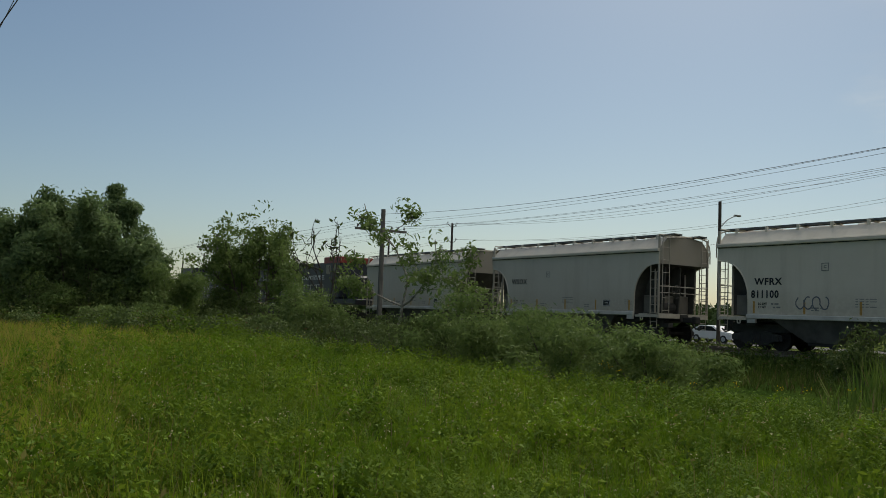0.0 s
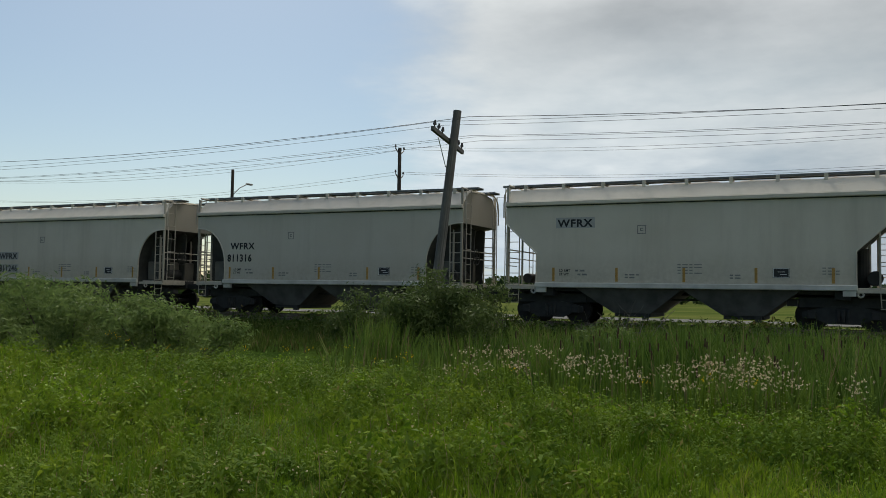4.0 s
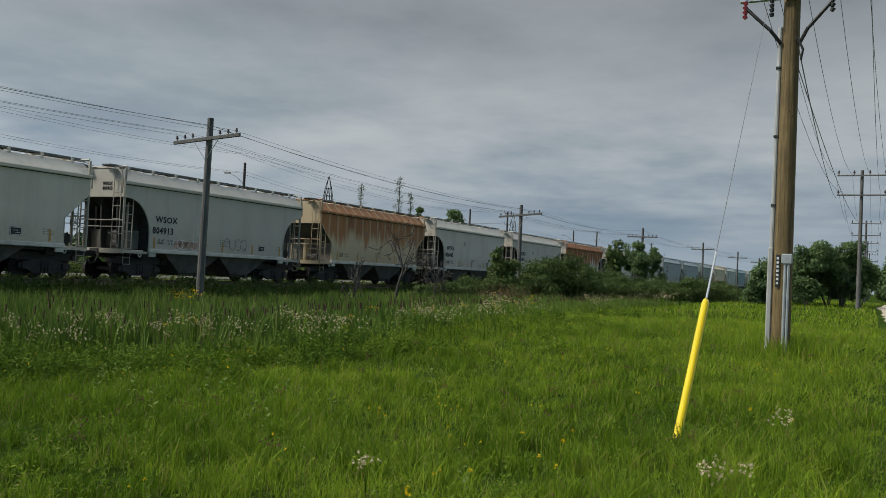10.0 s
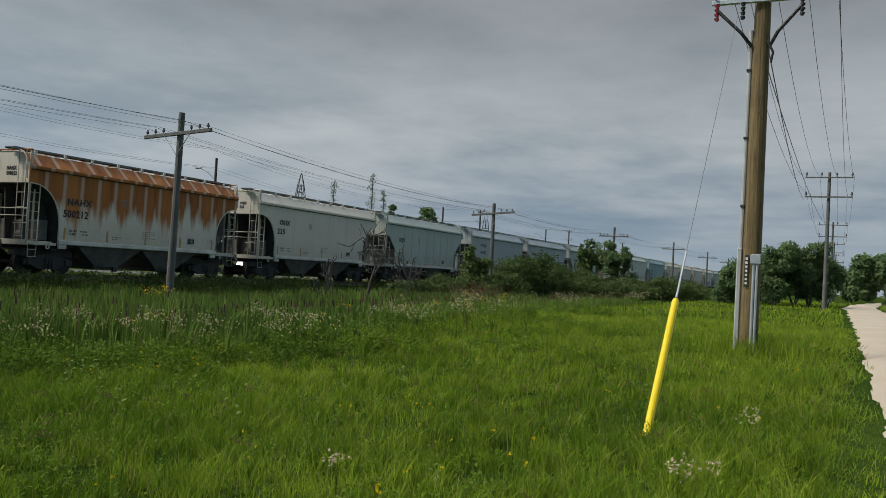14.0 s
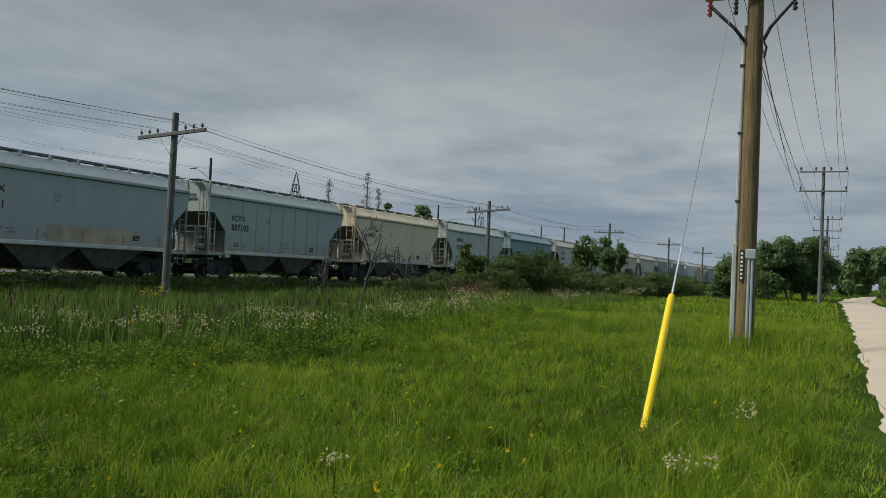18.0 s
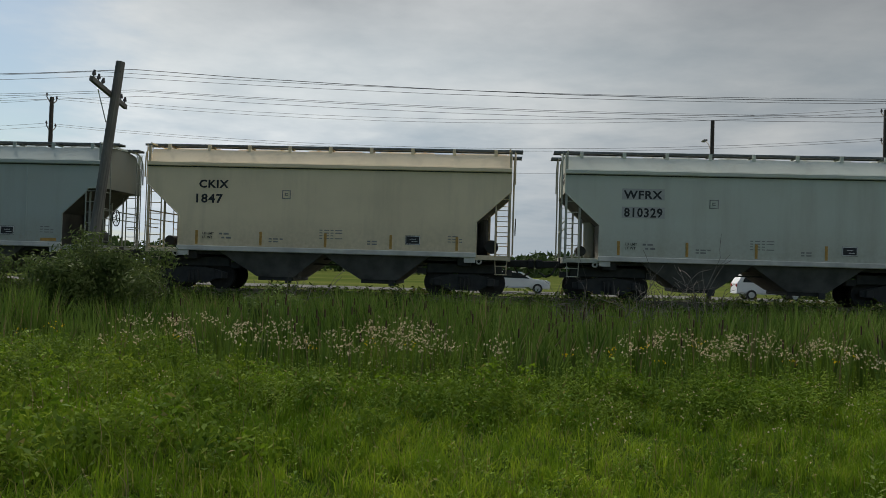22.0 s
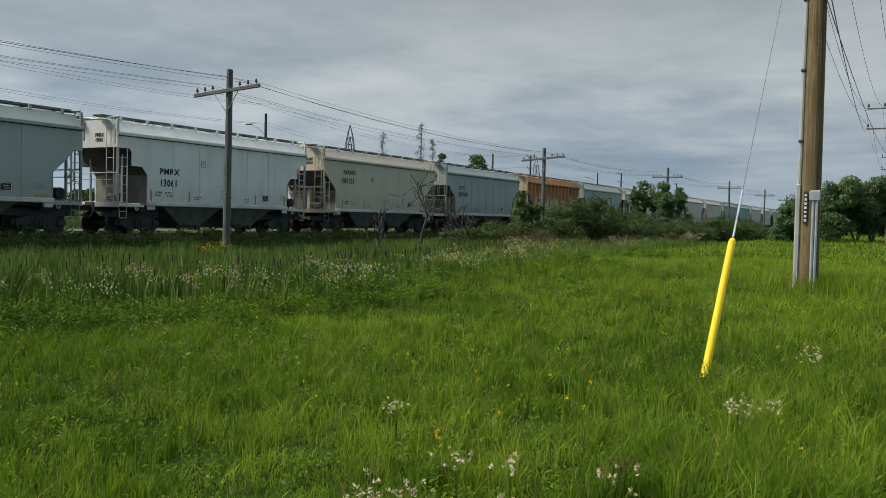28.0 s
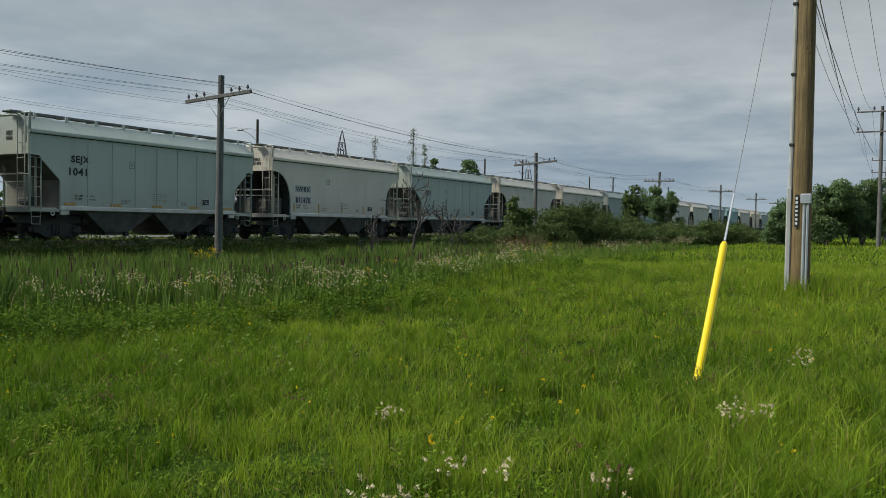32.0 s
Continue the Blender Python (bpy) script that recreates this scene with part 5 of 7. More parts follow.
def tree(name, x, y, h, spread, leaves, size, mat, bark, label, seed, stems=1, category="tree", group="", depth=3, low=0.25, clump=0.55, trunk=0.0, bare=1.0, uneven=2.2):
    """Trunk and limbs, and a crown of separate leaves round the limbs' tips."""
    rg = np.random.default_rng(seed)
    z0 = float(gz(x, y)) - 0.05
    t = thing(name, label, category, group, pose(x, y, z0))
    segs, tips = [], []
    for s in range(stems):
        ang = 2 * math.pi * s / max(stems, 1) + rg.uniform(0, 1)
        out = (0.12 if stems == 1 else spread / h * 0.55)
        d = Vector((math.cos(ang) * out, math.sin(ang) * out, 1)).normalized()
        limb(segs, Vector((0.15 * math.cos(ang) * (stems > 1), 0.15 * math.sin(ang) * (stems > 1), -0.2)), d, h * rg.uniform(0.62, 0.8), trunk or 0.009 * h + 0.02, rg, depth, tips)
    pts = np.array([tuple(p) for p in tips])
    # fit the crown to its height and spread, and the limbs with it
    room = 0.0 if not leaves else min(clump * 0.9, spread * 0.2)
    fx = (spread / 2 - room) / np.percentile(np.hypot(pts[:, 0], pts[:, 1]), 95)
    fz = (h - room * 0.8) / pts[:, 2].max()
    fit = lambda p: Vector((p.x * fx, p.y * fx, p.z * fz))
    bm = bmesh.new()
    for p, q, r0, r1, depth_ in segs:
        if depth_ or not leaves or bare > 1:
            thin = 0.02 if bare > 1 or not leaves else 0.004
            tube(bm, fit(p), fit(q), max(r0, thin), max(r1, thin * 0.8), n=7 if depth_ > 1 else 4, caps=False)
    part("trunk", bm, bark, t)
    if leaves:
        pts *= np.array([fx, fx, fz])
        pts = pts[pts[:, 2] > h * low]
        # leaves sit on the outside of rounded clumps about the limbs' tips
        per = 110 if clump > 0.5 else 18 if leaves > 400 else 4
        m = max(leaves // per, 8)
        w = rg.uniform(0.1, 1.0, len(pts)) ** uneven
        mid = pts[rg.choice(len(pts), m, p=w / w.sum())]
        rad = clump * rg.uniform(0.6, 1.5, m)
        u = ball(rg, m * per)
        c = np.repeat(mid, per, 0) + u * (np.repeat(rad, per) * rg.uniform(0.45, 1.08, m * per))[:, None] * np.array([1.0, 1.0, 0.72])
        c[:, 2] = np.maximum(c[:, 2], 0.12)
        v, q = leaf_shell(c, u + np.array([0, 0, 0.3]), size * 1.3, rg)
        arrays("crown", v, q, None, mat, t)
    return t


def shrub(x, y, h, w, leaves, size, mat, label, seed, group="shrubs by the ditch"):
    """A dense shrub: stems from the ground and leaves in uneven clumps."""
    rg = np.random.default_rng(seed)
    z0 = float(gz(x, y)) - 0.05
    t = thing("shrub", label, "shrub", group, pose(x, y, z0))
    bm = bmesh.new()
    n = 16
    cl = []
    for i in range(n):
        a, r = rg.uniform(0, 2 * math.pi), w / 2 * math.sqrt(rg.uniform(0.02, 1.0))
        hh = h * (1 - 0.45 * (2 * r / w) ** 2) * rg.uniform(0.75, 1.0)
        tip = Vector((r * math.cos(a), r * math.sin(a), hh * 0.9))
        tube(bm, (tip.x * 0.2, tip.y * 0.2, -0.1), tip, 0.03, 0.008, n=5, caps=False)
        for f in (0.3, 0.5, 0.7, 0.88):
            cl.append((tip.x * (0.35 + 0.65 * f), tip.y * (0.35 + 0.65 * f), hh * f))
        cl.append(tuple(tip))
    part("woody_base", bm, BARK, t)
    cl = np.array(cl)
    per = 60
    m = max(leaves // per, 8)
    u = ball(rg, m * per)
    rad = np.repeat(rg.uniform(0.6, 1.5, m), per) * rg.uniform(0.4, 1.1, m * per)
    c = np.repeat(cl[rg.integers(0, len(cl), m)], per, 0) + u * rad[:, None] * np.array([w * 0.13, w * 0.13, h * 0.13])
    c[:, 2] = np.abs(c[:, 2]) + 0.05
    v, q = leaf_shell(c, u + np.array([0, 0, 0.35]), size * 1.25, rg, 0.5)
    arrays("foliage", v, q, None, mat, t)


def mounds(x, y, r, h, per, size, rg, loose=0.6):
    """Leafy clumps: each a low dome of leaves that face outward."""
    m = len(x)
    u = ball(rg, m * per)
    u[:, 2] = np.abs(u[:, 2])
    k = rg.uniform(0.5, 1.1, m * per)
    R, H = np.repeat(r, per), np.repeat(h, per)
    c = np.stack([np.repeat(x, per) + u[:, 0] * R * k, np.repeat(y, per) + u[:, 1] * R * k, np.repeat(gz(x, y), per) + 0.02 + u[:, 2] * H * k], 1)
    return leaf_shell(c, u + np.array([0, 0, 0.45]), size, rg, 0.75, loose)


def planting():
    dark, aspen = "dark green leafy tree at the meadow's edge", "young aspen with sparse leaves and a pale trunk"
    # the clump of large trees along the path, left
    for i, (az, r, h, w, n) in enumerate(((82.35, 52, 7.41, 6.5, 24000), (78.74, 54, 8.38, 5.5, 24000), (80.2, 49, 7.02, 6.0, 20000), (85.28, 60, 6.43, 5.0, 14000), (76.79, 48, 6.04, 4.6, 13000), (84.11, 64, 5.85, 5.5, 10000))):
        tree("tree", -r * math.sin(radians(az)), r * math.cos(radians(az)), h, w, n, 0.095, TREELEAF, BARK, dark, 40 + i, 3, group="trees left of the path", clump=0.58, low=0.02)
    for i, (az, r, h, w) in enumerate(((88.02, 120, 6.04, 7), (89.77, 135, 5.85, 8), (92.02, 120, 7.02, 9), (93.58, 115, 8.29, 10), (90.75, 150, 5.46, 8), (86.55, 110, 4.88, 6))):
        tree("tree", -r * math.sin(radians(az)), r * math.cos(radians(az)), h, w, 3500, 0.34, TREELEAF, BARK, "leafy tree far along the path", 60 + i, 2, group="far trees along the path", clump=1.0, low=0.0)
    tree("tree", -49.2, 18.7, 8.3, 8.8, 12500, 0.10, WILLOW, BARK, "airy young poplar with many stems", 71, 5, group="young trees by the ditch", clump=0.5, low=0.15, uneven=1.3)
    tree("tree", -54.25, 19.25, 6.43, 4.5, 4500, 0.10, WILLOW, BARK, "airy young poplar with many stems", 77, 4, group="young trees by the ditch", clump=0.4, low=0.18)
    tree("tree", -43.44, 20.5, 7.21, 4.2, 200, 0.12, SHRUB, DARKTWIG, "nearly bare young tree with dark twigs", 72, 2, group="young trees by the ditch", clump=0.2, trunk=0.1, bare=2)
    tree("tree", -33.91, 19.46, 7.2, 8.6, 2700, 0.095, WILLOW, BIRCH, aspen, 75, 1, group="young trees by the ditch", clump=0.46, low=0.2, trunk=0.11, bare=2, uneven=0.6)
    for i, (x, y, h, w, n, m) in enumerate((( -36.38, 16.64, 2.83, 4.2, 5200, WILLOW), (-43.36, 16.77, 2.92, 4.0, 4200, SHRUB), (-49.37, 16.08, 3.12, 5.0, 4200, SHRUB), (-54.43, 14.37, 2.92, 4.5, 3600, WILLOW), (-47.04, 11.56, 3.31, 5.4, 7000, WILLOW), (-46.66, 8.61, 2.92, 5.0, 7000, SHRUB), (-46.77, 5.97, 2.73, 5.0, 7000, WILLOW), (-53.76, 6.51, 3.51, 7.0, 6000, SHRUB), (-56.58, 10.56, 3.7, 7.0, 6000, SHRUB), (-59.79, 5.82, 3.51, 7.0, 6000, SHRUB), (-52.43, 14.27, 3.51, 6.0, 6000, SHRUB), (-50.88, 3.83, 2.54, 5.0, 6000, SHRUB), (-42.61, 9.88, 1.46, 5.0, 3600, WILLOW), (-46.43, 14.47, 2.15, 4.0, 3600, SHRUB),
            (-39.45, 14.13, 1.85, 4.5, 4200, SHRUB), (-33.46, 14.34, 1.66, 4.5, 4200, SHRUB), (-28.96, 14.71, 1.66, 4.0, 4200, SHRUB), (-24.98, 14.91, 2.05, 4.4, 5200, SHRUB), (-20.51, 14.9, 2.68, 5.0, 15000, WILLOW), (-17.14, 14.95, 2.44, 4.6, 14000, WILLOW), (-14.37, 15.22, 1.95, 3.8, 9500, WILLOW), (-45.01, 12.25, 3.8, 5.2, 9000, WILLOW), (-38.36, 17.02, 3.31, 4.6, 8000, WILLOW), (-29.38, 17.58, 2.15, 4.5, 5000, SHRUB), (-23.02, 13.65, 1.66, 3.6, 5200, SHRUB), (-8.86, 19.01, 2.68, 4.2, 13000, SHRUB), (-11.13, 19.48, 2.24, 3.0, 7000, SHRUB), (-11.5, 20.79, 1.46, 2.4, 2600, SHRUB), (-5.24, 19.5, 1.46, 1.9, 2600, WILLOW))):
        shrub(x, y, h, w, n, 0.06 if x > -30 else 0.085, m, "bushy willow shrub in the ditch" if m is WILLOW else "dark green shrub in the ditch", 90 + i)
    # right-hand side
    tree("tree", 34.66, 20.19, 4.48, 3.6, 0, 0.1, SHRUB, DARKTWIG, "bare dead sapling with crooked branches", 111, 1, group="dead saplings", clump=0.2, trunk=0.10)
    tree("tree", 39.13, 20.52, 3.31, 2.6, 0, 0.1, SHRUB, DARKTWIG, "bare dead sapling with crooked branches", 112, 2, group="dead saplings", clump=0.2, trunk=0.045)
    tree("tree", 31.19, 20.28, 2.34, 1.6, 0, 0.1, SHRUB, DARKTWIG, "bare dead sapling with crooked branches", 113, 2, group="dead saplings", clump=0.2, trunk=0.035)
    tree("tree", 50.07, 21.24, 3.8, 3.0, 1500, 0.13, SHRUB, BARK, "small leafy tree by the track", 114, 2, group="small trees by the track", clump=0.32, low=0.4)
    tree("tree", 85.5, 21.12, 6.43, 5.6, 6500, 0.125, TREELEAF, BARK, "round leafy tree by the track", 115, 1, group="small trees by the track", clump=0.42, low=0.4)
    tree("tree", 74.51, 21.28, 5.75, 2.6, 900, 0.18, SHRUB, BARK, "small leafy tree by the track", 116, 2, group="small trees by the track", clump=0.35, low=0.45)
    for i, (x, y, h, w, n) in enumerate(((56.07, 19.85, 4, 5.6, 8500), (62.05, 20.42, 3.31, 5.0, 5000), (68.05, 20.01, 3.12, 5.0, 4600), (45.6, 20.71, 2.34, 4.0, 4000), (50.58, 20.08, 2.54, 4.5, 4600), (59.58, 18.98, 2.63, 5.0, 4600), (65.07, 18.75, 2.54, 5.0, 4600), (71.06, 18.74, 2.63, 5.0, 4600), (78.06, 18.55, 2.83, 6.0, 4600), (85.56, 18.39, 2.92, 6.0, 4600), (94.06, 18.06, 2.92, 7.0, 4600), (74.54, 19.62, 2.54, 6.0, 3600), (81.54, 19.44, 2.44, 6.0, 3600), (89.54, 19.29, 2.44, 7.0, 3600), (98.54, 19.07, 2.63, 8.0, 3600), (107.54, 18.85, 2.73, 8.0, 3600), (41.12, 20.97, 1.75, 3.0, 2400), (117.55, 18.16, 2.92, 9.0, 3600))):
        shrub(x, y, h, w, int(n * 1.6), 0.075 + 0.0006 * x, SHRUB, "dark green shrub beside the track", 130 + i, "shrubs beside the track")
    for i, (x, y, h, w) in enumerate(((73.8, 8.25, 4.29, 4.2), (77.87, 5.82, 5.46, 5.0), (79.94, 3.23, 6.04, 5.0), (85.9, 4.68, 5.85, 6.0), (82.81, 7.92, 4.48, 5.0), (91.98, 2.11, 5.07, 4.5), (95.78, 9.19, 4.39, 6.0))):
        tree("tree", x, y, h, w, 12000, 0.125, TREELEAF, BARK, "rounded dark green thicket tree", 150 + i, 4, group="thicket beside the path", clump=0.62, low=0.06)
    for i, (x, y, h, w) in enumerate(((128.2, -4.63, 8.19, 9), (136.36, -9.83, 8.78, 10), (140.55, -15.64, 8.78, 10), (150.85, -21.74, 9.75, 12), (150.07, -0.13, 5.36, 5), (174.81, 9.06, 6.34, 9), (185.19, -3.45, 7.31, 9), (164.68, 13.66, 5.85, 9))):
        tree("tree", x, y, h, w, 4200, 0.36, TREELEAF, BARK, "leafy tree far along the path", 170 + i, 3, group="far trees along the path", clump=1.1, low=0.06)
    # dead spruces and trees beyond the railway
    for i, (az, r, h) in enumerate(((-59.78, 112, 13.84), (-57.26, 118, 13.26), (-60.56, 116, 12.29))):
        x, y = -r * math.sin(radians(az)), r * math.cos(radians(az))
        rg = np.random.default_rng(190 + i)
        t = thing("spruce", "thin dying spruce with ragged branches", "tree", "dying spruces beyond the railway", pose(x, y, float(gz(x, y))))
        bm = bmesh.new()
        tube(bm, (0, 0, 0), (0, 0, h), 0.16, 0.03, n=7)
        tips = []
        for k in range(70):
            z = h * (0.25 + 0.74 * k / 70)
            a = rg.uniform(0, 6.28)
            ll = (0.25 + 1.5 * (1 - z / h)) * rg.uniform(0.4, 1.1)
            e = Vector((math.cos(a) * ll, math.sin(a) * ll, z + rg.uniform(-0.2, 0.25)))
            tube(bm, (0, 0, z), e, 0.03, 0.012, n=4, caps=False)
            tips += [tuple(Vector((0, 0, z)).lerp(e, f)) for f in (0.5, 0.75, 1.0)]
        part("trunk", bm, DEADWOOD, t)
        tp = np.array(tips)
        c = tp[rg.integers(0, len(tp), 1100)] + rg.normal(size=(1100, 3)) * 0.16
        v, q = leaf_cloud(c, 0.13, rg, 0.4)
        arrays("needles", v, q, None, SHRUB, t)
    for i, (az, r, h, w) in enumerate(((-61.29, 112, 10.14, 6), (-63.81, 108, 9.94, 4.5), (-65.37, 120, 8.29, 4), (-56.14, 130, 6.34, 6))):
        tree("tree", -r * math.sin(radians(az)), r * math.cos(radians(az)), h, w, 2200, 0.3, TREELEAF, BARK, "leafy tree beyond the railway", 200 + i, 1, group="trees beyond the railway", clump=0.6, low=0.5)


planting()


def far_woods():
    """Low woods on the horizon all round, one mesh of leaves."""
    rg = np.random.default_rng(9)
    cs = []
    for k in range(900):
        az = radians(rg.uniform(-180, 180))
        r = rg.uniform(190, 330)
        x, y = -r * math.sin(az), r * math.cos(az)
        if -40 < y < 95 and abs(x) < 330 and abs(y) < 95:
            if -12 < y < 60:
                continue
        h, w = rg.uniform(4.5, 7.5) * r / 230, rg.uniform(6, 13)
        n = 110
        p = rg.normal(size=(n, 3))
        p /= np.linalg.norm(p, axis=1)[:, None]
        p *= rg.uniform(0.55, 1.0, n)[:, None] ** 0.4
        cs.append(p * np.array([w / 2, w / 2, h / 2]) + np.array([x, y, h / 2]))
    c = np.concatenate(cs)
    v, q = leaf_cloud(c, 1.1, rg, 0.9)
    # rough bushes added beyond the road on the right, to darken the gaps under the train
    cs = []
    for k in range(230):
        x, y = rg.uniform(62, 380), rg.uniform(89, 112)
        h, w = rg.uniform(1.8, 3.8), rg.uniform(3, 8)
        p = rg.normal(size=(70, 3))
        p /= np.linalg.norm(p, axis=1)[:, None]
        p *= rg.uniform(0.5, 1.0, 70)[:, None] ** 0.4
        cs.append(p * np.array([w / 2, w / 2, h / 2]) + np.array([x, y, h / 2 - 0.4]))
    v2, q2 = leaf_cloud(np.concatenate(cs), 0.5, rg, 0.9)
    x = rg.uniform(22, 330, 420)
    y = 66 + rg.uniform(0, 7, 420)
    v3, q3 = mounds(x, y, rg.uniform(1.0, 2.6, 420), rg.uniform(0.7, 1.7, 420), 130, 0.2, rg)
    tagged(arrays("hedge_bushes", v3, q3, None, [SHRUB, BANKGRASS], mat_index=np.repeat(rg.uniform(0, 1, 420) < 0.4, 130)), "low hedge of dark bushes behind the road", "bushes", kind="stuff")
    tagged(arrays("roadside_bushes", v2, q2, None, SHRUB), "low dark bushes beyond the far road", "bushes", kind="stuff")
    tagged(arrays("far_woods", v, q, None, FARLEAF), "band of low woods along the horizon", "woods", kind="stuff")


far_woods()


# ---- grass, weeds, cattails, flowers ----
def blades(x, y, h, w, lean, rg, z=None, curl=0.5):
    """Grass blades: a quad and a tip each."""
    n = len(x)
    z = gz(x, y) - 0.02 if z is None else z
    a = rg.uniform(0, 2 * np.pi, n)
    face = np.stack([np.cos(a), np.sin(a), np.zeros(n)], 1) * (w / 2)[:, None]
    b = rg.uniform(0, 2 * np.pi, n)
    dirn = np.stack([np.cos(b), np.sin(b), np.zeros(n)], 1) * (lean * h)[:, None]
    base = np.stack([x, y, z], 1)
    up = np.zeros((n, 3))
    up[:, 2] = h
    mid = base + up * 0.55 + dirn * curl * 0.5
    tip = base + up + dirn
    v = np.stack([base - face, base + face, mid + face * 0.8, mid - face * 0.8, tip], 1).reshape(-1, 3)
    i = 5 * np.arange(n)[:, None]
    return v, i + np.array([0, 1, 2, 3]), i + np.array([3, 2, 4])


BAND_X, BAND_Y = (-40, -12, -8, -4, 0, 4, 8, 10, 11.5, 16, 24, 45, 70), (13.5, 13.2, 12.6, 11.0, 10.8, 11.8, 10.8, 9.3, 8.2, 7.9, 8.6, 10.0, 12)


def band(x):
    """Where the meadow ends in a belt of tall weeds before the ditch."""
    return np.interp(x, BAND_X, BAND_Y)


def off_trail(x, y, margin=1.75):
    return np.abs(y - trail_mid(x)) > margin


def fbm(x, y, scale, seed):
    """Uneven patches between 0 and 1, of about the given size in metres."""
    rg = np.random.default_rng(seed)
    out = np.zeros(np.shape(x))
    for f, amp in ((1.0, 1.0), (1.9, 0.7), (3.7, 0.5)):
        for _ in range(5):
            a, ph = rg.uniform(0, 2 * np.pi), rg.uniform(0, 2 * np.pi)
            k = f * rg.uniform(0.7, 1.4) * 3.0 / scale
            out = out + amp * np.cos(k * (x * np.cos(a) + y * np.sin(a)) + ph)
    return 0.5 + 0.5 * np.tanh(out / 2.4)


def polar(rg, n, r0, r1, a0, a1):
    r = rg.uniform(r0, r1, n)
    a = np.radians(rg.uniform(a0, a1, n))
    return -r * np.sin(a), r * np.cos(a), r


def slivers(x, y, h, w, lean, rg):
    """Grass blades farther off: one thin triangle each."""
    n = len(x)
    z = gz(x, y) - 0.02
    a, b = rg.uniform(0, 2 * np.pi, n), rg.uniform(0, 2 * np.pi, n)
    f = np.stack([np.cos(a), np.sin(a), np.zeros(n)], 1) * (w * 0.6)[:, None]
    base = np.stack([x, y, z], 1)
    tip = base + np.stack([np.cos(b) * lean * h, np.sin(b) * lean * h, h], 1)
    v = np.stack([base - f, base + f, tip], 1).reshape(-1, 3)
    return v, np.arange(3 * n).reshape(n, 3)


def stalks(x, y, h, per, leaf, rg, low=0.2):
    """Leafy stalks: leaves set round an upright stem, pointing out and up, smaller towards the tip."""
    n = len(x)
    f = np.clip(np.linspace(low, 1.0, per)[None] + rg.normal(size=(n, per)) * 0.03, 0.05, 1.0)
    ang = rg.uniform(0, 6.28, n)[:, None] + 2.4 * np.arange(per)[None] + rg.normal(size=(n, per)) * 0.3
    bend = rg.normal(size=(n, 2)) * 0.10
    bx = x[:, None] + bend[:, :1] * f * h[:, None]
    by = y[:, None] + bend[:, 1:] * f * h[:, None]
    bz = gz(x, y)[:, None] + f * h[:, None]
    ln = (leaf * (1.15 - 0.6 * f)) * rg.uniform(0.7, 1.2, (n, per))
    rise = rg.uniform(0.15, 0.9, (n, per)) * (0.5 + 0.8 * f)
    d = np.stack([np.cos(ang), np.sin(ang), rise], -1)
    d /= np.linalg.norm(d, axis=-1)[..., None]
    side = np.stack([-np.sin(ang), np.cos(ang), np.zeros_like(ang)], -1)
    p = np.stack([bx, by, bz], -1)
    w = (ln * 0.21)[..., None]
    L = ln[..., None]
    droop = np.zeros_like(p)
    droop[..., 2] = -0.12 * ln
    v = np.stack([p, p + d * L * 0.5 + side * w, p + d * L + droop, p + d * L * 0.5 - side * w], 2).reshape(-1, 3)
    return v, np.arange(4 * n * per).reshape(-1, 4)


def tall(x, y):
    """How much the meadow is given over to tall leafy weeds: the belt, and the left."""
    left = sm(14, 40, np.degrees(np.arctan2(-x, np.maximum(y, 0.1)))) * sm(0.2, 3.0, y) * sm(4.0, 7.5, np.hypot(x, y))
    return np.clip(np.maximum(sm(-2.8, -1.0, (y - band(x)) * (1 + 2.2 * sm(4, 9, x))), 0.58 * left * sm(0.3, 0.62, fbm(x, y, 4.0, 3))), 0, 1)


def bearing(x, y):
    return np.degrees(np.arctan2(-x, y))


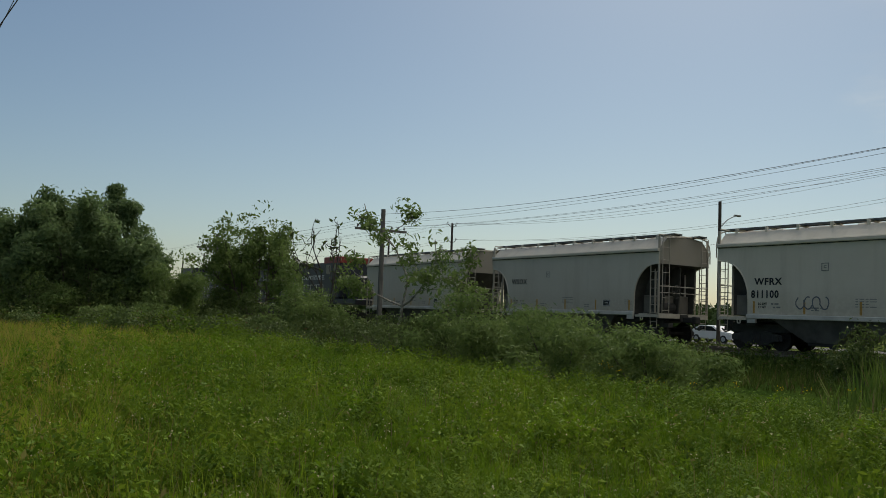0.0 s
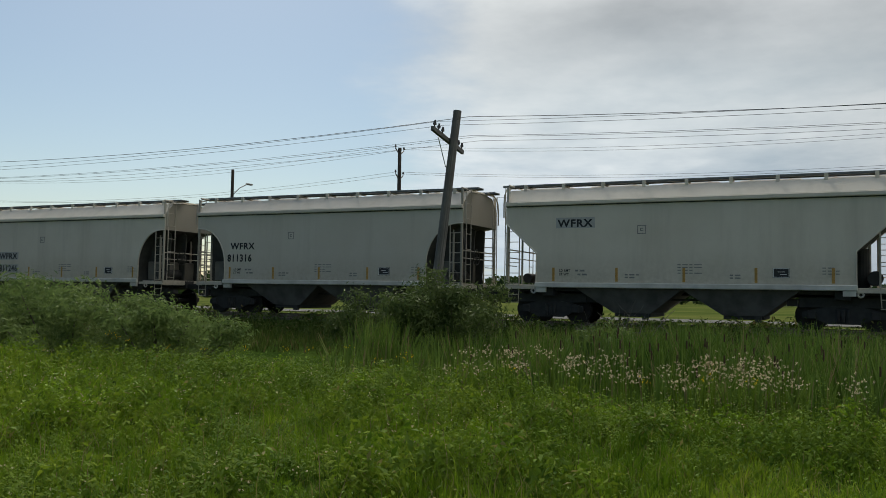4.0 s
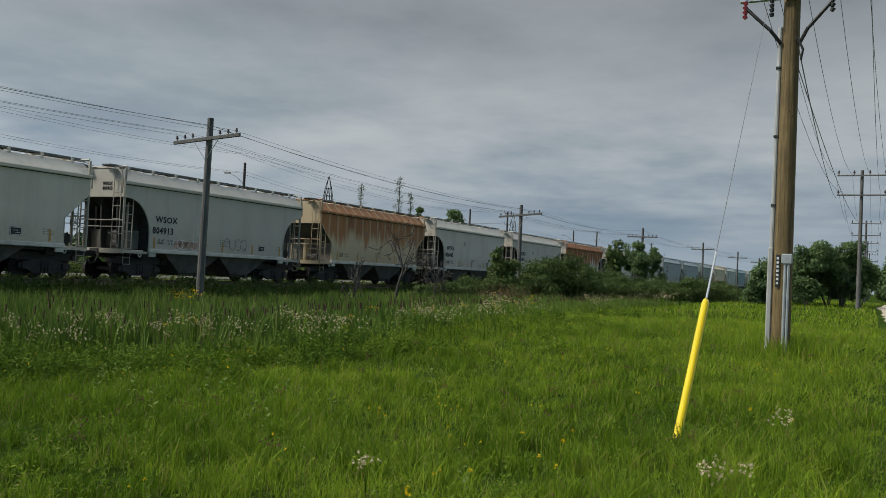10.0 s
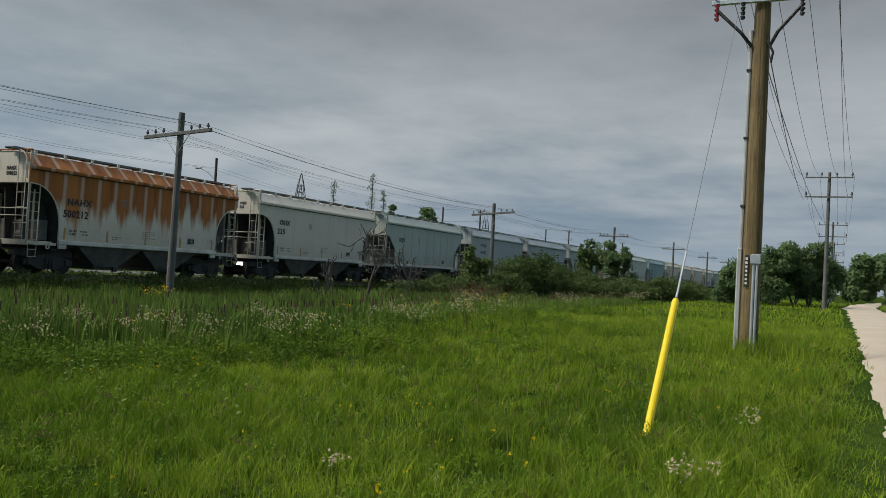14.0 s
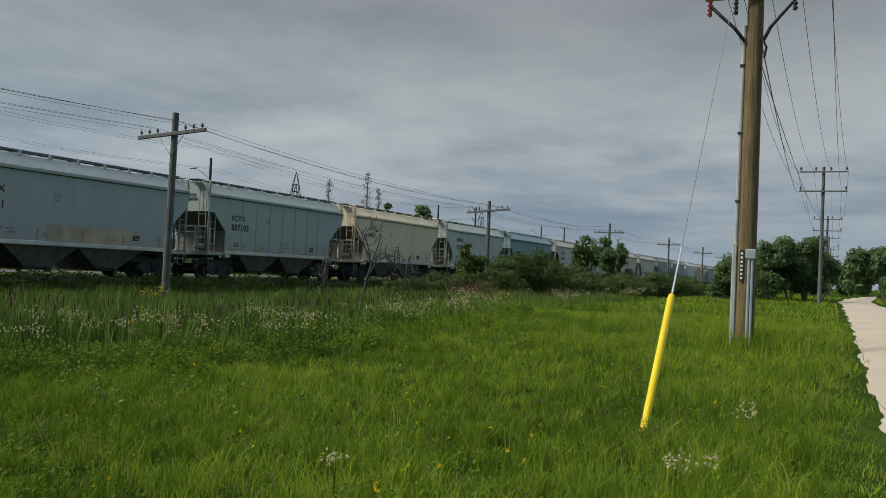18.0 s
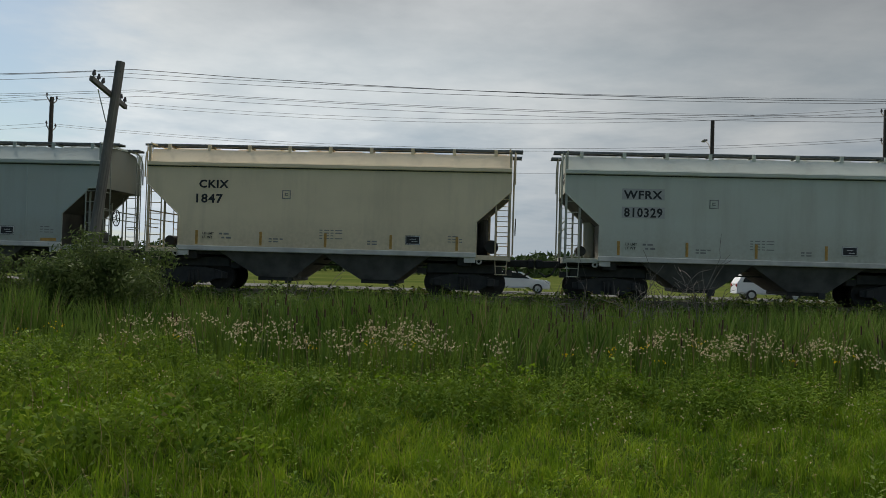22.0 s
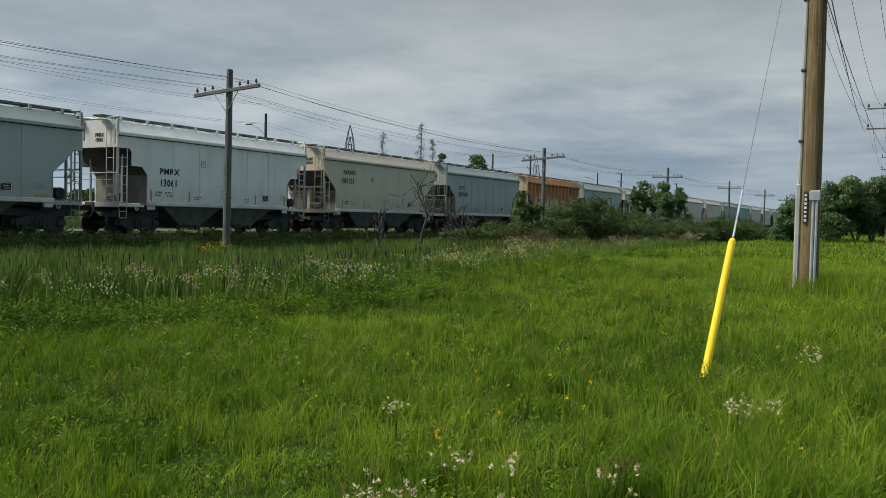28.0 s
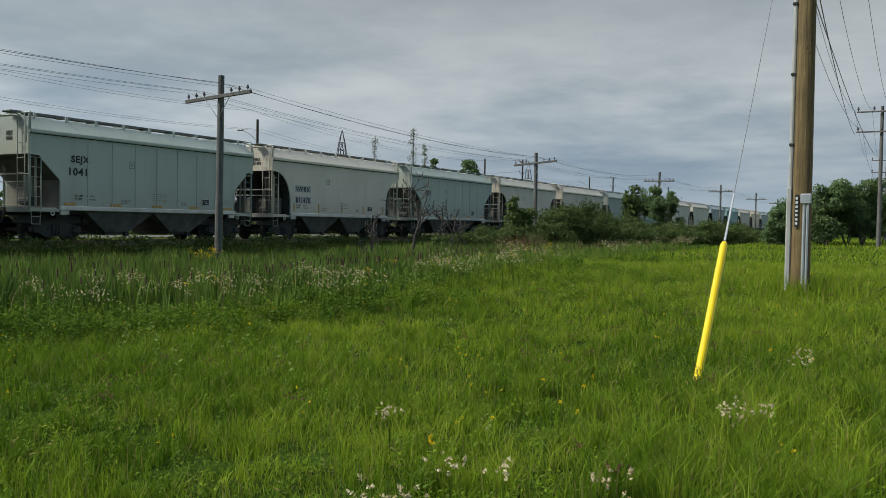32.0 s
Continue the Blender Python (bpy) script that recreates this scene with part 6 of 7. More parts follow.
def lawn():
    rg = np.random.default_rng(21)
    x, y, r = polar(rg, 165000, 4.0, 12.5, -103, 103)
    k = (y < band(x) + 1.5) & off_trail(x, y, 1.6 + rg.normal(size=len(x)) * 0.12)
    x, y, r = x[k], y[k], r[k]
    n = len(x)
    patch, tuft = fbm(x, y, 3.5, 1), fbm(x, y, 0.42, 2)
    edge = 0.45 + 0.55 * sm(0.0, 1.2, np.abs(y - trail_mid(x)) - 1.6)
    h = rg.uniform(0.05, 0.17, n) * (0.2 + 0.6 * patch + 1.15 * tuft ** 1.5) * edge
    v, q, t = blades(x, y, h, 0.0045 + 0.00065 * r, rg.uniform(0.1, 1.2, n), rg)
    # more dark blades towards the ditch and to the left, fewer on the right, set by bearing to fit the camera's view
    shade = lambda x, y: sm(0.1, 0.9, 0.55 + 0.045 * (y - 0.95 * x) + 0.9 * (fbm(x, y, 2.6, 5) - 0.5) + 0.7 * (fbm(x, y, 0.7, 6) - 0.5) + 0.3 * sm(10, 28, bearing(x, y)) - 0.75 * sm(58, 72, bearing(x, y)))
    dark = rg.uniform(0, 1, n) < shade(x, y)
    tagged(arrays("meadow_grass", v, q, t, [GRASS, LUSH], mat_index=np.concatenate([dark, dark])), "long green meadow grass", "grass", kind="stuff")
    x, y, r = polar(rg, 430000, 11.5, 34, -103, 103)
    k = (y < band(x) + 1.5) & off_trail(x, y, 1.6 + rg.normal(size=len(x)) * 0.12)
    x, y, r = x[k], y[k], r[k]
    n = len(x)
    h = rg.uniform(0.07, 0.2, n) * (0.4 + 0.8 * fbm(x, y, 3.5, 1) + 0.6 * fbm(x, y, 0.9, 2))
    v, t = slivers(x, y, h * 0.75, 0.004 + 0.0008 * r, rg.uniform(0.2, 1.5, n), rg)
    dark = rg.uniform(0, 1, n) < shade(x, y)
    tagged(arrays("meadow_grass", v, None, t, [GRASS, LUSH], mat_index=dark), "long green meadow grass", "grass", kind="stuff")
    # arching tufts
    x, y, r = polar(rg, 7500, 4.2, 26, -103, 103)
    k = (y < band(x) + 0.5) & off_trail(x, y, 1.9) & (rg.uniform(0, 1, len(x)) < 0.25 + 0.75 * fbm(x, y, 1.5, 7))
    x, y, r = x[k], y[k], r[k]
    m, per = len(x), 20
    hh = np.repeat(rg.uniform(0.14, 0.34, m), per) * rg.uniform(0.5, 1.1, m * per)
    X, Y = np.repeat(x, per) + rg.normal(size=m * per) * 0.045, np.repeat(y, per) + rg.normal(size=m * per) * 0.045
    v, q, t = blades(X, Y, hh, 0.006 + 0.0006 * np.repeat(r, per), rg.uniform(0.1, 0.8, m * per), rg, None, 0.35)
    dark = np.repeat(rg.uniform(0, 1, m) < shade(x, y), per)
    tagged(arrays("grass_tufts", v, q, t, [GRASS, LUSH], mat_index=np.concatenate([dark, dark])), "longer tufts of meadow grass", "grass", kind="stuff")
    n = 150000
    r = 32 + 95 * rg.uniform(0, 1, n) ** 1.5
    a = np.radians(rg.uniform(-106, 106, n))
    x, y = -r * np.sin(a), r * np.cos(a)
    k = (y < 14.5) & off_trail(x, y)
    x, y, r = x[k], y[k], r[k]
    v, t = slivers(x, y, rg.uniform(0.08, 0.28, len(x)), 0.0012 * r, rg.uniform(0.1, 0.6, len(x)), rg)
    tagged(arrays("far_meadow_grass", v, None, t, GRASS), "meadow grass farther off", "grass", kind="stuff")


def tussocks():
    """Dense cushions of upright grass with dark gaps between them."""
    rg = np.random.default_rng(29)
    x, y, r = polar(rg, 5200, 4.1, 15.5, -100, 96)
    k = (y < band(x) - 0.3) & off_trail(x, y, 1.85) & (rg.uniform(0, 1, len(x)) < sm(0.25, 0.7, fbm(x, y, 1.7, 28)) * np.clip(1.25 - 0.05 * r, 0.4, 1))
    x, y, r = x[k], y[k], r[k]
    m, per = len(x), 34
    R = np.repeat(rg.uniform(0.07, 0.17, m), per)
    rr, a = R * np.sqrt(rg.uniform(0, 1, m * per)), rg.uniform(0, 2 * np.pi, m * per)
    h = np.repeat(rg.uniform(0.14, 0.30, m), per) * (1.05 - 0.5 * (rr / R) ** 2) * rg.uniform(0.7, 1.05, m * per)
    v, q, t = blades(np.repeat(x, per) + rr * np.cos(a), np.repeat(y, per) + rr * np.sin(a), h, 0.0065 + 0.0006 * np.repeat(r, per), rg.uniform(0.05, 0.5, m * per), rg, None, 0.3)
    pale = np.repeat(rg.uniform(0, 1, m) < 0.22 + 0.3 * fbm(x, y, 3.0, 30), per)
    tagged(arrays("grass_tussocks", v, q, t, [LUSH, GRASS], mat_index=np.concatenate([pale, pale])), "dense upright tussocks of dark green grass", "grass", kind="stuff")


def near_grass():
    """Short trodden grass round where one stands by the path, and seeding grass to the left."""
    rg = np.random.default_rng(27)
    x, y = rg.uniform(-4.4, 4.4, 34000), rg.uniform(-1.2, 4.4, 34000)
    k = (np.hypot(x, y) < 4.3) & off_trail(x, y, 1.6)
    x, y = x[k], y[k]
    v, t = slivers(x, y, rg.uniform(0.04, 0.13, len(x)), np.full(len(x), 0.006), rg.uniform(0.1, 0.9, len(x)), rg)
    tagged(arrays("short_grass", v, None, t, [GRASS, LUSH], mat_index=rg.uniform(0, 1, len(x)) < 0.5), "short green grass beside the path", "grass", kind="stuff")
    x, y, r = polar(rg, 9000, 5, 19, 14, 92)
    k = (y < band(x) + 0.5) & off_trail(x, y, 2.4) & (rg.uniform(0, 1, len(x)) < fbm(x, y, 1.4, 51))
    x, y, r = x[k], y[k], r[k]
    n = len(x)
    v, q, t = blades(x, y, rg.uniform(0.25, 0.62, n), 0.004 + 0.0004 * r, rg.uniform(0.15, 0.7, n), rg, None, 0.25)
    m = np.where(rg.uniform(0, 1, n) < 0.1, 2, (rg.uniform(0, 1, n) > 0.12 + 0.7 * sm(55, 72, bearing(x, y))).astype(int))
    tagged(arrays("seeding_grass", v, q, t, [GRASS, LUSH, DRYSTALK], mat_index=np.concatenate([m, m])), "tall arching grass going to seed", "grass", kind="stuff")


def dry_grass():
    """A strip of yellowed, drying grass towards the poles on the left."""
    rg = np.random.default_rng(81)
    x, y, r = polar(rg, 70000, 5, 40, 68, 104)
    k = off_trail(x, y, 1.9) & (rg.uniform(0, 1, len(x)) < sm(70, 86, bearing(x, y)) * (0.2 + 0.8 * fbm(x, y, 3.5, 82)))
    x, y, r = x[k], y[k], r[k]
    v, t = slivers(x, y, rg.uniform(0.15, 0.46, len(x)), 0.003 + 0.0007 * r, rg.uniform(0.1, 0.8, len(x)), rg)
    tagged(arrays("dry_grass", v, None, t, [YELLOWED, GRASS], mat_index=rg.uniform(0, 1, len(x)) < 0.35), "drying yellow-brown grass at the meadow's edge", "grass", kind="stuff")


def lush_corner():
    """Long arching grass in thick tufts beside the path."""
    rg = np.random.default_rng(71)
    x, y = rg.uniform(3.4, 8.5, 260), rg.uniform(-0.35, 2.2, 260)
    k = off_trail(x, y, 1.95) & (rg.uniform(0, 1, 260) < fbm(x, y, 1.1, 72) * (1 - 0.5 * sm(1.2, 2.0, y)))
    x, y = x[k], y[k]
    m, per = len(x), 42
    h = np.repeat(rg.uniform(0.22, 0.44, m), per) * rg.uniform(0.55, 1.1, m * per)
    v, q, t = blades(np.repeat(x, per) + rg.normal(size=m * per) * 0.06, np.repeat(y, per) + rg.normal(size=m * per) * 0.06, h, np.full(m * per, 0.0075), rg.uniform(0.2, 1.1, m * per), rg, None, 0.3)
    pale = np.repeat(rg.uniform(0, 1, m) < 0.35, per)
    tagged(arrays("lush_grass", v, q, t, [LUSH, GRASS], mat_index=np.concatenate([pale, pale])), "long arching lush grass beside the path", "grass", kind="stuff")


def weeds():
    rg = np.random.default_rng(22)
    # tall leafy weeds: a belt before the ditch, and much of the meadow to the left
    x, y, r = polar(rg, 90000, 4.6, 34, -78, 92)
    k = (y < band(x) + 1.2 + 3.0 * (x < -5)) & (rg.uniform(0, 1, len(x)) < 0.9 * tall(x, y) * (0.2 + 0.8 * sm(0.2, 0.6, fbm(x, y, 1.1, 11))) * np.where(r < 16, 1.0, 0.5) * (1 - 0.8 * sm(74, 86, bearing(x, y)))) & off_trail(x, y, 2.6)
    x, y, r = x[k], y[k], r[k]
    h = (0.22 + 0.42 * fbm(x, y, 1.6, 12)) * rg.uniform(0.6, 1.15, len(x)) * (0.6 + 0.4 * tall(x, y)) * (1 - 0.35 * sm(4, 9, x) * (y < band(x) - 0.2))
    near = r < 14
    for sel, per, leaf in ((near, 16, 0.07), (~near, 10, 0.115)):
        v, q = stalks(x[sel], y[sel], h[sel], per, leaf, rg)
        pale = np.repeat(rg.uniform(0, 1, sel.sum()) < 0.12 + 0.4 * sm(52, 70, bearing(x[sel], y[sel])) + 0.25 * fbm(x[sel], y[sel], 2.0, 17), per)
        tagged(arrays("meadow_weeds", v, q, None, [WEED, WEEDPALE], mat_index=pale), "tall broad-leaved green weeds in the meadow", "weeds", kind="stuff")
    # low leafy plants all over the meadow, and a few pale milkweeds
    x, y, r = polar(rg, 10500, 4.4, 22, -100, 100)
    k = (y < band(x)) & off_trail(x, y, 2.0) & (rg.uniform(0, 1, len(x)) < 0.15 + 0.85 * fbm(x, y, 1.3, 14) ** 2)
    x, y = x[k], y[k]
    v, q = stalks(x, y, rg.uniform(0.08, 0.26, len(x)), 12, 0.065, rg)
    tagged(arrays("low_meadow_plants", v, q, None, [WEED, LUSH], mat_index=np.repeat(rg.uniform(0, 1, len(x)) < 0.5, 12)), "low leafy plants among the grass", "weeds", kind="stuff")
    x, y, r = polar(rg, 60, 6.0, 14, -66, -20)
    k = (y < band(x) - 1) & (y > 1.5) & (fbm(x, y, 3.0, 15) > 0.4)
    v, q = stalks(x[k], y[k], rg.uniform(0.2, 0.36, k.sum()), 9, 0.11, rg, 0.3)
    tagged(arrays("milkweeds", v, q, None, MILKWEED), "pale green milkweeds with broad leaves", "weeds", kind="stuff")
    # a rusty patch of seeding weeds by the shrubs
    x, y = rg.normal(43.5, 1.8, 260), rg.normal(18.3, 0.5, 260)
    v, q = stalks(x, y, rg.uniform(0.9, 1.6, 260), 26, 0.09, rg, 0.4)
    tagged(arrays("rusty_weeds", v, q, None, RUSTWEED), "rusty brown seeding weeds by the shrubs", "weeds", kind="stuff")


def weed_mounds():
    rg = np.random.default_rng(61)
    # the dark belt of broad-leaved weeds before the thistles
    x = rg.uniform(-13, 30, 620)
    y = band(x) - np.abs(rg.normal(0, 1.0, 620)) - 0.1
    k = (rg.uniform(0, 1, 620) < 0.25 + 0.75 * fbm(x, y, 2.4, 62)) & (y > 4.5) & (rg.uniform(0, 1, 620) < 1 - 0.9 * sm(6.5, 13, x))
    x, y = x[k], y[k]
    v, q = mounds(x, y, rg.uniform(0.2, 0.55, len(x)), rg.uniform(0.22, 0.55, len(x)) * (1 - 0.35 * sm(8, 14, x)), 260, 0.034, rg)
    tagged(arrays("broadleaf_belt", v, q, None, [WEED, LUSH], mat_index=np.repeat(rg.uniform(0, 1, len(x)) < 0.35, 260)), "dense dark broad-leaved weeds before the ditch", "weeds", kind="stuff")
    # bushy weeds all over the left of the meadow
    x, y, r = polar(rg, 1500, 6.5, 33, 16, 92)
    k = (y < band(x) + 2.5) & off_trail(x, y, 3.0) & (rg.uniform(0, 1, len(x)) < 0.15 + 0.85 * sm(0.3, 0.7, fbm(x, y, 3.0, 63)))
    x, y, r = x[k], y[k], r[k]
    v, q = mounds(x, y, rg.uniform(0.14, 0.42, len(x)), rg.uniform(0.22, 0.58, len(x)), 110, 0.042 + 0.0, rg, 0.8)
    tagged(arrays("bushy_weeds", v, q, None, [WEED, WEEDPALE, LUSH], mat_index=np.repeat(rg.integers(0, 3, len(x)), 110)), "bushy leafy weeds across the rough meadow", "weeds", kind="stuff")
    # rank growth where the meadow meets the trees
    a, r = np.radians(rg.uniform(38, 96, 330)), rg.uniform(27, 46, 330)
    x, y = -r * np.sin(a), r * np.cos(a)
    k = (y < 17) & off_trail(x, y, 4.0) & (r > 30 + 9 * sm(62, 88, np.degrees(a)) - 9 * (1 - sm(38, 58, np.degrees(a))))
    x, y = x[k], y[k]
    v, q = mounds(x, y, rg.uniform(0.5, 1.3, len(x)), rg.uniform(0.45, 1.15, len(x)), 240, 0.085, rg)
    tagged(arrays("rank_weeds", v, q, None, [WEED, SHRUB, BANKGRASS], mat_index=np.repeat(rg.integers(0, 3, len(x)), 240)), "rank tall weeds along the edge of the trees", "weeds", kind="stuff")
    # small clover and plantain cushions through the grass
    x, y, r = polar(rg, 6500, 4.3, 24, -100, 60)
    k = (y < band(x)) & off_trail(x, y, 1.8) & (rg.uniform(0, 1, len(x)) < fbm(x, y, 1.0, 64))
    x, y = x[k], y[k]
    v, q = mounds(x, y, rg.uniform(0.08, 0.25, len(x)), rg.uniform(0.05, 0.16, len(x)), 22, 0.022, rg, 0.7)
    tagged(arrays("clover_cushions", v, q, None, [GRASS, LUSH, WEEDPALE], mat_index=np.repeat(rg.integers(0, 3, len(x)), 22)), "small cushions of clover among the grass", "weeds", kind="stuff")
    # weeds on the ballast's shoulder, up to the rail
    x = rg.uniform(-75, 110, 2100)
    y = rg.uniform(25.2, 28.2, 2100)
    k = rg.uniform(0, 1, 2100) < 0.25 + 0.75 * fbm(x, y, 5.0, 65)
    x, y = x[k], y[k]
    v, q = mounds(x, y, rg.uniform(0.25, 0.6, len(x)), rg.uniform(0.2, 0.6, len(x)), 48, 0.07, rg, 0.9)
    tagged(arrays("shoulder_weeds", v, q, None, [BANKGRASS, SHRUB], mat_index=np.repeat(rg.uniform(0, 1, len(x)) < 0.3, 48)), "dark weeds on the shoulder of the track", "weeds", kind="stuff")
    # and a rank strip added along the far side of the track, to darken the gaps under the cars
    x = rg.uniform(-90, 150, 1300)
    y = rg.uniform(32.7, 34.6, 1300)
    k = rg.uniform(0, 1, 1300) < 0.3 + 0.7 * sm(0.25, 0.6, fbm(x, y, 6.0, 66))
    x, y = x[k], y[k]
    v, q = mounds(x, y, rg.uniform(0.35, 0.75, len(x)), rg.uniform(0.2, 0.55, len(x)), 34, 0.11, rg, 0.9)
    tagged(arrays("far_shoulder_weeds", v, q, None, [BANKGRASS, SHRUB], mat_index=np.repeat(rg.uniform(0, 1, len(x)) < 0.4, 34)), "rank dark weeds beyond the track", "weeds", kind="stuff")


def cattails():
    rg = np.random.default_rng(23)
    # each plant is a fan of upright leaves
    n = 13500
    x = rg.uniform(-34, 62, n)
    y = rg.uniform(8.0, 23.4, n) + 0.4 * np.sin(x * 0.4)
    k = (rg.uniform(0, 1, n) < 0.3 + 0.7 * fbm(x, y, 2.2, 31)) & (y > band(x) + 0.35) & (x > -6.5 - 0.42 * (y - 8))
    x, y = x[k], y[k]
    top = 1.08 - 0.38 * sm(5, 15, x) + 0.34 * (fbm(x, y, 5.0, 32) - 0.5) - 0.36 * (1 - sm(0.3, 2.2, y - band(x))) - 0.1 * sm(17, 21, y)
    m, per = len(x), 8
    fan = np.linspace(-1, 1, per)[None] + rg.normal(size=(m, per)) * 0.15
    a = rg.uniform(0, np.pi, m)[:, None]
    h = np.maximum(top[:, None] * (1.08 - 0.16 * np.abs(fan)) * rg.uniform(0.8, 1.06, (m, per)) - gz(x, y)[:, None], 0.35)
    base = np.stack([x[:, None] + fan * 0.05 * np.cos(a), y[:, None] + fan * 0.05 * np.sin(a), np.repeat(gz(x, y)[:, None] - 0.05, per, 1)], -1)
    out = np.stack([np.cos(a) * fan + rg.normal(size=(m, 1)) * 0.7, np.sin(a) * fan + rg.normal(size=(m, 1)) * 0.7, np.zeros_like(fan)], -1) * (h * rg.uniform(0.05, 0.34, (m, 1)))[..., None]
    tw = a + rg.normal(size=(m, per)) * 0.9
    w = np.stack([np.cos(tw), np.sin(tw), np.zeros_like(tw)], -1) * rg.uniform(0.010, 0.019, (m, per))[..., None]
    up = np.zeros_like(base)
    up[..., 2] = h
    mid, tip = base + up * 0.62 + out * 0.4, base + up + out
    v = np.stack([base - w, base + w, mid + w * 0.9, mid - w * 0.9, tip], 2).reshape(-1, 3)
    i = 5 * np.arange(m * per)[:, None]
    tagged(arrays("cattails", v, i + np.array([0, 1, 2, 3]), i + np.array([3, 2, 4]), CATTAIL), "tall green cattail leaves filling the ditch", "cattails", kind="stuff")
    m = 620
    x = rg.uniform(-6, 50, m)
    y = band(x) + rg.uniform(0.8, 7, m)
    z = np.maximum(gz(x, y) + 0.45, rg.uniform(0.5, 0.9, m) - 0.12 * sm(5, 15, x))
    ring = np.array([(math.cos(u), math.sin(u)) for u in np.linspace(0, 2 * math.pi, 6)[:-1]]) * 0.013
    base = np.stack([x, y, z], 1)
    v = np.concatenate([np.concatenate([np.repeat(base[:, None], 5, 1) + np.concatenate([ring, np.full((5, 1), dz)], 1)[None] for dz in (0, 0.13)], 1).reshape(-1, 3)])
    i = 10 * np.arange(m)[:, None, None]
    q = (i + np.array([[j, (j + 1) % 5, 5 + (j + 1) % 5, 5 + j] for j in range(5)])[None]).reshape(-1, 4)
    tagged(arrays("cattail_heads", v, q, None, plain("brown_cattail", (0.085, 0.05, 0.027), 0.95, 0, 0.3, 20)), "brown cattail seed heads", "cattails", kind="stuff")
    # grass and reeds on the bank under the train, and beyond it
    n = 80000
    x = rg.uniform(-110, 130, n)
    y = np.where(rg.uniform(0, 1, n) < 0.7, 26.9 - 5.2 * rg.uniform(0, 1, n) ** 0.8, rg.uniform(32.5, 50, n))
    v, t = slivers(x, y, rg.uniform(0.18, 0.5, n), rg.uniform(0.02, 0.05, n), rg.uniform(0.1, 0.6, n), rg)
    tagged(arrays("bank_grass", v, None, t, BANKGRASS), "rough grass on the railway bank", "grass", kind="stuff")
    # dead bare stems standing out of the cattails
    for az, yy, top in DEADSTEMS:
        xx = -yy * math.tan(radians(az))
        p = thing("dead_shrub", "bare grey dead shrub standing in the cattails", "shrub", "dead shrubs in the ditch", pose(xx, yy, float(gz(xx, yy))))
        segs, tips = [], []
        for s in range(5):
            d = Vector((rg.normal() * 0.28, rg.normal() * 0.28, 1)).normalized()
            limb(segs, Vector((rg.normal() * 0.1, rg.normal() * 0.1, -0.1)), d, top * rg.uniform(0.55, 0.8), 0.016, rg, 2, tips)
        bm = bmesh.new()
        for a, b, r0, r1, _ in segs:
            tube(bm, a, b, max(r0, 0.006), max(r1, 0.005), n=4, caps=False)
        part("trunk", bm, DEADWOOD, p)


DEADSTEMS = ((-9.6, 19.5, 1.75), (-11.5, 19.6, 1.9), (-7.3, 19.4, 1.6), (-13.2, 19.8, 1.7), (-5.0, 19.6, 1.4), (14.0, 20.0, 1.6))


def flower_clump(xs, ys, hs, heads, spread, size, mat, name, label, seed, category="flowers"):
    """Stalks with small heads of fluff or petals."""
    rg = np.random.default_rng(seed)
    n = len(xs)
    X = np.repeat(xs, heads) + rg.normal(size=n * heads) * spread
    Y = np.repeat(ys, heads) + rg.normal(size=n * heads) * spread
    Z = np.repeat(gz(xs, ys) + hs, heads) * 1.0 + rg.normal(size=n * heads) * spread * 0.6
    st_v, st_q, st_t = blades(np.repeat(xs, heads), np.repeat(ys, heads), Z - np.repeat(gz(xs, ys), heads), np.full(n * heads, 0.004), np.full(n * heads, 0.05), rg)
    c = np.repeat(np.stack([X, Y, Z], 1), 7, 0) + rg.normal(size=(n * heads * 7, 3)) * size * 0.45
    v, q = leaf_cloud(c, size * 0.75, rg, 1.0)
    allv = np.concatenate([v, st_v])
    allq = np.concatenate([q, st_q + len(v)])
    allt = st_t + len(v)
    mi = np.concatenate([np.zeros(len(q)), np.ones(len(st_q)), np.ones(len(allt))])
    return tagged(arrays(name, allv, allq, allt, [mat, WEED], mat_index=mi), label, category, kind="stuff")


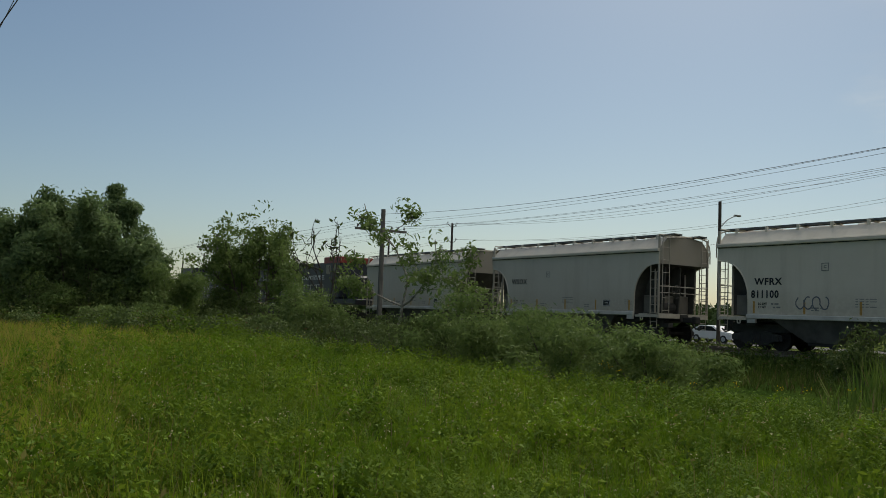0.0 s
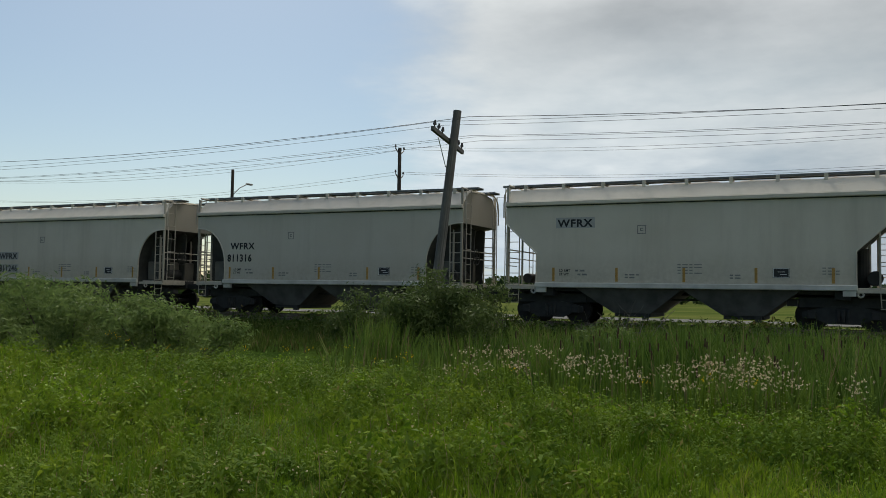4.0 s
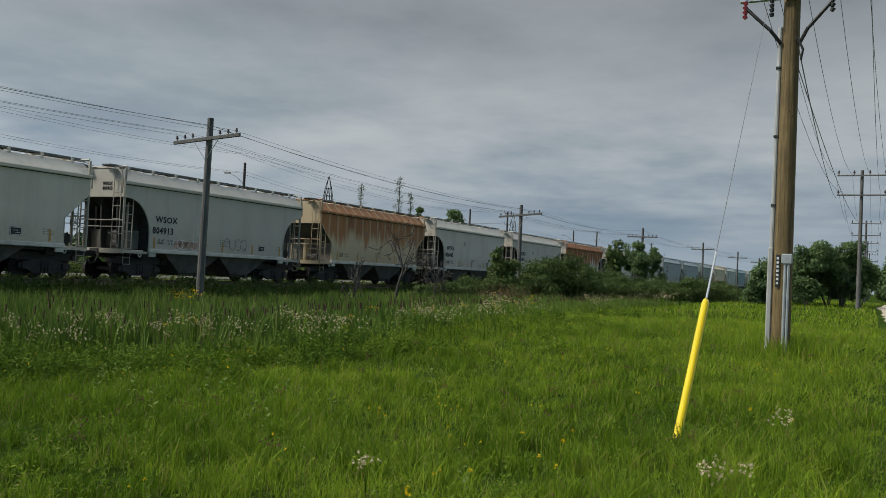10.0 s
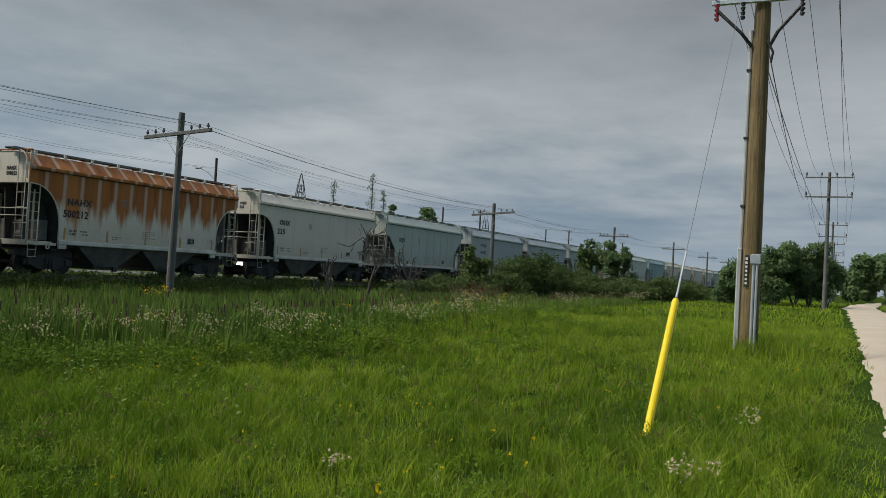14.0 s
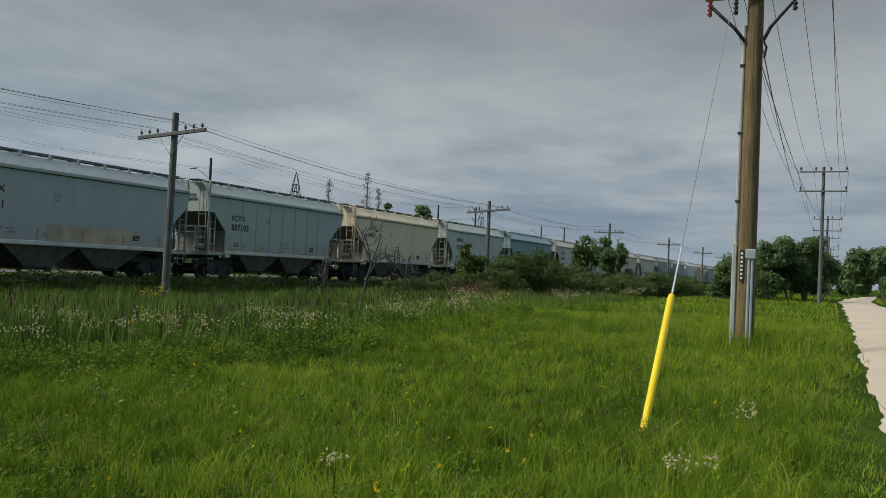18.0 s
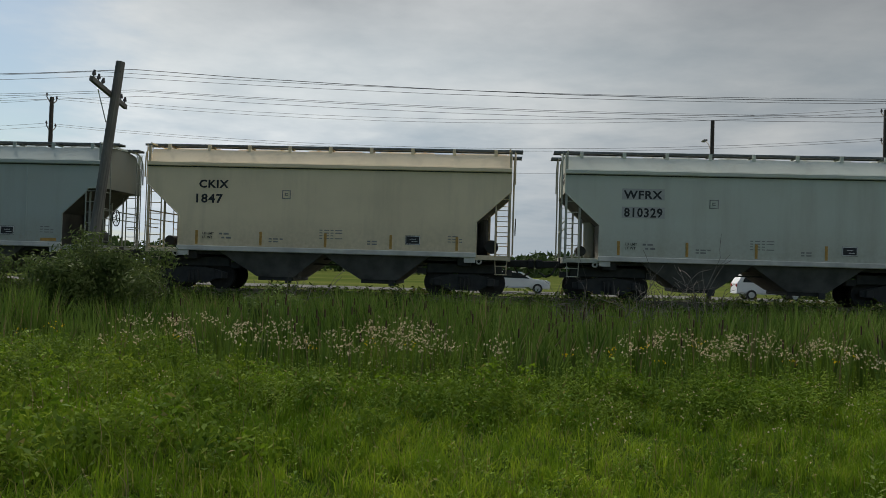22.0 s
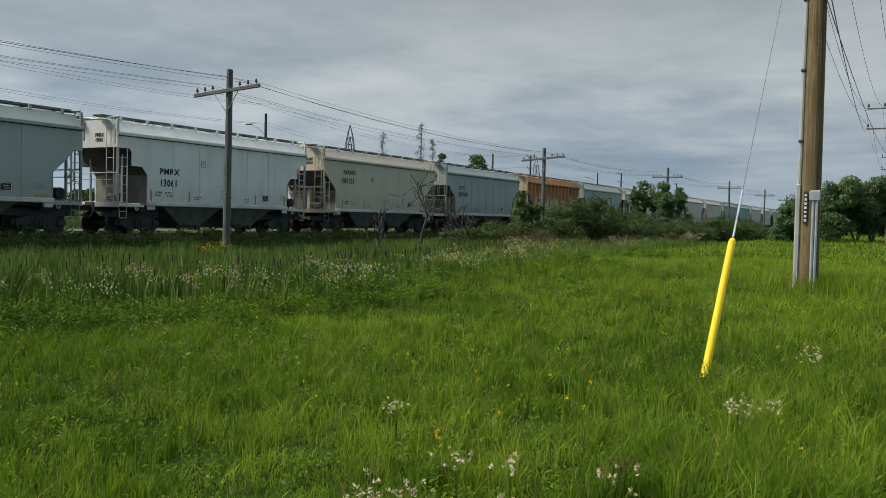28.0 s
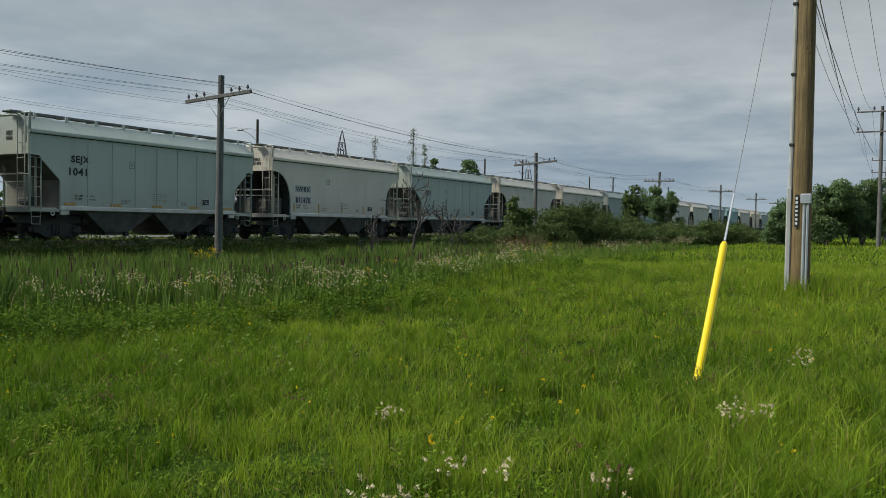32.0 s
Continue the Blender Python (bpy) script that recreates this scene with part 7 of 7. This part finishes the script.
def flowers():
    rg = np.random.default_rng(31)
    # tall branching stalks of cream fluff along the ditch's edge
    n = 1000
    x = rg.uniform(-5, 50, n)
    y = band(x) + rg.normal(0, 0.28, n) + 0.15 - 0.9 * (rg.uniform(0, 1, n) < 0.12)
    k = rg.uniform(0, 1, n) < sm(0.25, 0.7, 1.0 * fbm(x, y * 0.5, 2.4, 41) + 0.12 * (x < 6)) * (1 - 0.88 * sm(16, 22, x)) + 0.03
    x, y = x[k], y[k]
    for sel, heads, size, hs in ((x < 6, 11, 0.0135, 0.9), (x >= 6, 13, 0.0115, 0.8)):
        flower_clump(x[sel], y[sel], rg.uniform(0.62, 0.95, sel.sum()) * hs, heads, 0.08, size, PETAL, "seeding_thistles", "tall thistles gone to cream fluff along the ditch", 32 if hs > 0.8 else 46)
    # longer grass round the pole's foot
    px, py = rg.normal(17.96, 0.45, 900), rg.normal(1.7, 0.45, 900)
    v, q, t = blades(px, py, rg.uniform(0.25, 0.5, 900), np.full(900, 0.014), rg.uniform(0.1, 0.5, 900), rg)
    tagged(arrays("grass_tufts", v, q, t, GRASS), "longer grass round the pole's foot", "grass", kind="stuff")
    fluff = np.array([(4.98, 3.05), (6.28, 1.03), (8.89, 0.82), (6.5, 0.87), (3.54, 2.21), (3.33, 2.2), (3.48, 2.03), (3.51, 1.58), (4.09, 2.12), (4.35, 1.3), (4.14, 1.83), (6.55, 1.09), (9.5, 0.89)])
    flower_clump(fluff[:, 0], fluff[:, 1], np.full(len(fluff), 0.3), 13, 0.06, 0.0145, PETAL, "thistles", "clumps of pale fluffy thistle heads", 33)
    gold = np.array([(5.29, 2.43), (4.6, 2.53), (7.4, 2.44), (6.12, 2.25), (9.67, 1.24), (2.89, 2.73), (7.01, 2.74), (6.88, 2.32), (5.86, 2.04), (12.15, 2.97), (8.6, 7.4), (11.18, 7.37), (4.48, 2.44)])
    flower_clump(gold[:, 0], gold[:, 1], np.full(len(gold), 0.29), 1, 0.01, 0.018, YELLOWF, "yellow_flowers", "small yellow wildflowers in the grass", 34)
    x, y, r = polar(rg, 240, 5.5, 26, -90, -30)
    k = (y < band(x) - 0.2) & off_trail(x, y, 2.2) & (fbm(x, y, 2.6, 47) > 0.42)
    flower_clump(x[k], y[k], rg.uniform(0.2, 0.32, k.sum()), 2, 0.04, 0.011, YELLOWF, "tiny_yellow_flowers", "tiny yellow flowers in the grass", 38)
    m = 44
    flower_clump(rg.uniform(3.5, 16, m), rg.uniform(1.0, 7, m), np.full(m, 0.3), 7, 0.035, 0.013, RUSTWEED, "dock_stalks", "rusty brown dock stalks in the grass", 39)
    # fleabane: scattered small pale heads to the left and ahead
    m = 520
    x, y, r = polar(rg, m, 6, 15, -25, 88)
    k = (y < band(x)) & (fbm(x, y, 3.0, 43) > 0.45)
    flower_clump(x[k], y[k], rg.uniform(0.3, 0.5, k.sum()), 4, 0.06, 0.008, PETAL, "pale_meadow_flowers", "small pale wildflowers in the grass", 35)
    m = 50
    x = rg.uniform(-14, 24, m)
    flower_clump(x, band(x) + rg.normal(0, 0.4, m), rg.uniform(0.5, 0.75, m), 6, 0.05, 0.011, YELLOWF, "goldenrod", "yellow goldenrod among the weeds", 36)
    flower_clump(rg.normal(22.3, 0.3, 12), rg.normal(21.2, 0.2, 12), rg.uniform(0.7, 0.95, 12), 9, 0.10, 0.018, YELLOWF, "goldenrod", "clump of goldenrod by the telegraph pole", 45)


lawn()
tussocks()
near_grass()
dry_grass()
lush_corner()
weeds()
weed_mounds()
cattails()
flowers()


# ---- locomotives at the head of the train ----
BLACKLOCO = plain("black_locomotive_paint", (0.02, 0.024, 0.035), 0.4, 0, 0.3, 2)
REDLOCO = plain("red_locomotive_paint", (0.26, 0.03, 0.022), 0.45, 0, 0.25, 2)
GLASS = plain("dark_window_glass", (0.02, 0.025, 0.03), 0.08, 0, 0.1, 2)


def build_locomotive():
    """A six-axle diesel with its cab towards the train; origin on the rail's top at its middle."""
    l = thing("locomotive", "black diesel locomotive with red and white trim", "locomotive", "locomotives of the freight train")
    bm = bmesh.new()
    box(bm, (0, 0, 1.35), (21.5, 3.0, 0.4), bevel=0.05)
    part("frame", bm, BLACKLOCO, l)
    bm = bmesh.new()
    prism(bm, [(-10.0, 1.55), (-10.0, 4.1), (-9.6, 4.35), (5.2, 4.35), (5.2, 1.55)], -0.95, 0.95)
    part("long_hood", bm, BLACKLOCO, l)
    bm = bmesh.new()
    prism(bm, [(-9.8, 4.0), (-9.8, 4.75), (-5.5, 4.75), (-5.5, 4.0)], -1.45, 1.45)
    part("radiator", bm, BLACKLOCO, l)
    bm = bmesh.new()
    box(bm, (6.6, 0, 3.1), (2.8, 3.0, 3.1), bevel=0.12)
    cab = part("cab", bm, BLACKLOCO, l)
    bm = bmesh.new()
    box(bm, (6.6, 0, 4.45), (2.84, 3.04, 0.5), bevel=0.04)
    part("cab_band", bm, REDLOCO, cab, "red painted band under the cab roof")
    for s in (-1, 1):
        for x in (6.0, 7.2):
            bm = bmesh.new()
            box(bm, (x, s * 1.505, 3.75), (0.85, 0.02, 0.7), bevel=0.005)
            part("window", bm, GLASS, cab)
    bm = bmesh.new()
    box(bm, (9.0, 0, 2.4), (2.0, 1.9, 1.7), bevel=0.15)
    part("nose", bm, BLACKLOCO, l)
    for s in (-1, 1):
        bm = bmesh.new()
        box(bm, (-2.0, s * 0.965, 3.2), (13.5, 0.02, 0.35))
        part("stripe", bm, WHITEPAINT, l)
        for i in range(9):
            bm = bmesh.new()
            box(bm, (-8.8 + 1.6 * i, s * 0.96, 2.6), (1.3, 0.03, 1.5), bevel=0.01)
            part("hood_door", bm, BLACKLOCO, l)
        bm = bmesh.new()
        for x in np.linspace(-10.4, 5.0, 14):
            tube(bm, (x, s * 1.42, 1.55), (x, s * 1.42, 2.6), 0.02, n=5)
        tube(bm, (-10.4, s * 1.42, 2.6), (5.0, s * 1.42, 2.6), 0.02, n=5)
        part("handrail", bm, WHITEPAINT, l)
    bm = bmesh.new()
    tube(bm, (-2.4, 0, 0.75), (2.4, 0, 0.75), 0.75, n=14)
    part("fuel_tank", bm, DARKSTEEL, l)
    for x in (-6.8, 6.8):
        bm = bmesh.new()
        box(bm, (0, 0, 0.62), (4.6, 2.5, 0.4), bevel=0.06)
        tr = part("truck", bm, DARKSTEEL, l)
        tr.matrix_basis = pose(x, 0, -RIDE)
        for q in (-1.75, 0, 1.75):
            w = part("wheelset", wheelset_mesh(), WHEEL, tr)
            w.delta_location = (q, 0, 0.46)
    return l


loco = build_locomotive()
train.append((loco, -2.03 * PITCH + HEAD - 12.5, 0.0))
train.append((copy_thing(loco, Matrix.Identity(4)), -2.03 * PITCH + HEAD - 12.5 - 23.2, 0.0))

# ---- traffic on the far road ----
CARWHITE = plain("white_car_paint", (0.75, 0.76, 0.77), 0.3, 0, 0.05, 2)
CARDARK = plain("dark_grey_car_paint", (0.06, 0.062, 0.065), 0.3, 0.0, 0.1, 2)
TAILRED = plain("red_tail_light_plastic", (0.45, 0.02, 0.02), 0.3, 0, 0.1, 4)


def build_car(tall, paint, label):
    c = thing("car", label, "car", "cars on the far road")
    bm = bmesh.new()
    if tall:
        out = [(-2.3, 0.35), (-2.35, 0.95), (-2.2, 1.1), (-1.25, 1.15), (-0.55, 1.72), (1.9, 1.75), (2.3, 1.1), (2.35, 0.4)]
    else:
        out = [(-2.2, 0.3), (-2.25, 0.75), (-2.05, 0.88), (-1.1, 0.96), (-0.3, 1.42), (1.1, 1.46), (1.95, 1.05), (2.2, 0.98), (2.22, 0.35)]
    prism(bm, out, -0.86, 0.86)
    bmesh.ops.recalc_face_normals(bm, faces=bm.faces)
    bmesh.ops.bevel(bm, geom=[e for e in bm.edges if abs(e.verts[0].co.y - e.verts[1].co.y) < 0.01], offset=0.09, segments=2, affect="EDGES")
    part("body", bm, paint, c)
    for s in (-1, 1):
        bm = bmesh.new()
        if tall:
            w = [(-0.95, 1.15), (-0.45, 1.62), (1.75, 1.64), (2.0, 1.15)]
        else:
            w = [(-0.85, 0.98), (-0.2, 1.36), (1.0, 1.38), (1.6, 1.02)]
        prism(bm, w, s * 0.862 - 0.004, s * 0.862 + 0.004)
        part("side_window", bm, GLASS, c)
        for x in (-1.4, 1.4):
            bm = bmesh.new()
            tube(bm, (0, -0.11, 0), (0, 0.11, 0), 0.33, n=16)
            wh = part("wheel", bm, RUBBER, c)
            wh.matrix_basis = pose(x, s * 0.78, 0.33)
            bm = bmesh.new()
            tube(bm, (0, -0.118, 0), (0, 0.118, 0), 0.2, n=12)
            part("rim", bm, GALV, wh)
    for s in (-0.62, 0.62):
        bm = bmesh.new()
        box(bm, (2.32, s, 0.95 if tall else 0.82), (0.08, 0.26, 0.2), bevel=0.03)
        part("tail_light", bm, TAILRED, c, "red tail light")
    return c


sedan = build_car(False, CARWHITE, "white saloon car driving on the far road")
suv = build_car(True, CARWHITE, "white sport utility car driving on the far road")
sedan2, sedan3 = (copy_thing(sedan, Matrix.Identity(4)) for _ in range(2))
suv2, suv3 = (copy_thing(suv, Matrix.Identity(4)) for _ in range(2))
dark_suv = build_car(True, CARDARK, "dark grey sport utility car with red tail lights")
# each car: when it passes the given place, and its speed along the road
traffic = [(sedan, 22.0, 1.0, 59.0, 19.1), (suv, 22.0, 17.8, 59.0, 19.0), (sedan2, 5.5, 55.8, 59.0, 19.0), (suv2, 28.0, 59.8, 59.0, 19.0), (suv3, 13.0, 57.8, 59.0, 19.0), (sedan3, 20.6, 2.1, 61.5, 24.0), (dark_suv, 18.0, 49.6, 59.0, 19.0)]


# ---- sprayed paint on the cars ----
PINKSPRAY = plain("crimson_spray_paint", (0.42, 0.05, 0.08), 0.6, 0, 0.2, 4)
PURPLESPRAY = plain("violet_spray_paint", (0.17, 0.07, 0.30), 0.6, 0, 0.2, 4)
DARKSPRAY = plain("dark_spray_paint", (0.13, 0.14, 0.16), 0.6, 0, 0.2, 4)


def scrawl(car, mat, x, z, w, h, strokes, thick, seed, label):
    """A sprayed tag: looping bands of paint that cannot be read."""
    rg = np.random.default_rng(seed)
    for i in range(strokes):
        bm = bmesh.new()
        cx = x + w * (i + 0.5) / strokes
        n = 11
        ph = rg.uniform(0, 6.28)
        pts = [(cx + w / strokes * 0.55 * math.cos(ph + 5.2 * k / n) * rg.uniform(0.8, 1.1), z + h * 0.5 * math.sin(ph + 5.2 * k / n)) for k in range(n)]
        y = -SIDE - 0.012 - 0.0015 * (i % 3)
        edge = []
        for k, (px, pz) in enumerate(pts):
            (ax, az), (bx, bz) = pts[max(k - 1, 0)], pts[min(k + 1, n - 1)]
            d = Vector((bx - ax, bz - az)).normalized() * thick / 2
            edge.append((bm.verts.new((px - d.y, y, pz + d.x)), bm.verts.new((px + d.y, y, pz - d.x))))
        for (p, q), (u, v) in zip(edge, edge[1:]):
            bm.faces.new((p, q, v, u))
        part("spray_mark", bm, mat, car, label)


def car_with(number):
    for (car, _, _), row in zip(train, CARS):
        if row[5] == number:
            return car


tag = car_with("806970")


def block_tag(car, mat, x, z, w, h, n, seed, label):
    """Fat sprayed shapes with white edges, like letters that cannot be read."""
    rg = np.random.default_rng(seed)
    for i in range(n):
        cx, hw = x + w * (i + 0.5) / n, w / n * 0.62
        pts = []
        for k in range(12):
            a = 2 * math.pi * k / 12
            sq = 1 / max(abs(math.cos(a)), abs(math.sin(a)))
            r = min(sq, 1.25) * rg.uniform(0.62, 1.12)
            pts.append((hw * r * math.cos(a) + 0.25 * hw * math.sin(a), h / 2 * r * math.sin(a)))
        lean = Matrix.Translation((cx, -SIDE - 0.008, z + rg.uniform(-0.04, 0.04)))
        for grow, thick, m, nm in ((1.14, 0.004, WHITEPAINT, "spray_edge"), (0.98, 0.009, mat, "spray_mark")):
            bm = bmesh.new()
            prism(bm, [(p * grow, q * grow) for p, q in pts], -thick, 0.0)
            bmesh.ops.recalc_face_normals(bm, faces=bm.faces)
            part(nm, bm, m, car, label if m is mat else "").matrix_basis = lean
        bm = bmesh.new()
        for _ in range(2):
            ax, az = rg.uniform(-0.3, 0.3) * hw, rg.uniform(-0.3, 0.3) * h
            box(bm, (0, 0, 0), (0.03, 0.004, h * rg.uniform(0.25, 0.5)), Matrix.Translation((ax, -0.011, az)) @ pose(0, 0, 0, 0, rg.uniform(-50, 50), 0))
        part("spray_edge", bm, WHITEPAINT, car).matrix_basis = lean


bm = bmesh.new()
box(bm, (HALF - 5.4, -SIDE - 0.006, 1.5), (4.9, 0.008, 0.62), bevel=0.0)
part("patch_panel", bm, plain("beige_cover_paint", (0.50, 0.42, 0.31), 0.8, 0, 0.3, 1.5), car_with("803441"), "faded beige repainted patch")
block_tag(tag, PINKSPRAY, -HALF + 3.55, 1.6, 2.75, 0.78, 5, 1, "crimson sprayed letters")
block_tag(tag, PURPLESPRAY, -HALF + 6.75, 1.58, 2.0, 0.7, 3, 2, "violet sprayed letters")
scrawl(car_with("812368"), DARKSPRAY, -HALF + 4.2, 2.0, 1.7, 0.34, 7, 0.03, 3, "thin dark sprayed scrawl")
block_tag(car_with("804913"), plain("faded_pink_spray", (0.50, 0.34, 0.26), 0.7, 0, 0.4, 5), -HALF + 2.9, 1.42, 1.5, 0.42, 4, 4, "faded pink sprayed letters")
scrawl(car_with("804913"), DARKSPRAY, -HALF + 6.2, 1.6, 1.6, 0.55, 4, 0.03, 5, "thin dark sprayed scrawl")
scrawl(car_with("110811"), DARKSPRAY, -HALF + 3.6, 1.85, 0.9, 0.7, 3, 0.05, 6, "thin dark sprayed scrawl")
scrawl(car_with("807989"), DARKSPRAY, -HALF + 4.2, 1.42, 1.0, 0.25, 5, 0.04, 7, "thin dark sprayed scrawl")
scrawl(car_with("811100"), DARKSPRAY, -HALF + 3.6, 1.6, 1.3, 0.45, 4, 0.05, 8, "thin dark sprayed scrawl")


def motions():
    """The train runs to the left at a steady speed, its wheels turning."""
    for car, x0, lift in train:
        walk(car, [(t, pose(x0 - SPEED * t, TRACK_Y, RAIL_Z + RIDE + lift)) for t in (0.0, 16.0, 32.0)])
    for car, t0, x0, y, v in traffic:
        heading = 0 if v < 0 else 180
        z = float(gz(x0, y)) + 0.05
        walk(car, [(t, pose(x0 + v * (t - t0), y, z, 0, 0, heading)) for t in (0.0, 16.0, 32.0)])
    wheels = [o for car, _, _ in train for o in car.children_recursive if o.name.startswith("wheelset")]
    turn = math.degrees(SPEED / FPS / 0.46)
    walk(wheels[0], [(i / FPS, pose(0, 0, 0, 0, -turn * i, 0)) for i in range(32 * FPS + 1)])
    keys = wheels[0].animation_data
    for o in wheels[1:]:
        o.rotation_mode = "QUATERNION"
        own = o.animation_data_create()
        own.action = keys.action
        own.action_slot = keys.action_slot


motions()
